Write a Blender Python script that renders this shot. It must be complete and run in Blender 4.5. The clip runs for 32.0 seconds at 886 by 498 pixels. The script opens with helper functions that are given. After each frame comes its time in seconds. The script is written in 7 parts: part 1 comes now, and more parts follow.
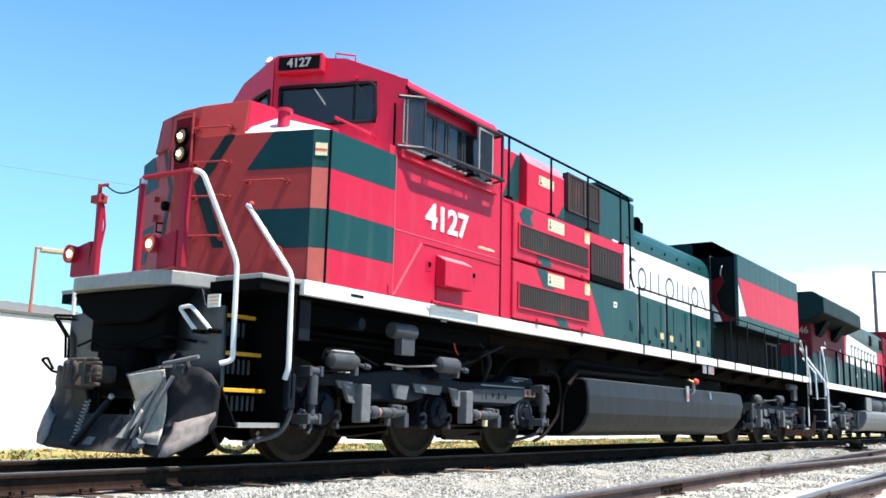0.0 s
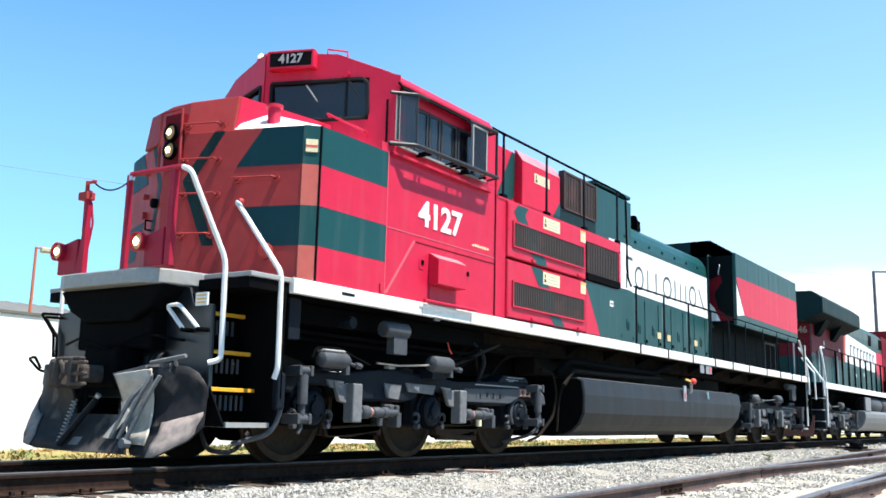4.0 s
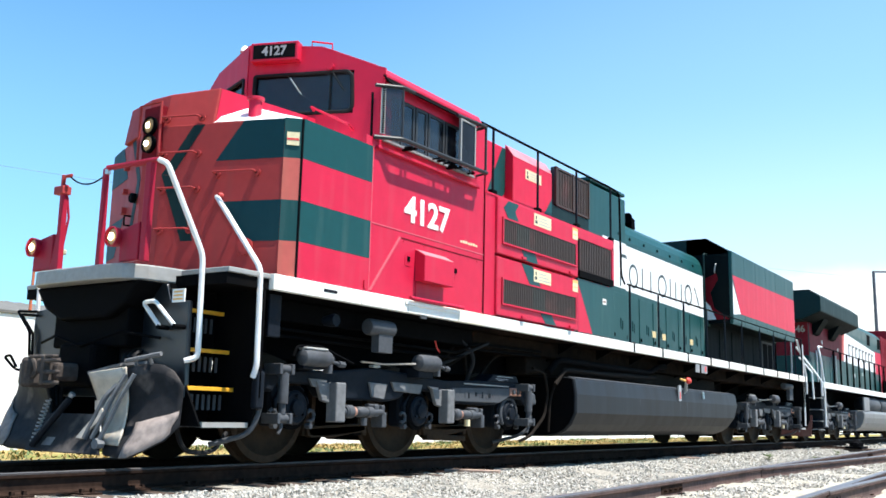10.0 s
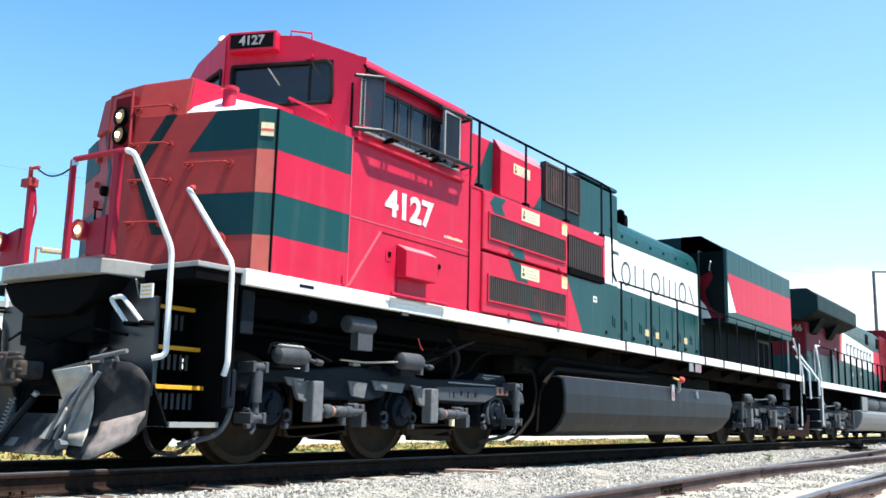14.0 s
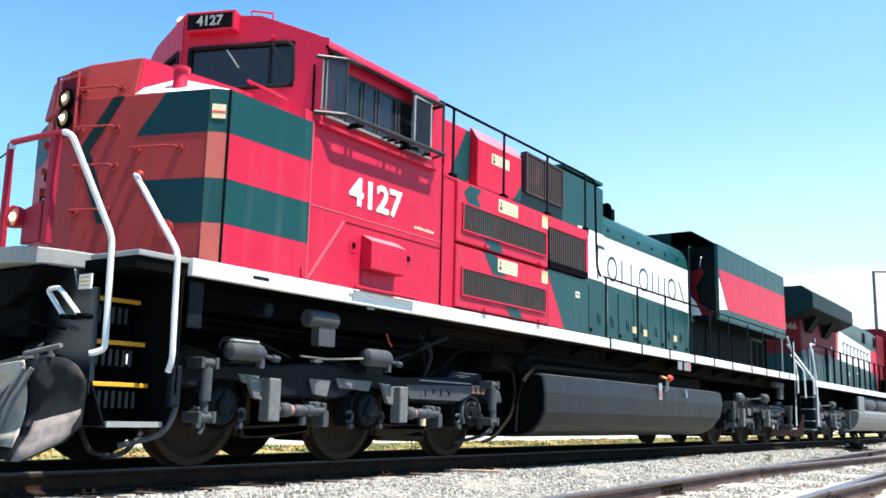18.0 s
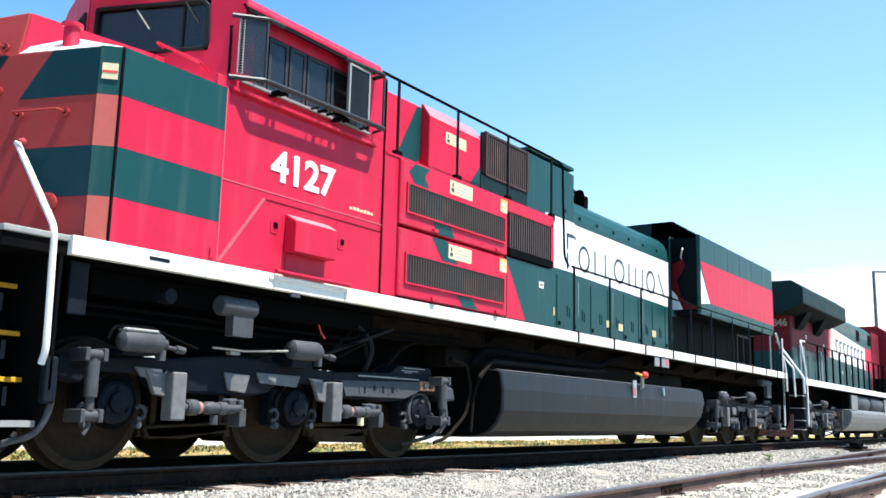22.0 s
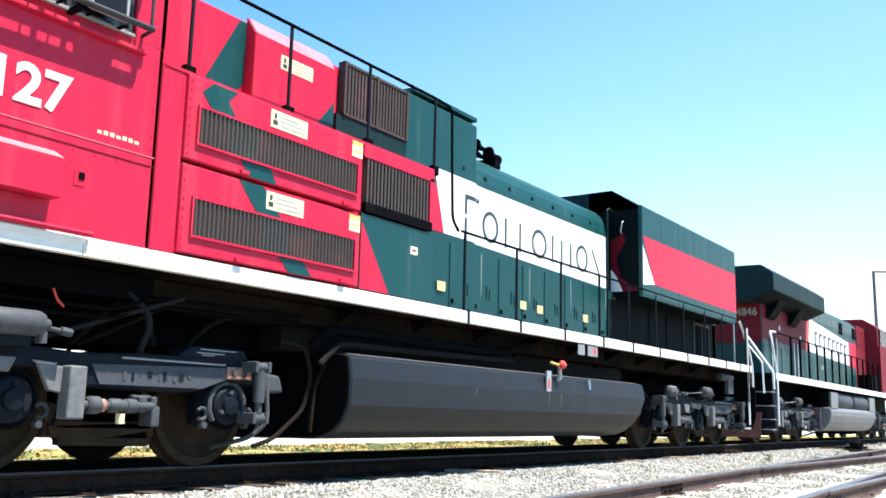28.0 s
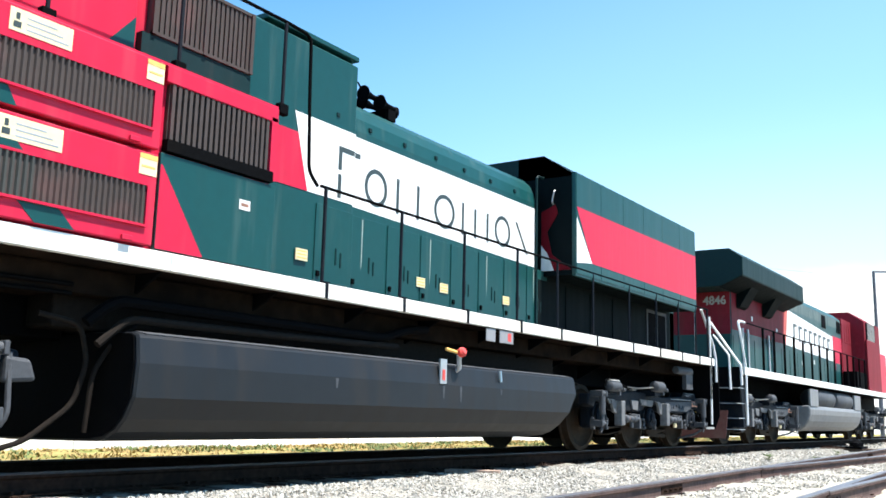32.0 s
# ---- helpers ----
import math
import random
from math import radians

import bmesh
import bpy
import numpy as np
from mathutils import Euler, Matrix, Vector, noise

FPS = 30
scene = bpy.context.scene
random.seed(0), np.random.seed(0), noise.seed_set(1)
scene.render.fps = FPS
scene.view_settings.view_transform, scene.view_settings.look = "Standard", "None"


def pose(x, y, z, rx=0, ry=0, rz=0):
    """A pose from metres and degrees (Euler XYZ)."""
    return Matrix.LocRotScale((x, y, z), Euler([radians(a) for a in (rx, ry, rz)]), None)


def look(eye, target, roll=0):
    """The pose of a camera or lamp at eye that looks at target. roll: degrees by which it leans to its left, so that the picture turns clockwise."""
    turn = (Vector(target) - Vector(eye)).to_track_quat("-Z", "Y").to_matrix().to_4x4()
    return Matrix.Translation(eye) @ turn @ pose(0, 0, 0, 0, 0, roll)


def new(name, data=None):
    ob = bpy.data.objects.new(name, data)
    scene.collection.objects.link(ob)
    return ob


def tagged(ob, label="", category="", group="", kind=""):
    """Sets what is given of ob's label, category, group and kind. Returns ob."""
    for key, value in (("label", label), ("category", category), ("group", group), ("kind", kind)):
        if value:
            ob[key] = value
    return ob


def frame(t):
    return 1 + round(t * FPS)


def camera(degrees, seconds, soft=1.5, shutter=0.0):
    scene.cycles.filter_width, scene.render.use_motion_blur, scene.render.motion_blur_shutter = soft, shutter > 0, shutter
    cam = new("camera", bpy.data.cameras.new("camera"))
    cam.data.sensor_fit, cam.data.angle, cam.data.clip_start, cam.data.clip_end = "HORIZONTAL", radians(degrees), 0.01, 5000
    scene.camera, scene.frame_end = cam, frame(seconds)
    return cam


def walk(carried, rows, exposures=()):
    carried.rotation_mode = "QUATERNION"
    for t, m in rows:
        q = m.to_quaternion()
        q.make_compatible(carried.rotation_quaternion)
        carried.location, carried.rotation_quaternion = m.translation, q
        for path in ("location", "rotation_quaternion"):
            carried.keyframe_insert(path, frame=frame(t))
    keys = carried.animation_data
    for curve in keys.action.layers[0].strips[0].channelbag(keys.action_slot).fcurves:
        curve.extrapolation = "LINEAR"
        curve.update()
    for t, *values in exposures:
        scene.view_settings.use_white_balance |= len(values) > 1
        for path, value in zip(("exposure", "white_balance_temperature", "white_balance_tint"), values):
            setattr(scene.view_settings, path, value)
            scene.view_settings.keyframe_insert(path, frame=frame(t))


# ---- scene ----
# World: x runs along the track away from the camera, y across it, z up; z = 0 is the top of the rails.
cam = camera(50.83, 32.0, soft=1.6, shutter=0.0)
EYE, AIM = (0.0, -7.591, 0.507), (8.137, -2.050, 2.261)
walk(cam, [(0.0, look(EYE, AIM, 1.37)), (32.0, look(EYE, AIM, 1.37))],
     exposures=[(0.0, 0.68), (9.0, 0.67), (17.0, 0.70), (20.0, 0.70), (22.2, 0.74), (23.2, 0.90), (28.0, 0.90), (32.0, 0.86)])

# distance that the train has rolled, every half second
ROLLED = [-0.004, -0.019, -0.032, -0.045, -0.061, -0.081, -0.105, -0.128, -0.146, -0.166, -0.186, -0.208, -0.225, -0.242, -0.259, -0.278,
          -0.299, -0.323, -0.351, -0.382, -0.415, -0.45, -0.487, -0.526, -0.568, -0.612, -0.658, -0.707, -0.762, -0.82, -0.882, -0.946,
          -1.015, -1.094, -1.178, -1.269, -1.366, -1.473, -1.589, -1.715, -1.851, -1.997, -2.154, -2.321, -2.498, -2.687, -2.889, -3.102,
          -3.327, -3.561, -3.806, -4.066, -4.333, -4.609, -4.895, -5.191, -5.497, -5.812, -6.132, -6.455, -6.78, -7.105, -7.43, -7.755,
          -8.078]

# ---- light ----
SUN = Vector((0.065, -0.40, 1.0)).normalized()
world = bpy.data.worlds.new("sky")
scene.world = world
world.use_nodes = True
wn, wl = world.node_tree.nodes, world.node_tree.links
sky = wn.new("ShaderNodeTexSky")
sky.sky_type, sky.sun_disc = "NISHITA", False
sky.sun_elevation = math.asin(SUN.z)
sky.sun_rotation = math.atan2(SUN.x, SUN.y)
sky.air_density, sky.dust_density, sky.ozone_density = 1.0, 0.2, 1.4
coord = wn.new("ShaderNodeTexCoord")
split = wn.new("ShaderNodeSeparateXYZ")
wl.new(coord.outputs["Generated"], split.inputs[0])


def ranged(source, a, b, to=1.0):
    node = wn.new("ShaderNodeMapRange")
    node.interpolation_type = "SMOOTHSTEP"
    node.inputs["From Min"].default_value, node.inputs["From Max"].default_value, node.inputs["To Max"].default_value = a, b, to
    wl.new(source, node.inputs["Value"])
    return node.outputs[0]


def blended(fac, below, rgb, mode="MIX"):
    node = wn.new("ShaderNodeMix")
    node.data_type, node.blend_type = "RGBA", mode
    if fac is None:
        node.inputs["Factor"].default_value = 1.0
    else:
        wl.new(fac, node.inputs["Factor"])
    wl.new(below, node.inputs["A"])
    node.inputs["B"].default_value = (*rgb, 1)
    return node.outputs["Result"]


def times(p, q):
    node = wn.new("ShaderNodeMath")
    node.operation = "MULTIPLY"
    wl.new(p, node.inputs[0]), wl.new(q, node.inputs[1])
    return node.outputs[0]


# clear blue, paler haze towards the horizon, one bank of white cloud low over the far end of the track
air = blended(None, sky.outputs[0], (0.46, 1.05, 1.31), "MULTIPLY")
air = blended(ranged(split.outputs["Z"], 0.62, 0.04, 0.46), air, (4.0, 6.6, 9.3))
air = blended(ranged(split.outputs["X"], 0.60, 1.0, 0.24), air, (5.0, 7.2, 9.5))
air = blended(times(ranged(split.outputs["Z"], 0.34, 0.06, 0.62), ranged(split.outputs["X"], 0.72, 0.97)), air, (6.5, 7.8, 9.3))
puff = wn.new("ShaderNodeTexNoise")
puff.inputs["Scale"].default_value, puff.inputs["Detail"].default_value = 9.0, 6.0
wl.new(coord.outputs["Generated"], puff.inputs["Vector"])
lean = wn.new("ShaderNodeVectorMath")
lean.operation = "MULTIPLY_ADD"
lean.inputs[1].default_value, lean.inputs[2].default_value = (0.05, 0.05, 0.05), (0.0, 0.0, 0.0)
wl.new(puff.outputs["Color"], lean.inputs[0])
moved = wn.new("ShaderNodeVectorMath")
wl.new(coord.outputs["Generated"], moved.inputs[0]), wl.new(lean.outputs[0], moved.inputs[1])
parts = wn.new("ShaderNodeSeparateXYZ")
wl.new(moved.outputs[0], parts.inputs[0])
bank_x = ranged(parts.outputs["X"], 0.945, 0.985)
bank_z = ranged(parts.outputs["Z"], 0.185, 0.150)
air = blended(times(bank_x, bank_z), air, (8.2, 8.5, 8.4))
wl.new(air, wn["Background"].inputs["Color"])
wn["Background"].inputs["Strength"].default_value = 0.110

sun = new("sun", bpy.data.lights.new("sun", "SUN"))
sun.data.energy, sun.data.angle, sun.data.color = 6.8, radians(0.55), (1.0, 0.96, 0.90)
sun.matrix_world = look((0, 0, 30), Vector((0, 0, 30)) - SUN)


# ---- materials ----
def surface(name, rgb, rough=0.5, metal=0.0, vary=0.12, grain=30.0, stain=None, stain_size=1.2, stain_low=0.55, stain_amount=0.6,
            bump=0.1, streaks=False, coat=0.0, spread=0.0, spec=0.5):
    """Paint, steel, stone: a base colour with fine grain, larger stains (or streaks that run down) and a little relief."""
    mat = bpy.data.materials.new(name)
    mat.use_nodes = True
    n, l = mat.node_tree.nodes, mat.node_tree.links
    b = n["Principled BSDF"]
    b.inputs["Metallic"].default_value = metal
    b.inputs["Specular IOR Level"].default_value = spec
    if coat:
        b.inputs["Coat Weight"].default_value, b.inputs["Coat Roughness"].default_value = coat, 0.12
    tc = n.new("ShaderNodeTexCoord")
    fine = n.new("ShaderNodeTexNoise")
    fine.inputs["Scale"].default_value, fine.inputs["Detail"].default_value = grain, 4.0
    l.new(tc.outputs["Object"], fine.inputs["Vector"])
    ramp = n.new("ShaderNodeMapRange")
    ramp.inputs["From Min"].default_value, ramp.inputs["From Max"].default_value = 0.3, 0.7
    ramp.inputs["To Min"].default_value, ramp.inputs["To Max"].default_value = 1 - vary, 1 + vary
    l.new(fine.outputs["Fac"], ramp.inputs["Value"])
    value = ramp.outputs[0]
    if spread:
        info = n.new("ShaderNodeObjectInfo")
        r2 = n.new("ShaderNodeMapRange")
        r2.inputs["To Min"].default_value, r2.inputs["To Max"].default_value = 1 - spread, 1 + spread
        l.new(info.outputs["Random"], r2.inputs["Value"])
        mul = n.new("ShaderNodeMath")
        mul.operation = "MULTIPLY"
        l.new(value, mul.inputs[0]), l.new(r2.outputs[0], mul.inputs[1])
        value = mul.outputs[0]
    tint = n.new("ShaderNodeMix")
    tint.data_type, tint.blend_type = "RGBA", "MULTIPLY"
    tint.inputs["Factor"].default_value = 1.0
    tint.inputs["A"].default_value = (*rgb, 1)
    l.new(value, tint.inputs["B"])
    colour = tint.outputs["Result"]
    big = n.new("ShaderNodeTexNoise")
    big.inputs["Scale"].default_value, big.inputs["Detail"].default_value = stain_size, 6.0
    if streaks:
        mp = n.new("ShaderNodeMapping")
        mp.inputs["Scale"].default_value = (6.0, 6.0, 0.55)
        l.new(tc.outputs["Object"], mp.inputs["Vector"]), l.new(mp.outputs[0], big.inputs["Vector"])
    else:
        l.new(tc.outputs["Object"], big.inputs["Vector"])
    if stain:
        edge = n.new("ShaderNodeMapRange")
        edge.inputs["From Min"].default_value, edge.inputs["From Max"].default_value = stain_low, stain_low + 0.16
        edge.inputs["To Max"].default_value = stain_amount
        l.new(big.outputs["Fac"], edge.inputs["Value"])
        over = n.new("ShaderNodeMix")
        over.data_type = "RGBA"
        over.inputs["B"].default_value = (*stain, 1)
        l.new(edge.outputs[0], over.inputs["Factor"]), l.new(colour, over.inputs["A"])
        colour = over.outputs["Result"]
    l.new(colour, b.inputs["Base Color"])
    rr = n.new("ShaderNodeMapRange")
    rr.inputs["To Min"].default_value, rr.inputs["To Max"].default_value = max(0.04, rough - 0.12), min(1.0, rough + 0.12)
    l.new(big.outputs["Fac"], rr.inputs["Value"]), l.new(rr.outputs[0], b.inputs["Roughness"])
    if bump:
        bp = n.new("ShaderNodeBump")
        bp.inputs["Strength"].default_value, bp.inputs["Distance"].default_value = bump, 0.01
        l.new(fine.outputs["Fac"], bp.inputs["Height"]), l.new(bp.outputs[0], b.inputs["Normal"])
    return mat


def glow(name, rgb, strength, base=None):
    mat = bpy.data.materials.new(name)
    mat.use_nodes = True
    b = mat.node_tree.nodes["Principled BSDF"]
    b.inputs["Emission Color"].default_value, b.inputs["Emission Strength"].default_value = (*rgb, 1), strength
    b.inputs["Base Color"].default_value = (*(base or rgb), 1)
    b.inputs["Roughness"].default_value = 0.2
    return mat


def clear_glass(name, rgb, rough=0.03):
    mat = bpy.data.materials.new(name)
    mat.use_nodes = True
    b = mat.node_tree.nodes["Principled BSDF"]
    b.inputs["Base Color"].default_value, b.inputs["Roughness"].default_value = (*rgb, 1), rough
    b.inputs["Transmission Weight"].default_value, b.inputs["IOR"].default_value = 0.85, 1.45
    return mat


RED = surface("red_paint", (0.53, 0.012, 0.046), 0.46, vary=0.06, grain=5, stain=(0.50, 0.042, 0.070), stain_low=0.52, stain_amount=0.5, bump=0.03, streaks=True, spec=0.25)
# Nose red: faded, and darkened for a front turned from the sun.
NOSE_RED = surface("faded_red_in_shade", (0.35, 0.044, 0.043), 0.5, vary=0.05, grain=12, stain=(0.27, 0.052, 0.050), stain_low=0.52, stain_amount=0.45, bump=0.04, streaks=True, spec=0.10)
GREEN = surface("green_paint", (0.003, 0.051, 0.050), 0.42, vary=0.05, grain=9, stain=(0.045, 0.095, 0.088), stain_low=0.58, stain_amount=0.45, bump=0.03, streaks=True, spec=0.35)
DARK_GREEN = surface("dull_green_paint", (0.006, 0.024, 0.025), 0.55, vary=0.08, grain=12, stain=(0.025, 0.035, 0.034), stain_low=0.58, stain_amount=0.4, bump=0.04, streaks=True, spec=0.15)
WHITE = surface("white_paint", (0.80, 0.80, 0.78), 0.45, vary=0.03, grain=10, stain=(0.55, 0.52, 0.46), stain_low=0.58, stain_amount=0.35, bump=0.03, streaks=True)
SILL_WHITE = surface("sill_white", (0.78, 0.76, 0.70), 0.5, vary=0.05, grain=14, stain=(0.50, 0.38, 0.24), stain_size=2.0, stain_low=0.60, stain_amount=0.6, bump=0.04)
CREAM = surface("cream_patch", (0.76, 0.68, 0.54), 0.6, vary=0.08, grain=20, stain=(0.74, 0.72, 0.66), stain_size=4.0, stain_low=0.45, stain_amount=0.8, bump=0.05)
PALE = surface("worn_pale_grey", (0.28, 0.28, 0.27), 0.55, vary=0.10, grain=16, stain=(0.28, 0.26, 0.23), stain_size=3.0, stain_low=0.50, stain_amount=0.6, bump=0.1)
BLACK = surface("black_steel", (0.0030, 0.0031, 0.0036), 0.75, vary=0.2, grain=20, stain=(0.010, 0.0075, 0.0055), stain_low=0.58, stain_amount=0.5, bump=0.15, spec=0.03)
UNDER_BROWN = surface("brown_underframe", (0.016, 0.0105, 0.0075), 0.9, vary=0.3, grain=8, stain=(0.004, 0.004, 0.0045), stain_size=1.6, stain_low=0.5, stain_amount=0.7, bump=0.1, spec=0.03)
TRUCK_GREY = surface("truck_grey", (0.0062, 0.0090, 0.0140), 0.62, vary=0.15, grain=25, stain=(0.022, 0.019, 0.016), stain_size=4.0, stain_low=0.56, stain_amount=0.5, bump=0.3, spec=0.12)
TRUCK_LIGHT = surface("dusty_grey_steel", (0.060, 0.064, 0.071), 0.6, vary=0.12, grain=25, stain=(0.040, 0.040, 0.042), stain_size=4.0, stain_low=0.54, stain_amount=0.6, bump=0.2, spec=0.25)
# Dusty steel, paler than its neighbours: sunlight on it is in the colour.
LIT_DUST = surface("pale_dusty_lit_plate", (0.145, 0.147, 0.15), 0.7, vary=0.15, grain=18, stain=(0.085, 0.085, 0.09), stain_size=5.0, stain_low=0.52, stain_amount=0.6, bump=0.15, spec=0.15)
TANK_GREY = surface("tank_grey", (0.0095, 0.0112, 0.0138), 0.5, vary=0.08, grain=5, stain=(0.020, 0.017, 0.015), stain_size=0.9, stain_low=0.50, stain_amount=0.45, bump=0.02, streaks=True, spec=0.32)
WHEEL_BROWN = surface("rusty_wheel", (0.034, 0.023, 0.015), 0.65, metal=0.1, vary=0.2, grain=18, stain=(0.056, 0.037, 0.023), stain_size=5, stain_low=0.5, stain_amount=0.5, bump=0.2, spec=0.08)
BRIGHT_STEEL = surface("bright_steel", (0.55, 0.54, 0.52), 0.3, metal=0.9, vary=0.1, grain=30, bump=0.1)
PLOW_STEEL = surface("worn_plow_steel", (0.020, 0.020, 0.022), 0.6, metal=0.0, vary=0.2, grain=14, stain=(0.15, 0.125, 0.11), stain_size=3.2, stain_low=0.56, stain_amount=0.85, bump=0.3, spec=0.10)
YELLOW = surface("yellow_paint", (0.75, 0.36, 0.02), 0.5, vary=0.1, grain=20, bump=0.05)
HAND_WHITE = surface("white_rail_paint", (0.70, 0.70, 0.69), 0.4, vary=0.05, grain=30, bump=0.04)
GRILLE = surface("sooty_grille", (0.060, 0.047, 0.043), 0.65, vary=0.06, grain=6, stain=(0.16, 0.075, 0.070), stain_size=1.6, stain_low=0.56, stain_amount=0.5, bump=0.03, spec=0.2)
GRILLE_GREEN = surface("sooty_green_grille", (0.052, 0.054, 0.050), 0.65, vary=0.06, grain=6, stain=(0.08, 0.075, 0.068), stain_size=2.0, stain_low=0.5, stain_amount=0.5, bump=0.03, spec=0.2)
DARK = surface("dark_void", (0.008, 0.008, 0.009), 0.8, vary=0.2, grain=10, bump=0.1, spec=0.02)
RUBBER = surface("rubber_hose", (0.012, 0.012, 0.013), 0.6, vary=0.2, grain=30, bump=0.1, spec=0.15)
LABEL_CREAM = surface("yellowed_label", (0.72, 0.62, 0.38), 0.5, vary=0.06, grain=30, bump=0.02)
LABEL_ORANGE = surface("orange_label", (0.80, 0.46, 0.12), 0.5, vary=0.06, grain=30, bump=0.02)
LABEL_RED = surface("red_label", (0.70, 0.06, 0.05), 0.5, vary=0.06, grain=30, bump=0.02)
INK = surface("dark_lettering", (0.030, 0.045, 0.045), 0.5, vary=0.05, grain=20, bump=0.0)
GLASS = clear_glass("tinted_glass", (0.10, 0.12, 0.15), 0.04)
LAMP = glow("lit_lamp", (1.0, 0.84, 0.52), 12.0)
GUARD_GREY = surface("guard_grey", (0.030, 0.032, 0.035), 0.5, vary=0.1, grain=20, stain=(0.04, 0.04, 0.045), stain_size=4.0, stain_low=0.5, stain_amount=0.6, bump=0.05, spec=0.3)
BOARD_GREY = surface("grey_numerals", (0.34, 0.35, 0.35), 0.6, vary=0.05, grain=20, bump=0.0)
# Main rails: darker than the siding's, with the train's shadow in the colour.
RAIL = surface("rail_steel", (0.030, 0.0185, 0.0140), 0.85, vary=0.25, grain=16, stain=(0.014, 0.011, 0.010), stain_size=3.0, stain_low=0.5, stain_amount=0.6, bump=0.15, spec=0.02)
SIDING_RAIL = surface("brown_siding_rail", (0.105, 0.070, 0.062), 0.8, vary=0.25, grain=16, stain=(0.060, 0.042, 0.040), stain_size=3.0, stain_low=0.5, stain_amount=0.6, bump=0.15, spec=0.06)
RAIL_HEAD = surface("dark_rail_head", (0.10, 0.095, 0.095), 0.55, metal=0.5, vary=0.1, grain=30, bump=0.05, spec=0.2)
BRIGHT_HEAD = surface("polished_rail_head", (0.24, 0.23, 0.235), 0.45, metal=0.85, vary=0.1, grain=30, bump=0.05)
TIE = surface("weathered_tie", (0.085, 0.062, 0.050), 0.85, vary=0.35, grain=22, stain=(0.22, 0.18, 0.15), stain_size=5.0, stain_low=0.56, stain_amount=0.6, bump=0.6, spread=0.35, spec=0.1)
# Pale pink that paints the sun's highlight on sloping red tops.
LIT_PINK = surface("sunlit_pink", (0.55, 0.20, 0.22), 0.4, vary=0.06, grain=9, stain=(0.55, 0.10, 0.13), stain_size=3.0, stain_low=0.5, stain_amount=0.5, bump=0.03, spec=0.5)
# Body red darkened: the shade on the front posts is in the colour.
POST_RED = surface("shaded_post_red", (0.33, 0.010, 0.032), 0.5, vary=0.06, grain=9, stain=(0.26, 0.03, 0.04), stain_low=0.52, stain_amount=0.5, bump=0.03, streaks=True, spec=0.2)
# Darker copy of the green with the nose front's shade in it.
NOSE_GREEN = surface("nose_green_in_shade", (0.003, 0.034, 0.044), 0.5, vary=0.05, grain=9, stain=(0.010, 0.046, 0.054), stain_low=0.56, stain_amount=0.4, bump=0.03, streaks=True, spec=0.15)
FADED_CORNER = surface("sun_faded_red", (0.50, 0.105, 0.085), 0.55, vary=0.05, grain=12, stain=(0.40, 0.13, 0.09), stain_low=0.55, stain_amount=0.4, bump=0.04, streaks=True, spec=0.25)
# Dark red: the flare end's shade in the colour; also niche and seams.
DEEP_RED = surface("deep_dark_red", (0.15, 0.008, 0.014), 0.5, vary=0.08, grain=9, stain=(0.12, 0.010, 0.016), stain_low=0.56, stain_amount=0.5, bump=0.03, streaks=True, spec=0.05)
# Near-black green: shade under the flares and wings put into the colour.
SHADED_GREEN = surface("shaded_dark_green", (0.0016, 0.0052, 0.0060), 0.7, vary=0.1, grain=12, stain=(0.005, 0.007, 0.007), stain_low=0.58, stain_amount=0.4, bump=0.04, streaks=True, spec=0.08)
BALLAST = surface("ballast_gravel", (0.28, 0.262, 0.225), 0.9, vary=0.35, grain=30, stain=(0.19, 0.175, 0.15), stain_size=1.6, stain_low=0.5, stain_amount=0.5, bump=0.5, spec=0.1)
PALE_BED = surface("pale_siding_fines", (0.36, 0.34, 0.285), 0.95, vary=0.35, grain=22, stain=(0.30, 0.27, 0.205), stain_size=2.4, stain_low=0.5, stain_amount=0.6, bump=0.8, spec=0.08)
SOIL = surface("dry_soil", (0.15, 0.12, 0.08), 0.95, vary=0.2, grain=6, stain=(0.11, 0.11, 0.05), stain_size=0.5, stain_low=0.46, stain_amount=0.8, bump=0.6, spec=0.05)
GRASS_GROUND = surface("dry_grass_ground", (0.30, 0.23, 0.09), 0.95, vary=0.35, grain=5, stain=(0.12, 0.17, 0.045), stain_size=0.8, stain_low=0.48, stain_amount=0.8, bump=0.6, spec=0.05)
# Scuffed steel, paled because sunlight on the plough is painted in.
PLOW_FACE = surface("scuffed_sunlit_plow_face", (0.52, 0.46, 0.38), 0.6, metal=0.0, vary=0.15, grain=12, stain=(0.05, 0.048, 0.046), stain_size=3.5, stain_low=0.55, stain_amount=0.8, bump=0.2, spec=0.3)
CABLE = surface("dusty_cable", (0.015, 0.012, 0.010), 0.8, vary=0.2, grain=20, bump=0.05, spec=0.06)
LENS_GLOW = glow("lit_lamp_glass", (1.0, 0.72, 0.36), 0.06, (0.24, 0.145, 0.06))
PLASTER = surface("white_plaster", (0.80, 0.80, 0.79), 0.8, vary=0.04, grain=3, stain=(0.62, 0.60, 0.56), stain_size=0.5, stain_low=0.6, stain_amount=0.4, bump=0.2)
ROOF_GREY = surface("fibre_cement_grey", (0.125, 0.122, 0.112), 0.85, vary=0.12, grain=4, stain=(0.08, 0.078, 0.07), stain_size=0.8, stain_low=0.5, stain_amount=0.5, bump=0.2)
ORANGE_POLE = surface("red_oxide_pole", (0.50, 0.13, 0.05), 0.6, vary=0.08, grain=8, bump=0.05)
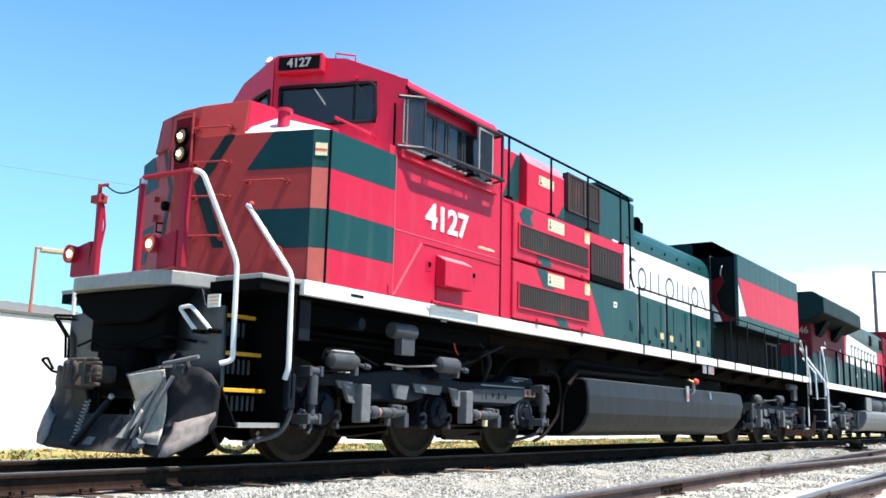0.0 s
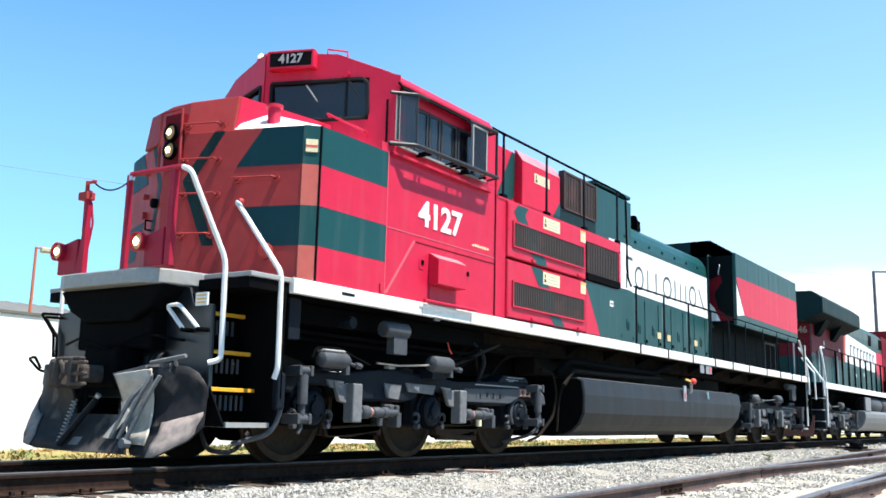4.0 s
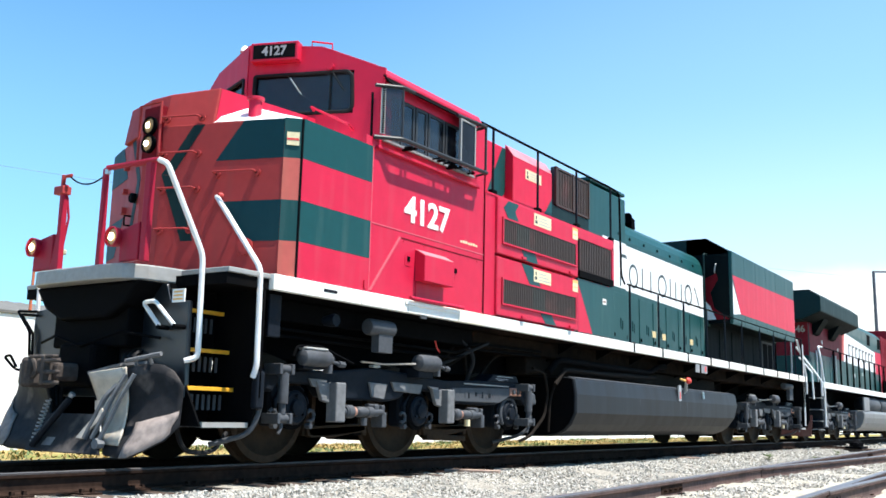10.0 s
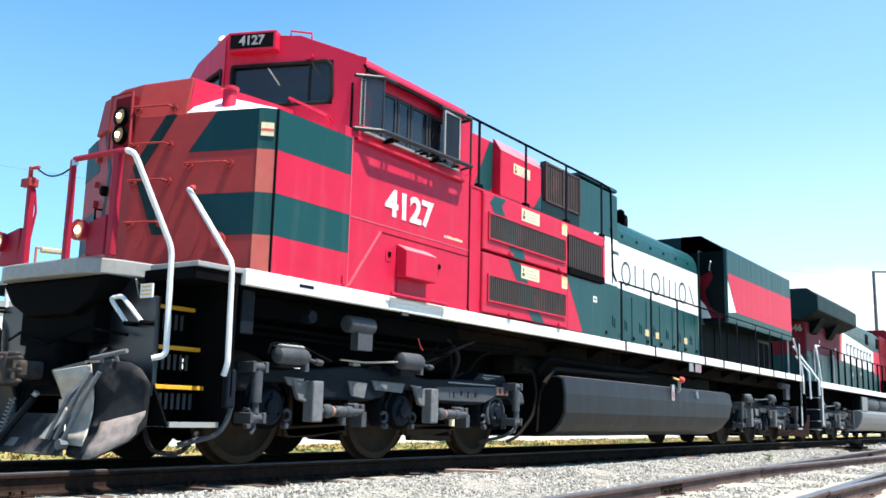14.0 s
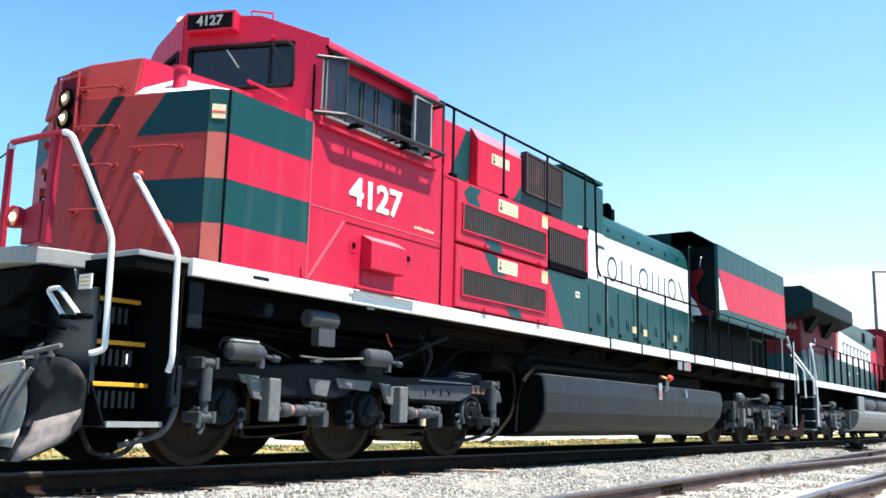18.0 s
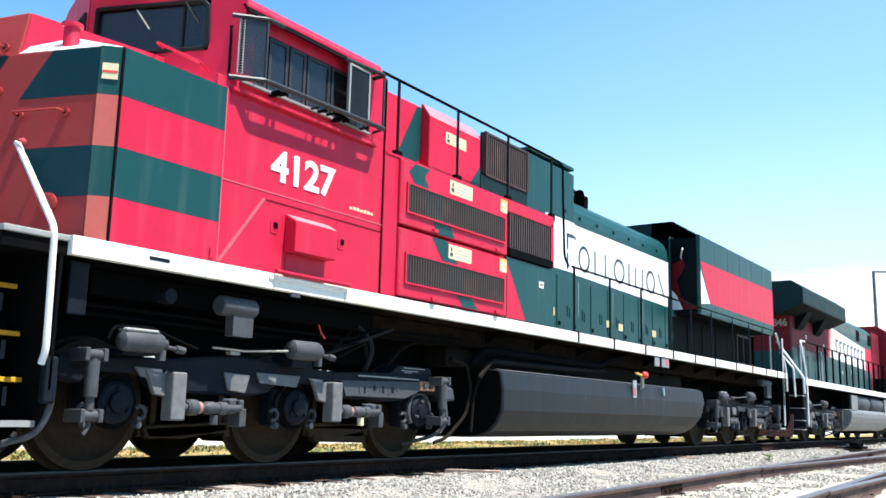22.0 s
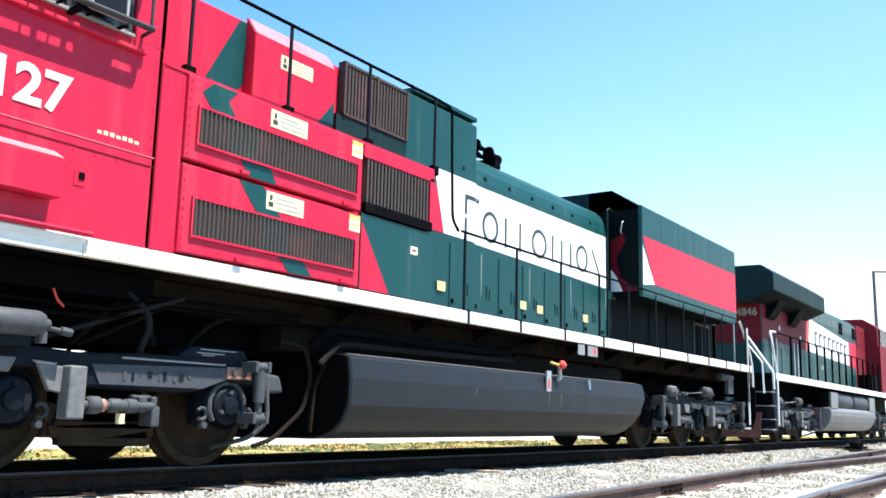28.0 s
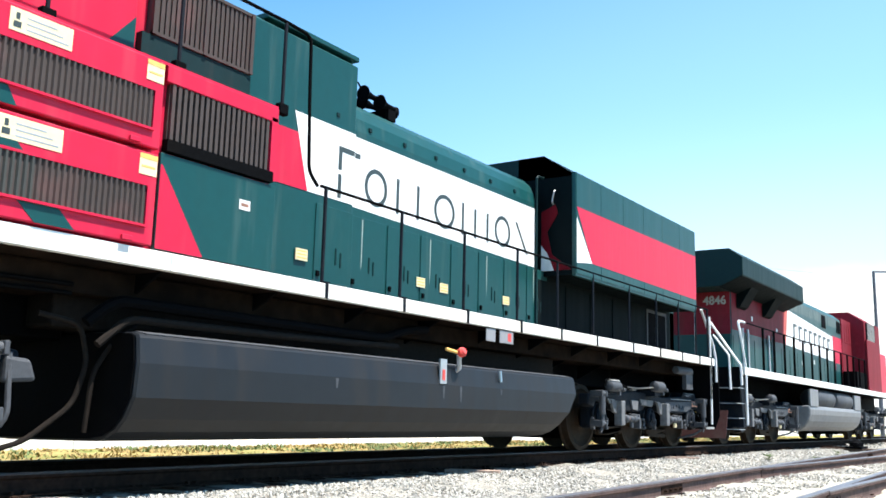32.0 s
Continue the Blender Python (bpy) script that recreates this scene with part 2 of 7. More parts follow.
GALV = surface("galvanised_steel", (0.42, 0.43, 0.44), 0.45, metal=0.5, vary=0.08, grain=10, bump=0.05)
DRY_GRASS = surface("dry_grass", (0.27, 0.19, 0.065), 0.9, vary=0.3, grain=8, bump=0.0)
WEED = surface("green_weeds", (0.075, 0.11, 0.03), 0.8, vary=0.3, grain=10, bump=0.0)


def stone_material():
    mat = surface("loose_stones", (0.40, 0.385, 0.36), 0.9, vary=0.2, grain=40, bump=0.5)
    n, l = mat.node_tree.nodes, mat.node_tree.links
    geo = n.new("ShaderNodeNewGeometry")
    ramp = n.new("ShaderNodeValToRGB")
    ramp.color_ramp.elements[0].color = (0.25, 0.235, 0.205, 1)
    ramp.color_ramp.elements[1].color = (0.46, 0.44, 0.39, 1)
    ramp.color_ramp.elements.new(0.5).color = (0.36, 0.342, 0.30, 1)
    l.new(geo.outputs["Random Per Island"], ramp.inputs[0])
    mixes = [x for x in n if x.bl_idname == "ShaderNodeMix"]
    l.new(ramp.outputs[0], mixes[0].inputs["A"])
    return mat


STONE = stone_material()


# ---- mesh tools ----
class Shape:
    """Vertices and faces gathered piece by piece, in the train's or the world's metres."""

    def __init__(self):
        self.v, self.f = [], []

    def add(self, verts, faces):
        k = len(self.v)
        self.v += [tuple(p) for p in verts]
        self.f += [tuple(i + k for i in q) for q in faces]
        return self

    def box(self, x0, x1, y0, y1, z0, z1):
        x0, x1, y0, y1, z0, z1 = min(x0, x1), max(x0, x1), min(y0, y1), max(y0, y1), min(z0, z1), max(z0, z1)
        return self.add([(x, y, z) for z in (z0, z1) for y in (y0, y1) for x in (x0, x1)],
                        [(0, 2, 3, 1), (4, 5, 7, 6), (0, 1, 5, 4), (2, 6, 7, 3), (0, 4, 6, 2), (1, 3, 7, 5)])

    def plate(self, pts, way):
        """A flat polygon, given in space, thickened along way."""
        pts, way, n = [Vector(p) for p in pts], Vector(way), len(pts)
        normal = Vector((0, 0, 0))
        for i in range(n):
            normal += pts[i].cross(pts[(i + 1) % n])
        if normal.dot(way) < 0:
            pts = pts[::-1]
        return self.add(pts + [p + way for p in pts],
                        [tuple(range(n))[::-1], tuple(range(n, 2 * n))] + [(i, (i + 1) % n, n + (i + 1) % n, n + i) for i in range(n)])

    def rod(self, a, b, r, n=10, r2=None):
        a, b = Vector(a), Vector(b)
        q = (b - a).to_track_quat("Z", "Y").to_matrix()
        ring = [q @ Vector((math.cos(2 * math.pi * i / n), math.sin(2 * math.pi * i / n), 0)) for i in range(n)]
        r2 = r if r2 is None else r2
        return self.add([a + p * r for p in ring] + [b + p * r2 for p in ring],
                        [tuple(range(n))[::-1], tuple(range(n, 2 * n))] + [(i, (i + 1) % n, n + (i + 1) % n, n + i) for i in range(n)])

    def turned(self, a, way, profile, n=24):
        """A turned body: profile is a run of (distance along way, radius)."""
        a, way = Vector(a), Vector(way).normalized()
        q = way.to_track_quat("Z", "Y").to_matrix()
        ring = [q @ Vector((math.cos(2 * math.pi * i / n), math.sin(2 * math.pi * i / n), 0)) for i in range(n)]
        verts, faces = [], []
        for d, r in profile:
            verts += [a + way * d + p * r for p in ring]
        m = len(profile)
        for j in range(m - 1):
            faces += [(j * n + i, j * n + (i + 1) % n, (j + 1) * n + (i + 1) % n, (j + 1) * n + i) for i in range(n)]
        faces += [tuple(range(n))[::-1], tuple(range((m - 1) * n, m * n))]
        return self.add(verts, faces)

    def pipe(self, pts, r, n=8, bend=0.0):
        """A bent pipe through pts; bend rounds its corners."""
        pts = [Vector(p) for p in pts]
        if bend:
            soft = [pts[0]]
            for a, b, c in zip(pts, pts[1:], pts[2:]):
                u, w = (a - b), (c - b)
                k = min(bend, u.length * 0.45, w.length * 0.45)
                p, s = b + u.normalized() * k, b + w.normalized() * k
                soft += [p.lerp(b, t).lerp(b.lerp(s, t), t) for t in (0, 0.25, 0.5, 0.75, 1)]
            pts = soft + [pts[-1]]
        verts, faces, side = [], [], None
        for i, p in enumerate(pts):
            d = (pts[min(i + 1, len(pts) - 1)] - pts[max(i - 1, 0)]).normalized()
            if side is None:
                side = d.orthogonal().normalized()
            side = (side - d * side.dot(d)).normalized()
            up = d.cross(side)
            verts += [p + (side * math.cos(2 * math.pi * k / n) + up * math.sin(2 * math.pi * k / n)) * r for k in range(n)]
        for j in range(len(pts) - 1):
            faces += [(j * n + i, j * n + (i + 1) % n, (j + 1) * n + (i + 1) % n, (j + 1) * n + i) for i in range(n)]
        faces += [tuple(range(n))[::-1], tuple(range((len(pts) - 1) * n, len(pts) * n))]
        return self.add(verts, faces)

    def sheet(self, rows, th=0.0):
        """A surface through rows of points, all of one length."""
        n = len(rows[0])
        verts = [p for row in rows for p in row]
        faces = [(j * n + i, j * n + i + 1, (j + 1) * n + i + 1, (j + 1) * n + i) for j in range(len(rows) - 1) for i in range(n - 1)]
        return self.add(verts, faces)


ORIGIN = {}


def thing(name, at, label, category, group="", kind=""):
    ob = new(name)
    ob.location = at
    ob.empty_display_size = 0.3
    ORIGIN[ob.name] = Vector(at)
    return tagged(ob, label, category, group, kind)


def part(name, shape, material, parent, label="", bevel=0.0, at=None, smooth=False, solid=0.0):
    """Links a shape as one mesh under a thing or under a part of it."""
    base = ORIGIN[parent.name] if at is None else Vector(at)
    me = bpy.data.meshes.new(name)
    me.from_pydata([tuple(Vector(p) - base) for p in shape.v], [], shape.f)
    me.materials.append(material)
    me.update()
    ob = new(name, me)
    ob.parent = parent
    ob.location = base - ORIGIN[parent.name]
    ORIGIN[ob.name] = base
    if smooth:
        me.polygons.foreach_set("use_smooth", [True] * len(me.polygons))
        me.set_sharp_from_angle(angle=radians(40))
    if solid:
        mod = ob.modifiers.new("thickness", "SOLIDIFY")
        mod.thickness, mod.offset = solid, 0.0
    if bevel:
        mod = ob.modifiers.new("rounded", "BEVEL")
        mod.width, mod.segments, mod.limit_method, mod.angle_limit = bevel, 2, "ANGLE", radians(35)
        mod.use_clamp_overlap = True
    return tagged(ob, label)


def setting(name, shape, material, label, category, kind="structure", smooth=False, bevel=0.0):
    me = bpy.data.meshes.new(name)
    me.from_pydata(shape.v, [], shape.f)
    me.materials.append(material)
    me.update()
    ob = new(name, me)
    ORIGIN[ob.name] = Vector((0, 0, 0))
    if smooth:
        me.polygons.foreach_set("use_smooth", [True] * len(me.polygons))
    if bevel:
        mod = ob.modifiers.new("rounded", "BEVEL")
        mod.width, mod.segments, mod.limit_method = bevel, 2, "ANGLE"
    return tagged(ob, label, category, kind=kind)


def lettering(name, text, size, m, material, parent, label="", squeeze=1.0, depth=0.004):
    """Letters of the built-in font as a mesh, centred, standing in the plane of the pose m (world metres)."""
    cu = bpy.data.curves.new(name, "FONT")
    cu.body, cu.size, cu.align_x, cu.align_y, cu.extrude, cu.offset = text, size, "CENTER", "CENTER", depth, size * 0.028
    cu.resolution_u = 4
    tmp = bpy.data.objects.new(name, cu)
    scene.collection.objects.link(tmp)
    me = bpy.data.meshes.new_from_object(tmp.evaluated_get(bpy.context.evaluated_depsgraph_get()))
    bpy.data.objects.remove(tmp)
    me.transform(Matrix.Translation(-ORIGIN[parent.name]) @ m @ Matrix.Diagonal((squeeze, 1, 1, 1)))
    me.materials.clear()
    me.materials.append(material)
    ob = new(name, me)
    ob.parent = parent
    ORIGIN[ob.name] = ORIGIN[parent.name]
    return tagged(ob, label)


# ---- the leading locomotive ----
SIDE = 1.545
FACET_A, FACET_B = Vector((6.30, -0.15, 0)), Vector((6.72, -1.41, 0))


def both(make):
    """Calls make(-1) for the near side and make(1) for the far side."""
    for s in (-1, 1):
        make(s)


def rolling_truck(loco, x_mid, face):
    """A three-axle truck: frame, pedestals, axle boxes, dampers, brake cylinders. face: 1, or -1 for the truck that is turned round."""
    X = lambda d: x_mid + face * d
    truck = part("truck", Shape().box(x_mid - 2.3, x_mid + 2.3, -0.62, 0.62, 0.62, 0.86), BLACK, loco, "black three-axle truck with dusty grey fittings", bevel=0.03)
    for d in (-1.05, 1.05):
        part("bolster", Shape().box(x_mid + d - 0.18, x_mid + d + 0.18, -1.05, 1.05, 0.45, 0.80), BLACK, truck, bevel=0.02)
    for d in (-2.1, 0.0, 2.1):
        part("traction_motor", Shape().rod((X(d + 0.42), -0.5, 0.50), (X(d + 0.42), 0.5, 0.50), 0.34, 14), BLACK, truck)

    def side(s):
        y0, y1 = s * 1.04, s * 1.22
        for d in (-1.05, 1.05):
            part("brake_beam", Shape().plate([(X(d - 0.52), s * 0.82, 0.36), (X(d + 0.50), s * 0.82, 0.40), (X(d + 0.44), s * 0.82, 0.31), (X(d - 0.10), s * 0.82, 0.24), (X(d - 0.50), s * 0.82, 0.26)], (0, s * 0.06, 0)), WHEEL_BROWN, truck, "rusty brown brake beam", bevel=0.012)
            for e in (-0.55, 0.53):
                part("brake_shoe", Shape().plate([(X(d + e), s * 0.70, 0.26), (X(d + e * 0.86), s * 0.70, 0.26), (X(d + e * 0.80), s * 0.70, 0.52), (X(d + e * 0.93), s * 0.70, 0.54)], (0, s * 0.14, 0)), WHEEL_BROWN, truck, bevel=0.01)
        pts = [(-2.66, 0.90), (-2.66, 0.72), (-2.46, 0.68), (-2.38, 0.78), (-1.82, 0.78), (-1.70, 0.66), (-1.45, 0.64), (-0.62, 0.64), (-0.42, 0.68), (-0.28, 0.78),
               (0.28, 0.78), (0.42, 0.66), (1.45, 0.64), (1.72, 0.66), (1.84, 0.76), (2.36, 0.74), (2.46, 0.66), (2.60, 0.70), (2.60, 0.90), (2.1, 0.97), (1.2, 0.95),
               (0.5, 0.92), (-0.1, 0.96), (-0.9, 1.00), (-1.6, 0.93)]
        part("side_frame", Shape().plate([(X(a), y0, b) for a, b in pts], (0, y1 - y0, 0)), TRUCK_GREY, truck, "dusty dark grey cast side frame", bevel=0.025)
        for d in (-2.1, 0.0, 2.1):
            part("axle_box", Shape().box(X(d) - 0.25, X(d) + 0.25, s * 0.90, s * 1.10, 0.36, 0.76), TRUCK_GREY, truck, bevel=0.05)
            part("axle_cover", Shape().plate([(X(d - 0.25), s * 1.10, 0.62), (X(d - 0.12), s * 1.10, 0.76), (X(d + 0.12), s * 1.10, 0.76), (X(d + 0.25), s * 1.10, 0.62), (X(d + 0.22), s * 1.10, 0.44), (X(d + 0.10), s * 1.10, 0.36), (X(d - 0.10), s * 1.10, 0.36), (X(d - 0.22), s * 1.10, 0.44)], (0, s * 0.05, 0)), TRUCK_GREY, truck, bevel=0.015)
            part("bearing_cap", Shape().turned((X(d), s * 1.12, 0.545), (0, s, 0), [(0, 0.17), (0.07, 0.17), (0.09, 0.145), (0.085, 0.085), (0.12, 0.08), (0.13, 0.03)], 20), TRUCK_GREY, truck, smooth=True)
            for k in range(3):
                a = math.pi * (0.5 + 2 * k / 3)
                p = (X(d) + 0.115 * math.cos(a), 0.545 + 0.115 * math.sin(a))
                part("bearing_bolt", Shape().rod((p[0], s * 1.20, p[1]), (p[0], s * 1.235, p[1]), 0.02, 6), TRUCK_LIGHT if d > 1 else TRUCK_GREY, truck)
            for e in (-1, 1):
                curl = [(X(d + e * 0.27 + 0.055 * math.cos(q)), s * 1.15, 0.47 + 0.055 * math.sin(q)) for q in (2.6, 1.8, 1.0, 0.2, -0.6, -1.4, -2.2)]
                part("box_clip", Shape().pipe(curl, 0.018, 7), TRUCK_LIGHT, truck, smooth=True)
                part("clip_bolt", Shape().rod((X(d + e * 0.25), s * 1.12, 0.37), (X(d + e * 0.25), s * 1.18, 0.37), 0.03, 8), TRUCK_LIGHT, truck)
            part("bearing_ring", Shape().turned((X(d), s * 1.125, 0.545), (0, s, 0), [(0, 0.215), (0.04, 0.215), (0.045, 0.20), (0.045, 0.17)], 24), BLACK, truck, smooth=True)
        # brackets with their traction links
        for d in (-1.53, 0.50):
            part("pedestal_bracket", Shape().box(X(d - 0.15), X(d), s * 1.22, s * 1.36, 0.41, 0.81), LIT_DUST, truck, "pale dusty grey steel bracket", bevel=0.015)
            part("bracket_flange", Shape().plate([(X(d - 0.36), s * 1.22, 0.82), (X(d - 0.15), s * 1.22, 0.80), (X(d - 0.15), s * 1.22, 0.60), (X(d - 0.26), s * 1.22, 0.62)], (0, s * 0.05, 0)), LIT_DUST, truck, bevel=0.01)
            part("traction_link", Shape().rod((X(d), s * 1.31, 0.52), (X(d + 0.66), s * 1.31, 0.52), 0.036, 10), TRUCK_LIGHT, truck, smooth=True)
            part("link_bush", Shape().turned((X(d + 0.04), s * 1.31, 0.52), (face, 0, 0), [(0, 0.05), (0.02, 0.07), (0.10, 0.07), (0.12, 0.05)], 14), TRUCK_LIGHT, truck, smooth=True)
            part("link_bush", Shape().turned((X(d + 0.24), s * 1.31, 0.52), (face, 0, 0), [(0, 0.04), (0.02, 0.056), (0.10, 0.056), (0.11, 0.046), (0.15, 0.046), (0.16, 0.058), (0.24, 0.058), (0.26, 0.04)], 14), TRUCK_LIGHT, truck, smooth=True)
            part("link_bracket", Shape().box(X(d + 0.52), X(d + 0.60), s * 1.18, s * 1.33, 0.47, 0.60).box(X(d + 0.64), X(d + 0.70), s * 1.18, s * 1.33, 0.47, 0.60).box(X(d + 0.52), X(d + 0.70), s * 1.18, s * 1.25, 0.56, 0.61), TRUCK_LIGHT, truck, bevel=0.015)
            part("link_lug", Shape().box(X(d + 0.64), X(d + 0.72), s * 1.18, s * 1.34, 0.36, 0.52), TRUCK_LIGHT, truck, bevel=0.01)
            part("link_nut", Shape().rod((X(d + 0.36), s * 1.31, 0.38), (X(d + 0.36), s * 1.31, 0.46), 0.035, 8), LABEL_CREAM if d > 0 else TRUCK_LIGHT, truck)
            part("link_collar", Shape().turned((X(d + 0.16), s * 1.31, 0.52), (face, 0, 0), [(0, 0.052), (0.035, 0.052)], 14), RUSTY_PINK, truck, smooth=True)
        for d0, d1, z0, z1 in ((-1.98, -1.70, 0.74, 0.84), (-1.02, -0.70, 0.66, 0.84), (-0.62, -0.02, 0.74, 0.86), (0.10, 0.32, 0.78, 0.84)):
            # Sun on the plates' chamfer is painted as paler steel.
            part("bolted_plate", Shape().plate([(X(d0), s * 1.22, z1), (X(d1), s * 1.22, z1 - 0.01), (X(d1 - 0.05), s * 1.22, z0), (X(d0 + 0.06), s * 1.22, z0 + 0.02)], (0, s * 0.03, 0)), LIT_DUST, truck, bevel=0.008)
        part("frame_face", Shape().plate([(X(0.62), s * 1.22, 0.84), (X(2.05), s * 1.22, 0.88), (X(2.05), s * 1.22, 0.78), (X(1.75), s * 1.22, 0.68), (X(0.70), s * 1.22, 0.68)], (0, s * 0.012, 0)), TRUCK_LIGHT, truck, bevel=0.006)
        rnd = random.Random(7)
        for k in range(9):
            q, w, h = 0.92 + 0.082 * k + rnd.uniform(-0.02, 0.02), rnd.uniform(0.02, 0.06), rnd.uniform(0.015, 0.05)
            part("cast_mark", Shape().box(X(q), X(q + w), s * 1.232, s * 1.239, 0.72 + rnd.uniform(0, 0.06), 0.735 + h + rnd.uniform(0, 0.05)), TRUCK_GREY if k % 2 else TRUCK_LIGHT, truck, bevel=0.003)
        part("rusty_patch", Shape().box(X(2.02), X(2.32), s * 1.22, s * 1.245, 0.78, 0.89), RUSTY_PINK, truck, bevel=0.01)
        part("rusty_bolt", Shape().rod((X(2.10), s * 1.245, 0.835), (X(2.10), s * 1.27, 0.835), 0.03, 8), TRUCK_LIGHT, truck)
        part("rusty_bolt", Shape().rod((X(2.22), s * 1.245, 0.835), (X(2.22), s * 1.27, 0.835), 0.03, 8), TRUCK_LIGHT, truck)
        part("frame_edge", Shape().box(X(0.9), X(2.0), s * 1.22, s * 1.235, 0.895, 0.91), PALE, truck)
        # upright dampers at both ends
        for d in (-2.47, 2.30):
            dm = part("damper", Shape().rod((X(d), s * 1.37, 0.48), (X(d), s * 1.37, 0.90), 0.034, 12), TRUCK_LIGHT, truck, "grey steel shock absorber", smooth=True)
            part("damper_sleeve", Shape().rod((X(d), s * 1.37, 0.58), (X(d), s * 1.37, 0.86), 0.052, 14), TRUCK_LIGHT, dm, smooth=True)
            for z in (0.44, 0.90):
                part("damper_eye", Shape().rod((X(d - 0.09), s * 1.37, z), (X(d + 0.09), s * 1.37, z), 0.042, 10), TRUCK_LIGHT, dm, smooth=True)
                for e in (-0.10, 0.06):
                    part("damper_lug", Shape().box(X(d + e), X(d + e + 0.04), s * 1.20, s * 1.42, z - 0.05, z + 0.05), TRUCK_LIGHT, dm, bevel=0.008)
            part("damper_hook", Shape().pipe([(X(d), s * 1.36, 0.44), (X(d + 0.01), s * 1.36, 0.36), (X(d - 0.03), s * 1.36, 0.30)], 0.02, 6), TRUCK_LIGHT, dm)
        # brake cylinders on top of the frame
        for d, z, r in ((-2.26, 1.03, 0.085), (-0.34, 1.09, 0.095)):
            y = s * 1.38
            cy = part("brake_cylinder", Shape().turned((X(d), y, z), (face, 0, 0), [(0, r * 0.55), (0.02, r * 0.9), (0.06, r), (0.36, r), (0.40, r * 0.85), (0.42, r * 0.45), (0.46, r * 0.4)], 20), TRUCK_LIGHT, truck, "pale grey brake cylinder with a push rod", smooth=True)
            part("push_rod", Shape().rod((X(d + 0.42), y, z - 0.02), (X(d + 0.60), y, z - 0.04), 0.018, 8).rod((X(d + 0.56), y, z - 0.035), (X(d + 0.65), y, z - 0.045), 0.032, 8), TRUCK_LIGHT, cy)
            part("cylinder_clamp", Shape().box(X(d + 0.38), X(d + 0.44), y - 0.03, y + 0.03, z - 0.14, z - 0.05), TRUCK_LIGHT, cy)
            if d < -2:
                part("cylinder_strap", Shape().pipe([(X(d - 0.10), y, z), (X(d - 0.06), y, z + 0.10), (X(d + 0.30), y, z + 0.12), (X(d + 0.50), y, z + 0.06), (X(d + 0.80), y, z - 0.02)], 0.014, 6, bend=0.05), BLACK, cy)
                part("cylinder_cover", Shape().box(X(d + 0.02), X(d + 0.34), y - 0.06, y + 0.06, z + 0.07, z + 0.10), PALE, cy, bevel=0.015)
            if d > -2:
                part("brake_pipe", Shape().pipe([(X(d - 0.02), y, z - 0.02), (X(d - 0.5), s * 1.30, z - 0.05), (X(d - 0.85), s * 1.26, z - 0.04)], 0.012, 6), BRIGHT_STEEL, cy)
            part("cylinder_stand", Shape().box(X(d) + 0.05 * face, X(d) + 0.34 * face, s * 1.10, s * 1.38, 0.92, z - 0.06), TRUCK_GREY, truck, bevel=0.01)
        part("frame_lug", Shape().box(X(-0.98), X(-0.86), s * 1.2, s * 1.27, 1.0, 1.03), PALE, truck, bevel=0.006)
        part("spring_cap", Shape().plate([(X(1.45), s * 0.98, 0.95), (X(2.30), s * 0.98, 0.95), (X(2.22), s * 0.98, 1.05), (X(1.60), s * 0.98, 1.05)], (0, s * 0.25, 0)), TRUCK_GREY, truck, bevel=0.02)
        for k, (d0, d1, z) in enumerate(((1.70, 2.12, 1.022), (1.66, 1.98, 0.990), (1.72, 1.86, 0.972))):
            part("stencil_bar", Shape().box(X(d0), X(d1), s * 1.230, s * 1.232, z, z + 0.010), PALE if k == 0 else LABEL_GREY, truck)
        part("bearing_horseshoe", Shape().pipe([(X(2.1 + 0.21 * math.cos(a)), s * 1.17, 0.545 + 0.21 * math.sin(a)) for a in (-0.7, -0.2, 0.3, 0.8, 1.3, 1.84, 2.34, 2.84, 3.34, 3.84)], 0.026, 8), TRUCK_LIGHT, truck, smooth=True)
        part("sand_pipe", Shape().pipe([(X(2.5), s * 1.25, 0.88), (X(2.50), s * 1.30, 0.40), (X(2.38), s * 1.2, 0.26), (X(2.22), s * 0.86, 0.16)], 0.022, 8, bend=0.10), TRUCK_LIGHT, truck)
        part("end_hanger", Shape().plate([(X(2.46), s * 1.18, 0.86), (X(2.66), s * 1.18, 0.84), (X(2.72), s * 1.18, 0.68), (X(2.46), s * 1.18, 0.66)], (0, s * 0.10, 0)), TRUCK_LIGHT, truck, bevel=0.03)
        for pts in ([(-1.55, 0.34), (-0.62, 0.38), (-0.58, 0.30), (-1.50, 0.24)], [(0.58, 0.40), (1.55, 0.38), (1.55, 0.32), (0.58, 0.33)], [(0.62, 0.27), (1.5, 0.25), (1.5, 0.18), (0.62, 0.20)]):
            part("brake_beam", Shape().plate([(X(a), s * 0.80, q) for a, q in pts], (0, s * 0.08, 0)), WHEEL_BROWN, truck, bevel=0.01)
        for d in (-1.44, -0.66, 0.66, 1.44):
            part("brake_shoe", Shape().plate([(X(d - 0.07), s * 0.70, 0.26), (X(d + 0.07), s * 0.70, 0.26), (X(d + 0.05), s * 0.70, 0.60), (X(d - 0.05), s * 0.70, 0.60)], (0, s * 0.12, 0)), BLACK, truck, bevel=0.01)
            part("shoe_hanger", Shape().box(X(d - 0.03), X(d + 0.03), s * 0.78, s * 0.84, 0.34, 0.74), WHEEL_BROWN, truck)

    both(side)
    return truck


WHEELSETS = []


RAIL_TOP = -0.006


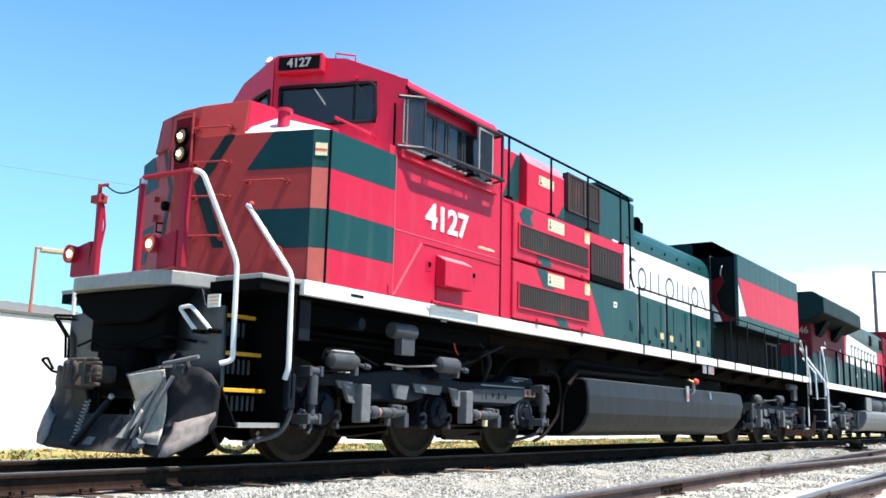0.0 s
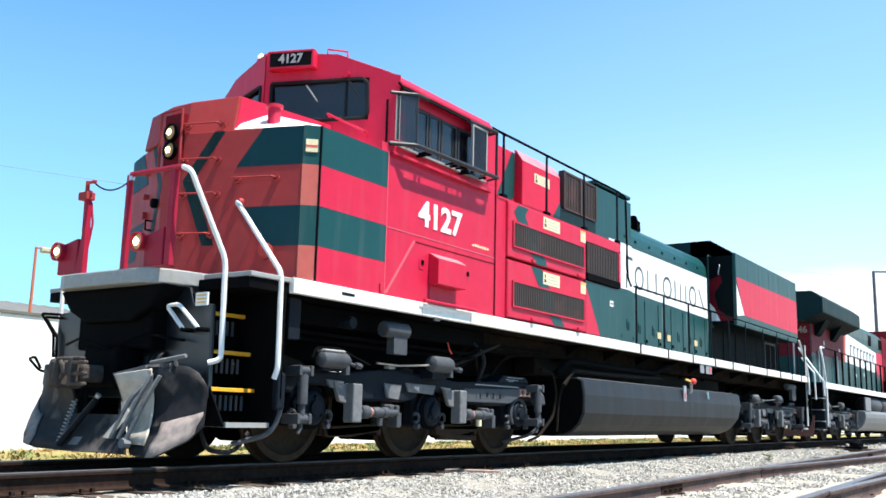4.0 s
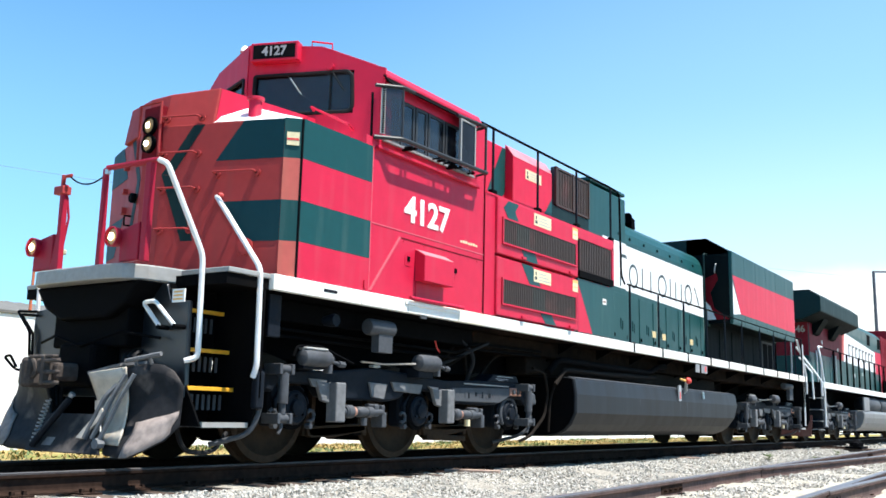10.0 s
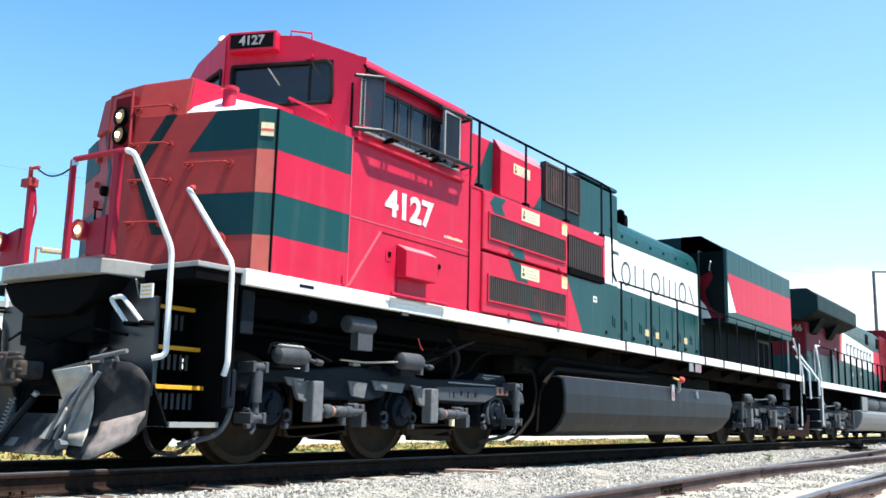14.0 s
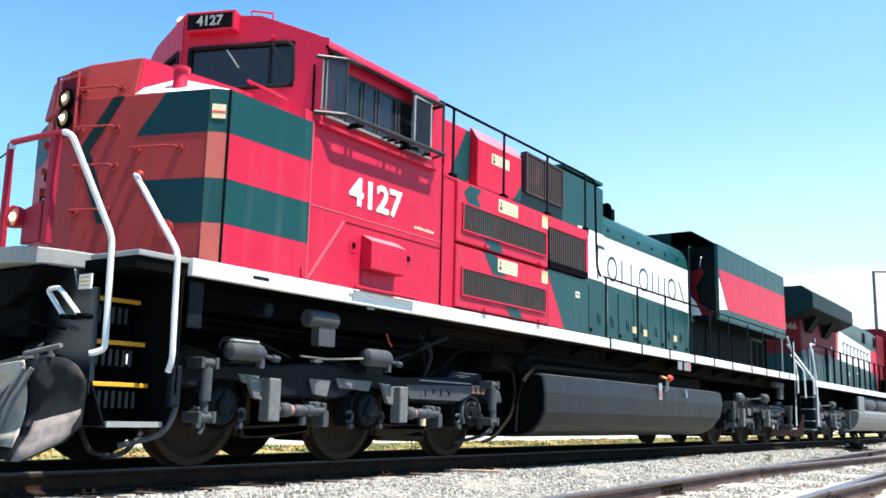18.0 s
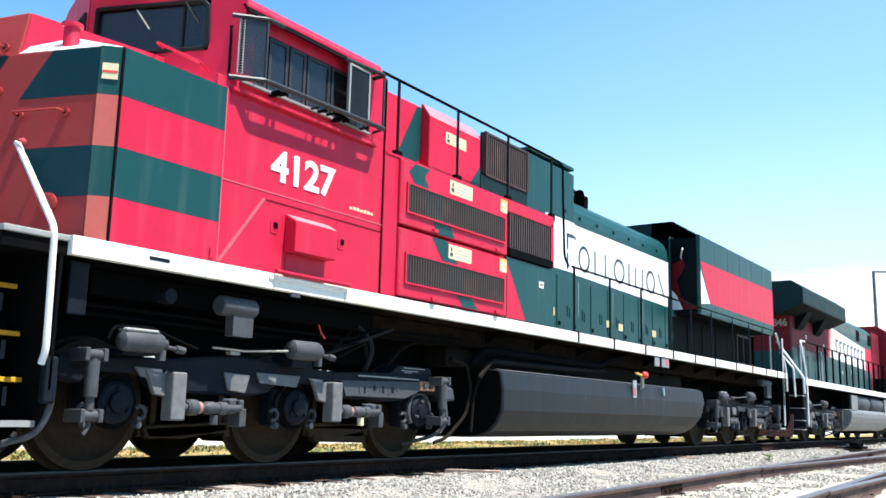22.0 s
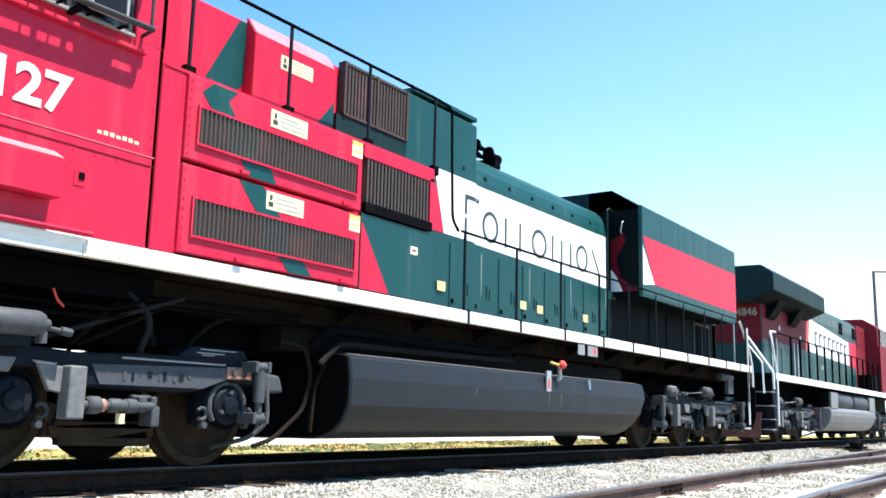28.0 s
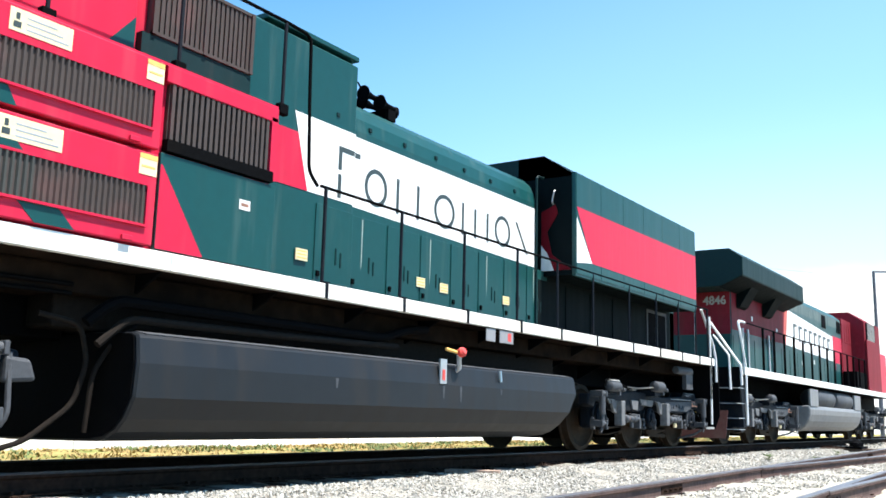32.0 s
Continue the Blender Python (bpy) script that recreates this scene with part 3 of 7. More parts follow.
def wheelset(loco, x, r=0.535):
    z = RAIL_TOP + r
    c = (x, 0, z)
    axle = part("wheelset", Shape().rod((x, -0.98, z), (x, 0.98, z), 0.095, 14), BLACK, loco, "rusty brown steel wheels on an axle", at=c, smooth=True)
    for s in (-1, 1):
        prof = [(0.0, 0.10), (0.0, r + 0.028), (0.028, r + 0.028), (0.038, r), (0.14, r - 0.006), (0.145, r - 0.075), (0.115, r - 0.095), (0.075, 0.33), (0.10, 0.17), (0.15, 0.15), (0.15, 0.10)]
        part("wheel", Shape().turned((x, s * 0.685, z), (0, s, 0), prof, 48), WHEEL_BROWN, axle, at=c, smooth=True)
    WHEELSETS.append((axle, Vector(c) - ORIGIN[loco.name], r))


def leading_locomotive():
    loco = thing("locomotive", (5.0, 0, 0), "red, green and white diesel locomotive rolling on rails", "locomotive", group="locomotives of the train")
    P = lambda name, shape, mat, label="", parent=loco, **k: part(name, shape, mat, parent, label, **k)
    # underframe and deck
    # Deck is brown behind x = 10.6 and black ahead of it.
    P("deck", Shape().box(10.6, 26.70, -1.50, 1.50, 1.60, 1.70), UNDER_BROWN)
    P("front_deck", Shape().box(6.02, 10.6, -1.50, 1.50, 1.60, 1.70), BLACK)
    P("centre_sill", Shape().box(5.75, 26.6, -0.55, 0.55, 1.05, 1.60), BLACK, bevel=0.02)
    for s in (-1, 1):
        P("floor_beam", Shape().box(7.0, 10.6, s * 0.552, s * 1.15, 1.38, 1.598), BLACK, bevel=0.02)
        P("floor_beam", Shape().box(10.61, 26.3, s * 0.552, s * 1.15, 1.38, 1.598), UNDER_BROWN, bevel=0.02)

    def sills(s):
        cuts = [6.53, 7.81, 8.62, 9.62, 10.23, 13.02, 14.92, 16.20, 17.49, 18.80, 19.96, 21.15, 22.55, 23.75, 24.85, 25.80, 26.70]
        for k, (a, b) in enumerate(zip(cuts, cuts[1:])):
            P("side_sill", Shape().box(a + 0.003, b - 0.003, s * 1.50, s * 1.565, 1.602, 1.748), CREAM if k == 3 and s < 0 else SILL_WHITE, "white painted steel side sill" if k == 0 else "", bevel=0.006)
        P("sill_plate", Shape().box(8.55, 9.62, s * 1.565, s * 1.580, 1.69, 1.735), SILL_WHITE, bevel=0.006)
        P("sill_pipe", Shape().rod((8.60, s * 1.60, 1.765), (9.66, s * 1.60, 1.765), 0.022, 8), RED)
        P("sill_slot", Shape().box(7.22, 7.42, s * 1.566, s * 1.568, 1.665, 1.695), TRUCK_GREY)

    both(sills)
    # nose
    nose_plan = [(6.30, -0.15), (6.72, -1.41), (6.84, -SIDE + 0.02), (8.12, -SIDE + 0.03), (8.12, 1.46), (6.91, 1.43), (6.80, 1.30), (6.30, 0.15)]
    P("nose", Shape().plate([(x, y, 1.745) for x, y in nose_plan], (0, 0, 1.565)), NOSE_RED, "faded red faceted short hood, front shade in its paint, green bands", bevel=0.01)
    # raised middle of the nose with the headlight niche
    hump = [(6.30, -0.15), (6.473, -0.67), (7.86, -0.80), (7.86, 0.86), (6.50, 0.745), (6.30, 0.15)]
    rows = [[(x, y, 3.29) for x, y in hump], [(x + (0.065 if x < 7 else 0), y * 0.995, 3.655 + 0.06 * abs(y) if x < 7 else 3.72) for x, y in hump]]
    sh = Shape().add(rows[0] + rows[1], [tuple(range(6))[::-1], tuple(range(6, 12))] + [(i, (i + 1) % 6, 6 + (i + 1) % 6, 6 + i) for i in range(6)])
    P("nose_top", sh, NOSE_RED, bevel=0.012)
    for s in (-1, 1):
        P("nose_top_side", Shape().plate([(6.50, s * 0.674, 3.32), (6.555, s * 0.672, 3.690), (7.84, s * 0.797, 3.712), (7.84, s * 0.80, 3.32)], (0, s * 0.004, 0)), RED)

    def nose_side():
        s = -1
        # white sloping shoulder, side door panel with bands
        P("nose_shoulder", Shape().add([(6.485, s * 0.67, 3.318), (6.725, s * 1.405, 3.312), (6.85, s * 1.53, 3.312), (8.12, s * 1.53, 3.312), (7.86, s * 0.79, 3.318),
                                        (6.56, s * 0.675, 3.40), (6.86, s * 1.485, 3.338), (8.06, s * 1.50, 3.317), (7.86, s * 0.79, 3.42), (6.93, s * 0.72, 3.60), (7.22, s * 0.75, 3.44)],
                                       [(0, 1, 6, 5), (1, 2, 6), (2, 3, 7, 6), (3, 4, 8, 7), (4, 0, 5, 9, 10, 8), (5, 6, 9), (9, 6, 10), (10, 6, 7, 8)]), WHITE, "white sloping nose shoulder")
        seam = Shape().box(6.834, 6.845, s * (SIDE - 0.03), s * (SIDE + 0.003), 1.75, 3.315)
        P("door_seam", seam, DARK)
        for z0, z1, m in ((1.75, 2.10, RED), (2.10, 2.50, GREEN), (2.50, 2.915, RED), (2.915, 3.315, GREEN)):
            P("side_band", Shape().box(6.85, 7.922, s * (SIDE - 0.025), s * (SIDE + 0.004), z0 + 0.001, z1 - 0.001), m)
            c0, c1 = Vector((6.7215, s * 1.4105, 0)), Vector((6.8395, s * (SIDE - 0.0205), 0))
            P("corner_band", Shape().plate([c0 + Vector((0, 0, z0)), c1 + Vector((0, 0, z0)), c1 + Vector((0, 0, z1)), c0 + Vector((0, 0, z1))], (-0.005, s * 0.005, 0)), FADED_CORNER if m is RED else GREEN)

    def nose_front(s, a, b):
        # bands across the faceted front
        u = (b - a).normalized()
        nrm = Vector((u.y, -u.x, 0))
        nrm = nrm if nrm.x < 0 else -nrm
        L = (b - a).length

        def on(d, z):
            return a + u * d * (1.0 if d > 0.6 else 1.03) + nrm * 0.001 + Vector((0, 0, z))
        way = nrm * 0.003
        # Front bands take darker greens: the shade is put into their colour.
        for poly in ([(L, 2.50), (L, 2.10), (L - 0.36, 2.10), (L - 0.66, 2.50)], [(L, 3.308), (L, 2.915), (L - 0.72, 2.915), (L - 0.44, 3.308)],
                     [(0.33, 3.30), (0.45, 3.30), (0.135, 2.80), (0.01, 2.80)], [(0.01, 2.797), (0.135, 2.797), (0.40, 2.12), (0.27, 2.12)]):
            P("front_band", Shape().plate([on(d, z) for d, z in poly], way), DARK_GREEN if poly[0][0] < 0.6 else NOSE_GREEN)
        if s > 0:
            return
        # grab irons
        for d0, d1, z in ((0.03, 0.41, 3.37), (0.02, 0.39, 3.00), (0.03, 0.40, 2.64), (0.03, 0.36, 2.23), (0.63, 1.06, 2.78)):
            off = nrm * 0.10
            pts = [on(d0, z), on(d0, z) + off, on(d1, z) + off, on(d1, z)]
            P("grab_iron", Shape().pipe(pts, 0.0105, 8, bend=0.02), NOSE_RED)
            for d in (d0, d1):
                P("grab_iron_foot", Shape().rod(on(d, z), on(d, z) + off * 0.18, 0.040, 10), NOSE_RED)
                P("grab_iron_bolt", Shape().rod(on(d, z), on(d, z) + off * 0.30, 0.014, 6), BLACK)
        P("nose_label", Shape().plate([(6.735, s * 1.432, 3.04), (6.82, s * 1.517, 3.04), (6.82, s * 1.517, 3.17), (6.735, s * 1.432, 3.17)], (-0.008, s * 0.008, 0)), LABEL_CREAM)
        P("nose_label_stripe", Shape().plate([(6.737, s * 1.434, 3.09), (6.818, s * 1.515, 3.09), (6.818, s * 1.515, 3.11), (6.737, s * 1.434, 3.11)], (-0.010, s * 0.010, 0)), LABEL_RED)
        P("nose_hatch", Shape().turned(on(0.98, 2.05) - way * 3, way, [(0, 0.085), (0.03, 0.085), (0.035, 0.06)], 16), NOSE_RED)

    nose_side()
    nose_front(-1, FACET_A, FACET_B)
    nose_front(1, Vector((6.30, 0.15, 0)), Vector((6.80, 1.30, 0)))
    for z, w in ((2.30, 0.05), (2.52, 0.07), (2.74, 0.05), (3.0, 0.06)):
        P("nose_door_hinge", Shape().plate([(6.51, 0.62, z), (6.535, 0.68, z), (6.535, 0.68, z + w), (6.51, 0.62, z + w)], (-0.05, 0.02, 0)), NOSE_RED)
    P("nose_door_handle", Shape().pipe([(6.43, 0.42, 2.36), (6.36, 0.45, 2.36), (6.36, 0.45, 2.46), (6.43, 0.42, 2.46)], 0.012, 6), BLACK)
    P("nose_door_lamp", Shape().turned((6.36, 0.28, 2.62), (-1, 0.3, 0), [(0, 0.05), (0.05, 0.055), (0.07, 0.04)], 12), BLACK, smooth=True)
    # headlights
    niche = P("headlight_housing", Shape().box(6.265, 6.42, -0.135, 0.135, 2.95, 3.53), DEEP_RED, "dark red headlight niche with two round lamps", bevel=0.01)
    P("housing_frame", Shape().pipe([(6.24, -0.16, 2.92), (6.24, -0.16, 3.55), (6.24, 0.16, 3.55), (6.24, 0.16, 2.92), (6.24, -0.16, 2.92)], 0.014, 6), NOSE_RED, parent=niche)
    for z in (3.13, 3.32):
        P("headlight_rim", Shape().turned((6.26, 0, z), (-1, 0, 0), [(0, 0.095), (0.04, 0.095), (0.045, 0.08), (0.02, 0.075)], 24), BLACK, parent=niche, smooth=True)
        P("headlight", Shape().turned((6.24, 0, z), (-1, 0, 0), [(0, 0.078), (0.012, 0.07), (0.022, 0.05), (0.026, 0.01)], 20), LENS_GLOW, "bright glass headlight", parent=niche, smooth=True)
        P("headlight_bulb", Shape().turned((6.212, 0, z), (-1, 0, 0), [(0, 0.030), (0.012, 0.022), (0.016, 0.01)], 14), LAMP, parent=niche, smooth=True)
    P("vent_pipe", Shape().turned((6.74, -0.97, 3.34), (0, 0, 1), [(0, 0.080), (0.03, 0.066), (0.22, 0.066), (0.23, 0.088), (0.255, 0.088), (0.265, 0.05)], 18), RED, "red vent pipe on the nose", smooth=True)
    cab(loco, P)
    mid_hood(loco, P)
    long_hood(loco, P)
    front_platform(loco, P)
    side_steps(loco, P)
    underside(loco, P)
    rear_end(loco, P)
    for x, face in ((9.40, 1), (24.22, 1)):
        rolling_truck(loco, x, face)
        for d in (-2.1, 0.0, 2.1):
            wheelset(loco, x + d)
    return loco


def cab(loco, P):
    x0, x1 = 7.80, 10.22
    prof = [(-SIDE, 1.75), (-SIDE, 3.40), (-SIDE, 4.12), (-1.42, 4.31), (-0.84, 4.56), (-0.10, 4.64), (0.10, 4.64), (0.84, 4.56), (1.42, 4.31), (SIDE, 4.12), (SIDE, 3.40), (SIDE, 1.75)]
    front = {k: 7.53 + 0.379 * abs(y) for k, (y, z) in enumerate(prof)}
    # walls in pieces: lower side, posts, roof, front with window openings
    rr = Shape()
    outer = prof[2:10]
    inner = [(y * 0.965, z - 0.05) for y, z in outer]
    n = len(outer)
    v = [(front[k + 2] + 0.0, *outer[k]) for k in range(n)] + [(x1, *outer[k]) for k in range(n)] + [(front[k + 2] + 0.02, *inner[k]) for k in range(n)] + [(x1, *inner[k]) for k in range(n)]
    f = []
    for k in range(n - 1):
        f += [(k, n + k, n + k + 1, k + 1), (2 * n + k, 2 * n + k + 1, 3 * n + k + 1, 3 * n + k), (k, k + 1, 2 * n + k + 1, 2 * n + k), (n + k, 3 * n + k, 3 * n + k + 1, n + k + 1)]
    f += [(0, 2 * n, 3 * n, n), (n - 1, 2 * n - 1, 4 * n - 1, 3 * n - 1)]
    rr.add(v, f)
    P("cab_roof", rr, RED, "red cab roof with sloping sides", bevel=0.01)
    P("cab_back", Shape().plate([(10.18, y, z) for y, z in prof], (0.04, 0, 0)), RED)
    P("cab_floor", Shape().box(7.82, 10.2, -1.5, 1.5, 1.70, 1.76), BLACK)
    P("cab_seat", Shape().box(8.9, 9.4, -1.1, -0.6, 2.7, 2.9).box(9.3, 9.42, -1.1, -0.6, 2.9, 3.7), DARK, bevel=0.03)
    P("control_stand", Shape().box(8.3, 8.75, -1.0, -0.3, 1.8, 3.45), DARK, bevel=0.02)

    def side(s):
        Y0, Y1 = s * (SIDE - 0.045), s * SIDE
        P("cab_side", Shape().box(7.805, 10.22, Y0, Y1, 1.75, 3.42), RED, "red cab side with a shallow diagonal seam", bevel=0.006)
        P("cab_post", Shape().box(8.09, 8.22, Y0, Y1, 3.42, 4.14), RED)
        P("cab_post", Shape().box(9.92, 10.22, Y0, Y1, 3.42, 4.14), RED)
        P("cab_lintel", Shape().box(8.22, 9.92, Y0, Y1, 3.98, 4.14), RED)
        # seams and panels on the cab side
        P("panel_seam", Shape().box(7.923, 7.935, s * SIDE, s * (SIDE + 0.005), 1.75, 3.33), surface_seam)
        P("panel_seam", Shape().box(7.94, 10.2, s * SIDE, s * (SIDE + 0.004), 2.485, 2.497), surface_seam)
        P("panel_seam", Shape().box(8.46, 10.2, s * SIDE, s * (SIDE + 0.004), 2.408, 2.420), DEEP_RED)
        P("panel_seam", Shape().plate([(7.93, s * SIDE, 1.77), (7.97, s * SIDE, 1.77), (8.47, s * SIDE, 2.42), (8.43, s * SIDE, 2.42)], (0, s * 0.006, 0)), surface_seam)
        P("panel_seam", Shape().box(10.205, 10.216, s * SIDE, s * (SIDE + 0.003), 1.75, 3.30), DEEP_RED)
        box = P("equipment_cover", Shape().plate([(8.74, s * SIDE, 2.33), (8.74, s * (SIDE + 0.14), 2.25), (8.74, s * (SIDE + 0.14), 1.965), (8.74, s * SIDE, 1.965)], (0.585, 0, 0)), RED, "protruding red sheet-metal cover", bevel=0.006)
        # Thin plate carries the highlight of the cover's slope.
        P("cover_top", Shape().plate([(8.745, s * (SIDE + 0.012), 2.326), (9.32, s * (SIDE + 0.012), 2.326), (9.32, s * (SIDE + 0.137), 2.255), (8.745, s * (SIDE + 0.137), 2.255)], (0, s * 0.002, 0.003)), LIT_PINK, "sun-bleached sloping top of the cover", parent=box)
        P("cover_recess", Shape().box(8.76, 9.28, s * SIDE, s * (SIDE + 0.008), 1.78, 1.96), RED)
        for x in (8.55, 9.50):
            P("latch", Shape().box(x, x + 0.09, s * SIDE, s * (SIDE + 0.005), 2.12, 2.23), RED)
            P("latch_keyhole", Shape().box(x + 0.035, x + 0.085, s * (SIDE + 0.005), s * (SIDE + 0.014), 2.17, 2.225), BLACK, bevel=0.004)
        P("cab_hinge", Shape().box(7.84, 7.88, s * SIDE, s * (SIDE + 0.02), 1.78, 1.86), RED)
        for k in range(16):
            P("cab_rivet", Shape().rod((10.155, s * SIDE, 1.80 + 0.108 * k), (10.155, s * (SIDE + 0.006), 1.80 + 0.108 * k), 0.007, 6), RED)
        for k in range(9):
            P("cab_rivet", Shape().rod((8.52 + 0.19 * k, s * SIDE, 2.385), (8.52 + 0.19 * k, s * (SIDE + 0.006), 2.385), 0.008, 6), RED)
        # window: sashes, mirrors and the slanted wind guard frame
        P("window_void", Shape().box(8.04, 9.90, s * 1.42, s * 1.40, 3.44, 3.98), DARK)
        for a, b in ((8.10, 8.40), (8.42, 8.68), (8.70, 8.93), (8.95, 9.29), (9.31, 9.90)):
            fr = Shape()
            for q0, q1, z0, z1 in ((a, b, 3.44, 3.475), (a, b, 3.945, 3.98), (a, a + 0.035, 3.475, 3.945), (b - 0.035, b, 3.475, 3.945)):
                fr.box(q0, q1, s * 1.505, s * 1.535, z0, z1)
            sash = P("window_sash", fr, GUARD_GREY)
            P("window_pane", Shape().box(a + 0.03, b - 0.03, s * 1.515, s * 1.525, 3.47, 3.95), GLASS, parent=sash)
        y = s * 1.71
        ga = Shape().pipe([(7.92, s * 1.55, 3.42), (8.22, y, 3.445), (9.97, y, 3.47)], 0.026, 8, bend=0.03)
        ga.rod((9.97, y, 3.47), (9.99, s * 1.55, 3.46), 0.016, 8)
        ga.pipe([(7.92, s * 1.55, 4.00), (8.21, y, 4.03), (8.42, y, 4.035)], 0.022, 8, bend=0.03)
        ga.pipe([(9.36, s * 1.66, 4.055), (9.95, y, 4.06), (9.97, s * 1.55, 4.06)], 0.024, 8, bend=0.02)
        ga.rod((9.95, y, 3.47), (9.95, y, 4.06), 0.014, 8).rod((8.215, y, 3.45), (8.215, y, 4.03), 0.011, 8)
        P("wind_guard_frame", ga, GUARD_GREY, "grey steel window guard frame")
        for x, w in ((8.50, 0.05), (8.97, 0.016), (9.06, 0.05), (9.19, 0.016), (9.44, 0.016), (9.72, 0.03)):
            P("guard_strut", Shape().box(x, x + w, s * 1.55, s * 1.68, 3.415, 3.432), BLACK)
        P("mesh_guard", Shape().plate([(7.985, s * 1.585, 3.47), (8.03, s * 1.610, 3.47), (8.03, s * 1.610, 4.03), (7.985, s * 1.585, 4.03)], (0.008, -s * 0.012, 0)), PALE, "pale expanded-metal guard strip")
        for k in range(22):
            P("mesh_slot", Shape().box(7.995, 8.02, s * 1.596, s * 1.612, 3.485 + 0.0245 * k, 3.494 + 0.0245 * k), DARK)
        P("wind_deflector", Shape().plate([(8.03, s * 1.612, 3.46), (8.21, s * 1.705, 3.47), (8.21, s * 1.705, 4.02), (8.03, s * 1.612, 4.01)], (0.006, 0, 0)), GLASS, "smoked glass wind deflector").visible_shadow = False
        P("armrest", Shape().box(8.06, 9.90, s * 1.55, s * 1.585, 3.405, 3.435), LABEL_GREY, bevel=0.006)
        for x in (8.42, 9.30):
            P("armrest_bracket", Shape().box(x, x + 0.05, s * 1.55, s * 1.68, 3.385, 3.43), BLACK, bevel=0.008)
        mir = P("mirror", Shape().box(9.41, 9.75, s * 1.655, s * 1.675, 3.45, 4.03), LABEL_GREY, "folding mirror in a bright metal frame", bevel=0.005)
        for q0, q1, r0, r1 in ((9.41, 9.435, 3.45, 4.03), (9.725, 9.75, 3.45, 4.03), (9.435, 9.725, 4.005, 4.03), (9.435, 9.725, 3.45, 3.475)):
            P("mirror_frame", Shape().box(q0, q1, s * 1.672, s * 1.690, r0, r1), PALE, parent=mir, bevel=0.003)
        P("mirror_glass", Shape().box(9.435, 9.725, s * 1.676, s * 1.680, 3.475, 4.005), SMOKED, parent=mir)
        P("rain_gutter", Shape().box(8.05, 9.95, s * 1.53, s * 1.60, 4.12, 4.16), RED, bevel=0.008)
        P("sun_shade", Shape().plate([(8.04, s * 1.55, 4.15), (8.04, s * 1.62, 4.06), (8.04, s * 1.64, 4.06), (8.04, s * 1.57, 4.16)], (1.86, 0, 0)), BLACK)
        P("window_ledge", Shape().box(7.96, 10.02, s * SIDE, s * (SIDE + 0.05), 3.30, 3.335), RED, bevel=0.006)
        lettering("road_number", "4127", 0.405, pose(8.96, s * (SIDE + 0.004), 2.75, 90, 0, 0 if s < 0 else 180), WHITE, loco, "white painted road number 4127", squeeze=1.09)
        for k in range(7):
            P("model_mark", Shape().box(9.66 + 0.057 * k, 9.70 + 0.057 * k, s * SIDE, s * (SIDE + 0.002), 2.562, 2.562 + (0.034 if k % 3 else 0.026)), LABEL_CREAM)
        # windscreen half with frame
        A, B = Vector((7.55, 0, 0)), Vector((8.13, s * 1.53, 0))
        L = (B - A).length
        way = Vector((-0.935, s * 0.354, 0)) * 0.03
        w = lambda d, z: A + (B - A) * (d / L) + Vector((0, 0, z))
        P("windscreen_frame", Shape().plate([w(0, 3.30), w(L, 3.30), w(L, 3.76), w(0, 3.76)], way), RED)
        P("windscreen_frame", Shape().plate([w(0, 4.26), w(L, 4.26), w(1.46, 4.31), w(0.88, 4.56), w(0, 4.635)], way), RED)
        P("windscreen_frame", Shape().plate([w(0, 3.76), w(0.08, 3.76), w(0.08, 4.26), w(0, 4.26)], way), RED)
        P("windscreen_frame", Shape().plate([w(1.27, 3.76), w(L, 3.76), w(L, 4.26), w(1.27, 4.26)], way), RED)
        gasket = [w(0.08, 3.78), w(1.22, 3.78), w(1.265, 3.83), w(1.25, 4.19), w(1.19, 4.25), w(0.08, 4.25), w(0.08, 3.78)]
        P("windscreen_gasket", Shape().pipe([p + way * 1.05 for p in gasket], 0.022, 6, bend=0.03), RUBBER)
        P("windscreen_pane", Shape().plate([w(0.08, 3.76), w(1.27, 3.76), w(1.27, 4.26), w(0.08, 4.26)], (0.006, 0, 0)), GLASS)
        P("windscreen_divider", Shape().plate([w(0.98, 3.78), w(1.0, 3.78), w(1.0, 4.25), w(0.98, 4.25)], way * 0.6), RUBBER)
        P("wiper", Shape().pipe([w(0.52, 4.20) + way * 2.0, w(0.66, 4.0) + way * 1.6], 0.008, 5), PALE)
        P("wiper", Shape().pipe([w(1.02, 4.24) + way * 2.0, w(1.16, 4.02) + way * 1.6], 0.008, 5), RUBBER)
        P("wiper_motor", Shape().rod(w(1.0, 4.30), w(1.0, 4.30) + way * 3, 0.04, 10), RED)
        P("windscreen_rail", Shape().pipe([w(0.82, 3.80) + way, w(0.84, 3.80) + way * 6, w(1.28, 3.58) + way * 6, w(1.28, 3.56) + way], 0.014, 6), RED)
        if s < 0:
            box_out = 4.5
            nb = P("number_board", Shape().plate([w(0.06, 4.385), w(0.63, 4.385), w(0.63, 4.61), w(0.06, 4.61)], way * box_out), RED, "red number board box over the windscreen", bevel=0.012)
            P("number_panel", Shape().plate([w(0.09, 4.415) + way * box_out, w(0.60, 4.415) + way * box_out, w(0.60, 4.58) + way * box_out, w(0.09, 4.58) + way * box_out], way * 0.15), DARK, parent=nb, bevel=0.02)
            yaw = -90 + 20.8
            c = w(0.345, 4.497) + way * (box_out + 0.22)
            lettering("board_number", "4127", 0.150, pose(c.x, c.y, c.z, 90, 0, yaw), BOARD_GREY, nb, "white number 4127", squeeze=0.98, depth=0.002)

    both(side)
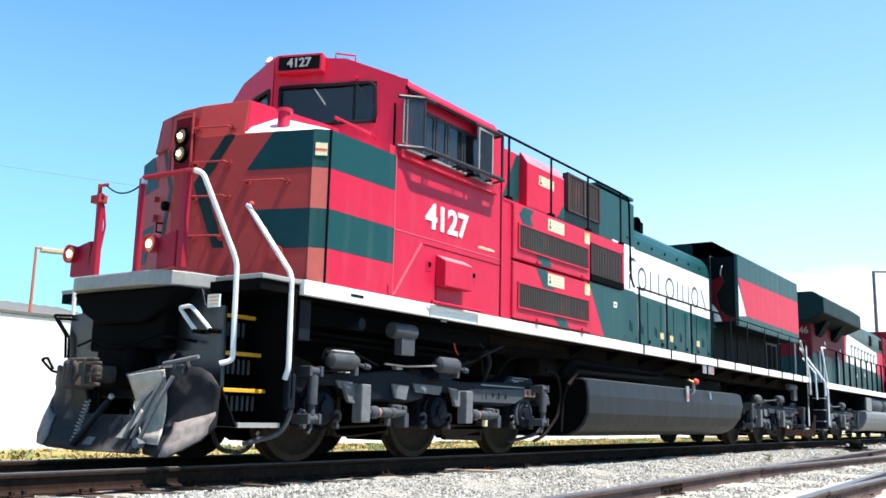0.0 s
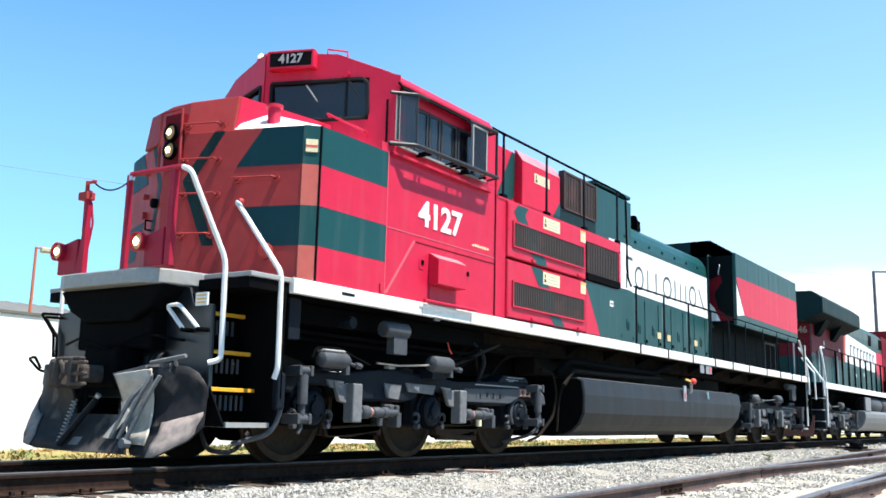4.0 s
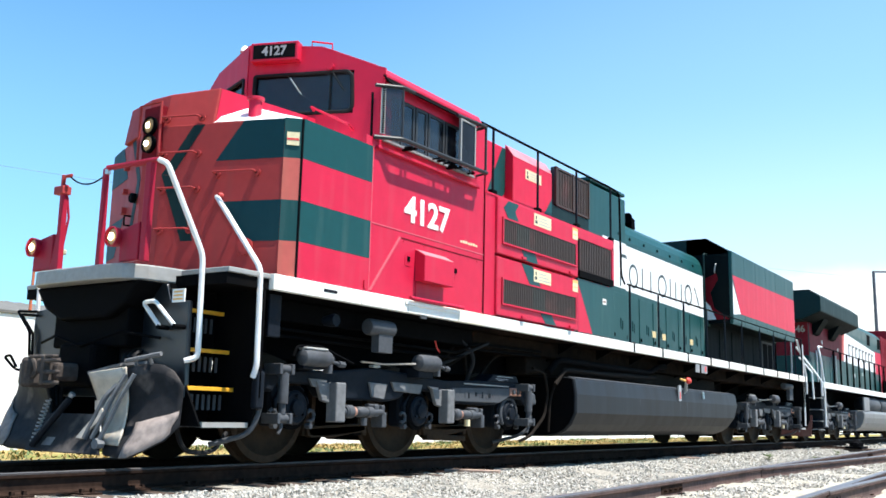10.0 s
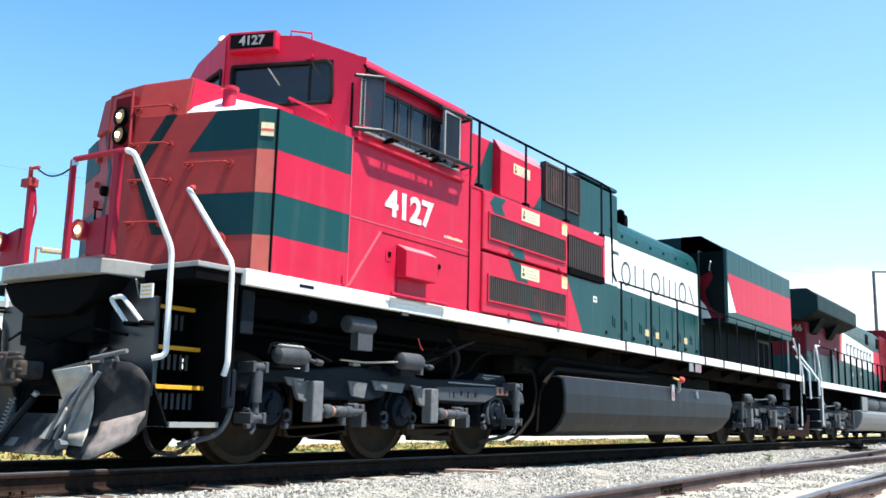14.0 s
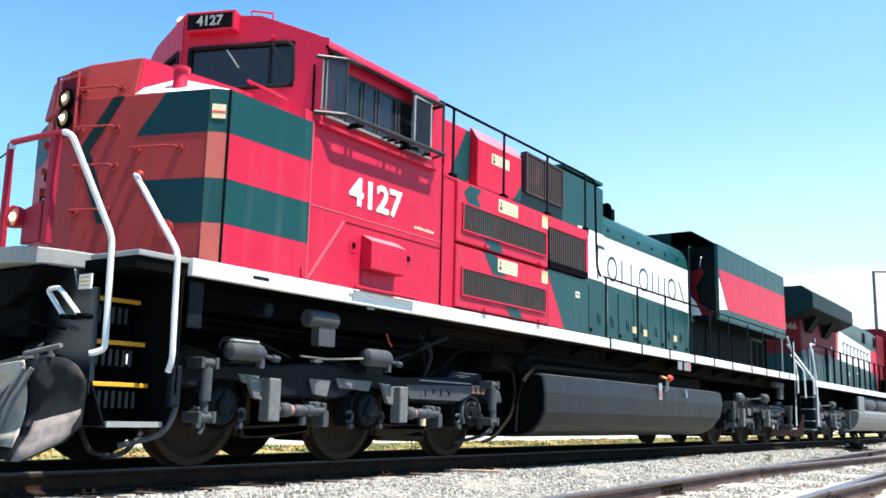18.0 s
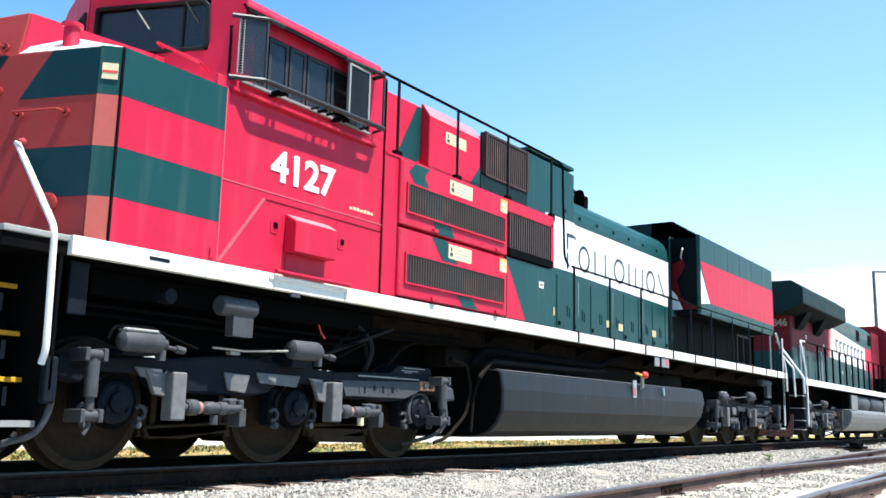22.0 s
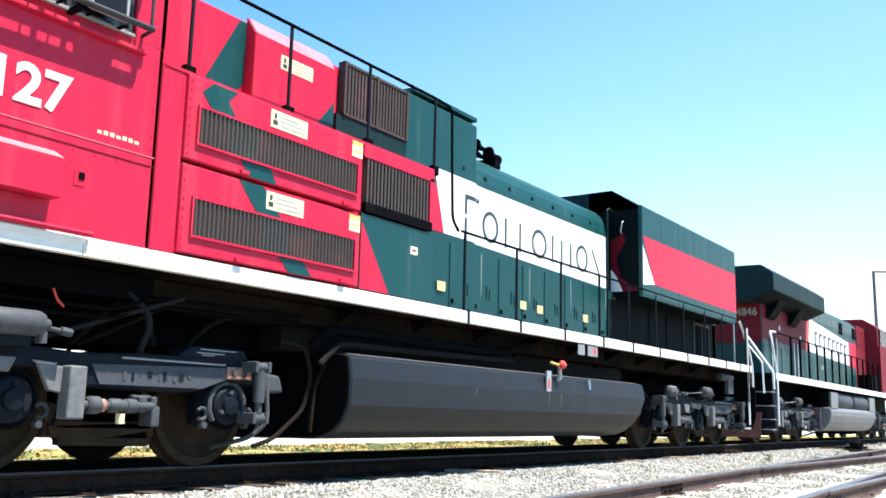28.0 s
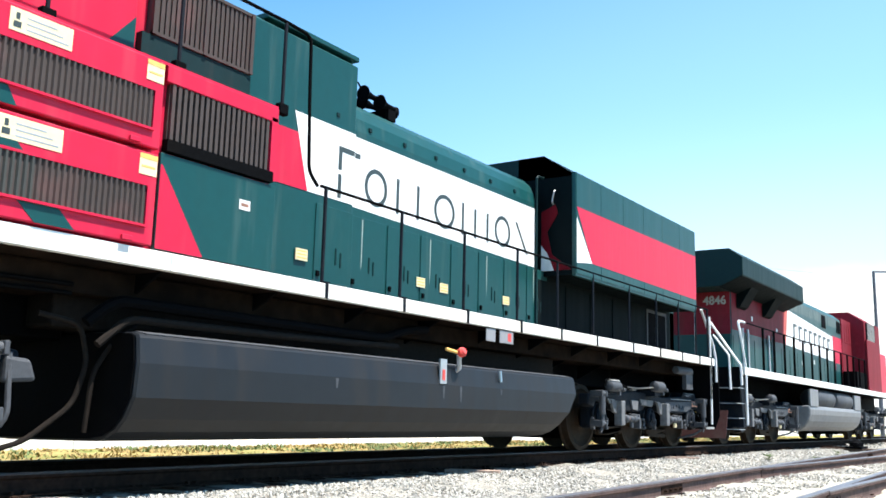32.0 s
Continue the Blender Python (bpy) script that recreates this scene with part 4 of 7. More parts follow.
    P("roof_grab", Shape().pipe([(7.85, -0.66, 4.58), (7.85, -0.66, 4.66), (7.95, -0.88, 4.62), (7.95, -0.88, 4.55)], 0.011, 6), RED)
    P("antenna", Shape().turned((7.66, 0.22, 4.64), (0, 0, 1), [(0, 0.06), (0.05, 0.05), (0.08, 0.02)], 12), WHITE, smooth=True)


def mid_hood(loco, P):
    """Full-width equipment section behind the cab: two louvred doors, the blower housings above, and the handrail on top."""
    Y = SIDE
    P("equipment_body", Shape().box(10.24, 14.14, -Y + 0.06, Y - 0.06, 1.75, 3.30), RED, bevel=0.01)
    P("upper_body", Shape().plate([(10.24, y, z) for y, z in ((-1.02, 3.30), (-1.02, 4.30), (-0.70, 4.48), (0.70, 4.48), (1.02, 4.30), (1.02, 3.30))], (3.95, 0, 0)), RED, "red upper hood behind the cab", bevel=0.015)

    def side(s):
        P("body_end_post", Shape().box(10.224, 10.47, s * (Y - 0.03), s * Y, 1.76, 3.32), RED, bevel=0.004)
        for z0, z1 in ((2.56, 3.30), (1.77, 2.52)):
            door = P("louvre_door", Shape().box(10.47, 12.80, s * (Y - 0.03), s * (Y + 0.035), z0, z1), RED, "red equipment door with a long sooty louvre", bevel=0.012)
            gz0, gz1 = z0 + 0.16, z0 + 0.47
            P("louvre_back", Shape().box(10.60, 12.70, s * (Y + 0.035), s * (Y + 0.038), gz0, gz1), GRILLE, parent=door)
            lo = 10.93 if z0 > 2 else 11.36
            for k in range(42):
                x = 10.606 + k * 0.0498
                P("louvre_slat", Shape().add([(x, s * (Y + 0.039), gz0), (x + 0.010, s * (Y + 0.056), gz0), (x + 0.026, s * (Y + 0.056), gz0), (x + 0.030, s * (Y + 0.039), gz0),
                                              (x, s * (Y + 0.039), gz1), (x + 0.010, s * (Y + 0.056), gz1), (x + 0.026, s * (Y + 0.056), gz1), (x + 0.030, s * (Y + 0.039), gz1)],
                                             [(0, 1, 5, 4), (1, 2, 6, 5), (2, 3, 7, 6), (0, 3, 2, 1), (4, 5, 6, 7)]), GRILLE_GREEN if lo < x < lo + 0.36 else GRILLE, parent=door)
            fr = Shape()
            for a, b, c, d in ((10.58, 12.72, gz0 - 0.02, gz0), (10.58, 12.72, gz1, gz1 + 0.02), (10.58, 10.60, gz0, gz1), (12.70, 12.72, gz0, gz1)):
                fr.box(a, b, s * (Y + 0.035), s * (Y + 0.058), c, d)
            P("louvre_frame", fr, RED, parent=door)
            for q in range(9):
                P("door_rivet", Shape().rod((10.50, s * (Y + 0.035), z0 + 0.05 + q * (z1 - z0 - 0.1) / 8), (10.50, s * (Y + 0.042), z0 + 0.05 + q * (z1 - z0 - 0.1) / 8), 0.008, 6), RED, parent=door)
            P("door_label", Shape().box(11.44, 11.94, s * (Y + 0.035), s * (Y + 0.039), z1 - 0.20, z1 - 0.03), LABEL_CREAM, parent=door)
            P("door_label_mark", Shape().box(11.47, 11.53, s * (Y + 0.039), s * (Y + 0.041), z1 - 0.17, z1 - 0.125).box(11.485, 11.515, s * (Y + 0.039), s * (Y + 0.041), z1 - 0.11, z1 - 0.06), INK, parent=door)
            for q in range(3):
                P("label_line", Shape().box(11.57, 11.91 - 0.05 * q, s * (Y + 0.039), s * (Y + 0.0405), z1 - 0.17 + 0.043 * q, z1 - 0.158 + 0.043 * q), GALV, parent=door)
            P("warning_label", Shape().box(12.62, 12.79, s * (Y + 0.035), s * (Y + 0.039), z1 - 0.19, z1 - 0.02), LABEL_CREAM, parent=door)
            P("warning_strip", Shape().box(12.62, 12.79, s * (Y + 0.039), s * (Y + 0.041), z1 - 0.06, z1 - 0.02), LABEL_ORANGE, parent=door)
            P("warning_strip", Shape().box(12.64, 12.77, s * (Y + 0.039), s * (Y + 0.041), z1 - 0.13, z1 - 0.115), LABEL_ORANGE, parent=door)
            for x in (11.1, 12.5):
                P("door_latch", Shape().box(x, x + 0.10, s * (Y + 0.035), s * (Y + 0.06), z0 + 0.01, z0 + 0.05), RED, parent=door, bevel=0.005)
            # green arrow bands painted over the door
            if z0 > 2:
                P("door_band", Shape().plate([(10.62, s * (Y + 0.0352), 3.18), (10.74, s * (Y + 0.0352), 3.29), (11.02, s * (Y + 0.0352), 3.29), (10.92, s * (Y + 0.0352), 3.18), (11.02, s * (Y + 0.0352), 3.05), (10.74, s * (Y + 0.0352), 3.05)], (0, s * 0.003, 0)), GREEN, parent=door)
                P("door_band", Shape().plate([(11.10, s * (Y + 0.0352), 2.70), (11.48, s * (Y + 0.0352), 2.70), (11.56, s * (Y + 0.0352), 2.565), (11.20, s * (Y + 0.0352), 2.565)], (0, s * 0.003, 0)), GREEN, parent=door)
            else:
                P("door_band", Shape().plate([(11.10, s * (Y + 0.0352), 2.515), (11.40, s * (Y + 0.0352), 2.515), (11.66, s * (Y + 0.0352), 2.25), (11.34, s * (Y + 0.0352), 2.25)], (0, s * 0.003, 0)), GREEN, parent=door)
                P("door_band", Shape().plate([(11.62, s * (Y + 0.0352), 1.92), (11.95, s * (Y + 0.0352), 1.92), (12.10, s * (Y + 0.0352), 1.775), (11.78, s * (Y + 0.0352), 1.775)], (0, s * 0.003, 0)), GREEN, parent=door)
        # intake box with upright louvre, green panel below with a red corner
        P("intake_frame", Shape().box(12.84, 14.14, s * (Y - 0.03), s * (Y + 0.02), 3.16, 3.30), RED, bevel=0.006)
        P("intake_post", Shape().box(14.06, 14.14, s * (Y - 0.03), s * (Y + 0.02), 2.60, 3.20), RED)
        P("intake_back", Shape().box(12.90, 14.06, s * (Y - 0.10), s * (Y - 0.02), 2.62, 3.16), GRILLE)
        for k in range(19):
            x = 12.91 + k * 0.0605
            P("intake_slat", Shape().box(x, x + 0.034, s * (Y - 0.02), s * (Y + 0.012), 2.64, 3.16), GRILLE)
        P("intake_sill", Shape().box(12.88, 14.1, s * (Y - 0.04), s * (Y + 0.03), 2.58, 2.68), BLACK)
        P("lower_panel", Shape().box(12.84, 14.16, s * (Y - 0.03), s * (Y + 0.01), 1.76, 2.56), GREEN, "green lower panel with a red corner", bevel=0.006)
        P("red_corner", Shape().plate([(12.845, s * (Y + 0.01), 1.765), (13.34, s * (Y + 0.01), 1.765), (12.86, s * (Y + 0.01), 2.46), (12.845, s * (Y + 0.01), 2.46)], (0, s * 0.004, 0)), RED)
        lab = P("small_label", Shape().box(13.72, 13.85, s * (Y + 0.01), s * (Y + 0.014), 2.26, 2.35), WHITE)
        P("label_line", Shape().box(13.74, 13.83, s * (Y + 0.014), s * (Y + 0.016), 2.29, 2.32), RUSTY_PINK, parent=lab)
        # top deck ledge, upper boxes
        P("ledge", Shape().box(10.24, 14.14, s * (Y - 0.56), s * (Y + 0.01), 3.30, 3.325), RED)
        P("upper_band", Shape().plate([(10.98, s * 1.021, 3.34), (11.30, s * 1.021, 3.34), (11.595, s * 1.021, 3.66), (11.595, s * 1.021, 4.29), (11.50, s * 1.021, 4.29)], (0, s * 0.004, 0)), GREEN)
        house = P("blower_housing", Shape().plate([(11.60, s * 1.02, 3.33), (11.60, s * 1.15, 3.33), (11.60, s * 1.15, 4.17), (11.60, s * 1.02, 4.36)], (1.20, 0, 0)), RED, "red blower housing with a sloping top", bevel=0.02)
        P("housing_band", Shape().plate([(11.596, s * 1.15, 3.33), (11.596, s * 1.15, 4.17), (11.596, s * 1.02, 4.36), (11.596, s * 1.02, 3.33)], (-0.004, 0, 0)), RED, parent=house)
        # Painted highlight along the housing's sloping top.
        P("housing_top", Shape().plate([(11.61, s * 1.148, 4.174), (12.79, s * 1.148, 4.174), (12.79, s * 1.03, 4.347), (11.61, s * 1.03, 4.347)], (0, s * 0.004, 0.003)), LIT_PINK, "sun-bleached pink sloping top", parent=house)
        P("housing_corner", Shape().plate([(12.40, s * 1.1502, 3.345), (12.79, s * 1.1502, 3.345), (12.79, s * 1.1502, 3.80)], (0, s * 0.003, 0)), GREEN, parent=house)
        P("housing_label", Shape().box(11.96, 12.44, s * 1.15, s * 1.154, 3.92, 4.07), LABEL_CREAM, parent=house)
        P("housing_label_mark", Shape().box(11.99, 12.05, s * 1.154, s * 1.156, 3.94, 3.98).box(12.0, 12.03, s * 1.154, s * 1.156, 3.995, 4.045), INK, parent=house)
        for q in range(3):
            P("label_line", Shape().box(12.09, 12.41 - 0.04 * q, s * 1.154, s * 1.1555, 3.945 + 0.038 * q, 3.955 + 0.038 * q), GALV, parent=house)
        gr = P("upper_intake", Shape().box(12.99, 14.19, s * 1.02, s * 1.085, 3.74, 4.36), GREEN, "sooty upright grille box", bevel=0.008)
        P("grille_void", Shape().box(13.01, 14.17, s * 1.085, s * 1.087, 3.77, 4.33), GRILLE, parent=gr)
        for k in range(20):
            x = 13.02 + k * 0.0575
            P("grille_slat", Shape().box(x, x + 0.034, s * 1.087, s * 1.105, 3.77, 4.33), GRILLE, parent=gr)
        P("grille_rim", Shape().box(12.99, 14.19, s * 1.085, s * 1.115, 4.33, 4.36).box(12.99, 14.19, s * 1.085, s * 1.115, 3.74, 3.77), GRILLE, parent=gr)
        for x in (12.99, 13.57, 14.15):
            P("grille_post", Shape().box(x, x + 0.04, s * 1.085, s * 1.125, 3.74, 4.36), GRILLE, parent=gr)
        P("grille_base", Shape().box(12.90, 14.19, s * 1.02, s * 1.10, 3.33, 3.73), DARK_GREEN)
        # top handrail with posts
        y = s * 1.44
        P("roof_handrail", Shape().pipe([(10.24, s * 1.46, 4.24), (14.3, y, 4.26), (14.66, y, 4.24), (14.68, y, 3.60), (14.72, y, 2.85), (14.86, y, 2.73)], 0.018, 8, bend=0.10), BLACK, "black roof-level handrail")
        for x in (10.57, 11.80, 13.04, 14.30):
            P("handrail_post", Shape().rod((x, y, 3.31), (x, y, 4.25), 0.018, 8), TRUCK_GREY, smooth=True)
            P("post_foot", Shape().box(x - 0.06, x + 0.06, y - 0.035, y + 0.035, 3.31, 3.42), BLACK, bevel=0.01)

    both(side)


def long_hood(loco, P):
    HW = 0.95
    # exhaust and dynamic-brake section, then the engine hood with rounded shoulders
    P("brake_hatch", Shape().plate([(14.20, y, z) for y, z in ((-1.0, 1.75), (-1.0, 4.42), (-0.85, 4.52), (0.85, 4.52), (1.0, 4.42), (1.0, 1.75))], (1.74, 0, 0)), GREEN, "tall green hood section", bevel=0.012)
    P("hatch_cap", Shape().box(14.5, 15.98, -0.98, 0.98, 4.50, 4.56), GREEN, bevel=0.01)
    arc = [(-HW, 1.75), (-HW, 3.70)] + [(-HW + 0.42 * (1 - math.cos(a)), 3.70 + 0.45 * math.sin(a)) for a in (0.35, 0.7, 1.05, 1.35)]
    prof = arc + [(-y, z) for y, z in arc[::-1]]
    P("engine_hood", Shape().plate([(15.94, y, z) for y, z in prof], (4.36, 0, 0)), GREEN, "green engine hood with a rounded top edge", bevel=0.01)
    P("hood_roof", Shape().box(15.94, 20.6, -0.5, 0.5, 4.10, 4.20), DARK_GREEN)
    P("horn_bracket", Shape().box(16.85, 17.0, -0.75, -0.45, 4.10, 4.24), BLACK)
    for x, y, z, l in ((16.50, -0.62, 4.36, 0.34), (16.62, -0.50, 4.30, 0.40), (16.70, -0.72, 4.28, 0.30)):
        P("horn", Shape().turned((x + l, y, z), (-1, 0, 0), [(0, 0.03), (l * 0.5, 0.035), (l * 0.8, 0.06), (l, 0.10), (l - 0.02, 0.085)], 14), BLACK, "black air horn", smooth=True)
    P("rear_horn", Shape().turned((16.86, -0.58, 4.30), (1, 0, 0), [(0, 0.03), (0.2, 0.04), (0.32, 0.09), (0.30, 0.075)], 14), BLACK, smooth=True)
    P("horn_pole", Shape().pipe([(16.30, -0.62, 4.12), (16.30, -0.62, 4.42), (16.40, -0.62, 4.46), (16.46, -0.62, 4.40)], 0.014, 6), BLACK)

    def side(s):
        Y = HW
        P("white_panel", Shape().plate([(14.94, s * 1.002, 3.62), (15.94, s * 1.002, 3.62), (15.94, s * 1.002, 2.80), (15.18, s * 1.002, 2.80)], (0, s * 0.003, 0)), WHITE, "white name panel")
        P("white_panel", Shape().plate([(15.945, s * Y, 3.62), (20.28, s * Y, 3.62), (20.28, s * Y, 2.72), (15.945, s * Y, 2.80)], (0, s * 0.003, 0)), WHITE, "white name panel")
        P("red_wedge", Shape().plate([(14.60, s * 1.002, 3.40), (15.00, s * 1.002, 3.40), (15.18, s * 1.002, 2.80), (14.60, s * 1.002, 2.80)], (0, s * 0.003, 0)), RED)
        # engine doors, seams, latches and hinges
        for k, x in enumerate((15.30, 15.94, 16.62, 17.30, 17.98, 18.66, 19.34, 20.0)):
            d = 1.0 if x < 15.9 else Y
            P("engine_door", Shape().box(x + 0.03, x + 0.64 if x < 15.9 else x + 0.66, s * d, s * (d + 0.012), 1.84, 2.70), GREEN, bevel=0.005)
            P("door_latch", Shape().box(x + 0.06, x + 0.11, s * (d + 0.012), s * (d + 0.030), 1.92, 1.98), BLACK, bevel=0.005)
            P("door_pull", Shape().box(x + 0.36, x + 0.38, s * (d + 0.012), s * (d + 0.020), 2.08, 2.26).box(x + 0.44, x + 0.46, s * (d + 0.012), s * (d + 0.020), 2.06, 2.22), DARK_GREEN)
            if k % 2:
                P("rust_streak", Shape().plate([(x + 0.22, s * (d + 0.0122), 2.68), (x + 0.245, s * (d + 0.0122), 2.68), (x + 0.240, s * (d + 0.0122), 2.12 + 0.03 * k), (x + 0.225, s * (d + 0.0122), 2.10)], (0, s * 0.0008, 0)), PALE_STREAK)
            P("lift_lug", Shape().box(x + 0.3, x + 0.35, s * (d - 0.02), s * (d + 0.012), 3.74, 3.79), DARK_GREEN, bevel=0.006)
        for x, z, m in ((15.015, 2.04, LABEL_CREAM), (17.22, 2.04, LABEL_CREAM), (17.73, 2.03, LABEL_CREAM), (19.30, 2.05, LABEL_CREAM)):
            d = 1.0 if x < 15.9 else Y
            lab = P("hood_label", Shape().box(x + 0.02, x + 0.20, s * (d + 0.012), s * (d + 0.024), z + 0.01, z + 0.13), m)
            for q in (0.03, 0.065, 0.10):
                P("label_line", Shape().box(x + 0.035, x + 0.185, s * (d + 0.024), s * (d + 0.026), z + q, z + q + 0.014), LABEL_ORANGE, parent=lab)
        # name panel: plain rings and bars where the operator's name stands
        yn = Y + 0.0035

        def ring(x, w, h, th=0.055):
            r, n = Shape(), 28
            c = (x + w / 2, 2.875 + h / 2)
            edge = [[(c[0] + (w / 2 - q) * math.cos(2 * math.pi * i / n), s * yn, c[1] + (h / 2 - q) * math.sin(2 * math.pi * i / n)) for i in range(n)] for q in (0, th)]
            back = [[(x0, y0 + s * 0.002, z0) for x0, y0, z0 in e] for e in edge]
            r.add(edge[0] + edge[1] + back[0] + back[1], [(a * n + i, a * n + (i + 1) % n, b * n + (i + 1) % n, b * n + i) for a, b in ((0, 1), (1, 3), (3, 2), (2, 0)) for i in range(n)])
            return r

        def bars(*boxes):
            b = Shape()
            for x, w, z0, z1 in boxes:
                b.box(x, x + w, s * yn, s * (yn + 0.002), z0, z1)
            return b
        P("name_bar", Shape().box(15.66, 15.72, s * 1.0055, s * 1.0075, 2.83, 3.10).box(15.66, 15.72, s * 1.0055, s * 1.0075, 3.15, 3.42).box(15.72, 15.93, s * 1.0055, s * 1.0075, 3.36, 3.42), INK, "dark green plain bar on the name panel")
        P("name_bar", bars((15.955, 0.14, 3.37, 3.43)), INK)
        P("name_ring", ring(16.19, 0.43, 0.45), INK, "dark green plain ring on the name panel")
        P("name_bar", bars((16.80, 0.055, 2.875, 3.31)), INK)
        P("name_bar", bars((17.22, 0.055, 2.875, 3.31)), INK)
        P("name_ring", ring(17.60, 0.48, 0.45), INK)
        P("name_bar", bars((18.25, 0.055, 2.875, 3.31), (18.56, 0.055, 2.875, 3.28), (18.88, 0.055, 2.875, 3.28)), INK)
        P("name_ring", ring(19.10, 0.44, 0.45), INK)
        P("name_bar", Shape().plate([(19.68, s * yn, 3.31), (19.74, s * yn, 3.31), (20.06, s * yn, 2.875), (20.0, s * yn, 2.875)], (0, s * 0.002, 0)), INK)
        # radiator section: recessed wall with its shade painted dark, flared box
        P("radiator_wall", Shape().box(20.30, 26.10, s * 0.90, s * 0.95, 1.75, 2.62), SHADED_GREEN)
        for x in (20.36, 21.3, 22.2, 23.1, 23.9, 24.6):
            P("radiator_door", Shape().box(x, x + 0.78, s * 0.95, s * 0.965, 1.82, 2.56), SHADED_GREEN, bevel=0.006)
        P("grated_panel", Shape().box(24.62, 25.62, s * 0.966, s * 0.98, 1.82, 2.56), GUARD_GREY)
        P("grated_void", Shape().box(24.68, 25.1, s * 0.981, s * 0.985, 1.88, 2.5).box(25.16, 25.56, s * 0.981, s * 0.985, 1.88, 2.5), DARK)
        P("flare_side", Shape().box(20.55, 25.86, s * 1.44, s * 1.50, 2.60, 4.20), GREEN, "flared radiator side in green and red", bevel=0.006)
        Yf = 1.50
        for k in range(6):
            x = 20.56 + k * 0.883
            P("radiator_panel", Shape().box(x + 0.004, x + 0.879, s * Yf, s * (Yf + 0.01), 2.64, 4.19), GREEN, bevel=0.004)
        P("red_band", Shape().plate([(20.57, s * (Yf + 0.0102), 3.66), (25.85, s * (Yf + 0.0102), 3.70), (25.85, s * (Yf + 0.0102), 2.84), (21.10, s * (Yf + 0.0102), 2.86)], (0, s * 0.003, 0)), RED)
        P("white_wedge", Shape().plate([(20.57, s * (Yf + 0.0102), 3.50), (21.10, s * (Yf + 0.0102), 2.86), (20.57, s * (Yf + 0.0102), 2.80)], (0, s * 0.003, 0)), WHITE)
        P("flare_floor", Shape().plate([(20.55, s * 0.95, 2.62), (20.55, s * 1.44, 2.62), (20.55, s * 1.44, 2.68), (20.55, s * 0.95, 2.68)], (5.31, 0, 0)), SHADED_GREEN)
        # Flare end turned from the sun, darkened in the paint.
        P("flare_end", Shape().plate([(20.56, s * y, z) for y, z in ((0.5, 2.66), (1.44, 2.66), (1.44, 4.20), (0.95, 4.52), (0.5, 4.52))], (0.05, 0, 0)), SHADED_GREEN, "sooty dark green flare end")
        P("flare_end_red", Shape().plate([(20.558, s * y, z) for y, z in ((0.92, 3.62), (1.16, 3.72), (1.20, 3.58), (1.02, 3.30), (1.10, 2.95), (1.43, 2.70), (0.92, 2.70))], (-0.008, 0, 0)), DEEP_RED)
        P("flare_end_white", Shape().plate([(20.549, s * y, z) for y, z in ((0.92, 3.10), (1.02, 2.98), (1.14, 2.70), (0.92, 2.70))], (-0.004, 0, 0)), WHITE)
        P("flare_grab", Shape().pipe([(20.50, s * 1.15, 3.72), (20.46, s * 1.15, 3.75), (20.46, s * 1.18, 3.90), (20.5, s * 1.18, 3.93)], 0.012, 6), GALV)
        P("conduit", Shape().pipe([(20.28, s * 0.98, 1.75), (20.28, s * 0.98, 4.10), (20.33, s * 0.98, 4.14), (20.5, s * 0.98, 4.14)], 0.018, 6), DARK_GREEN)
        # walkway handrail with posts
        y = s * 1.50
        P("walkway_handrail", Shape().pipe([(14.84, y, 2.72), (19.0, y, 2.72), (26.55, y, 2.72)], 0.017, 8), BLACK, "black walkway handrail")
        for x in (14.92, 16.20, 17.49, 18.80, 19.96, 21.15, 22.55, 23.75, 24.85, 25.80, 26.5):
            P("walkway_post", Shape().rod((x, y, 1.75), (x, y, 2.73), 0.019, 8), TRUCK_GREY, smooth=True)
            P("post_strap", Shape().box(x - 0.016, x + 0.016, s * 1.566, s * 1.580, 1.60, 1.75).box(x - 0.03, x + 0.03, s * 1.48, s * 1.58, 1.75, 1.765), TRUCK_GREY)

    both(side)
    P("radiator_roof", Shape().plate([(20.56, y, z) for y, z in ((-1.44, 4.20), (-0.95, 4.52), (0.95, 4.52), (1.44, 4.20), (1.44, 4.14), (-1.44, 4.14))], (5.30, 0, 0)), DARK_GREEN, bevel=0.01)
    P("radiator_core", Shape().box(20.60, 25.9, -0.92, 0.92, 1.75, 4.15), SHADED_GREEN)
    P("rear_hood", Shape().box(25.86, 26.12, -0.95, 0.95, 1.75, 4.05), GREEN, bevel=0.02)


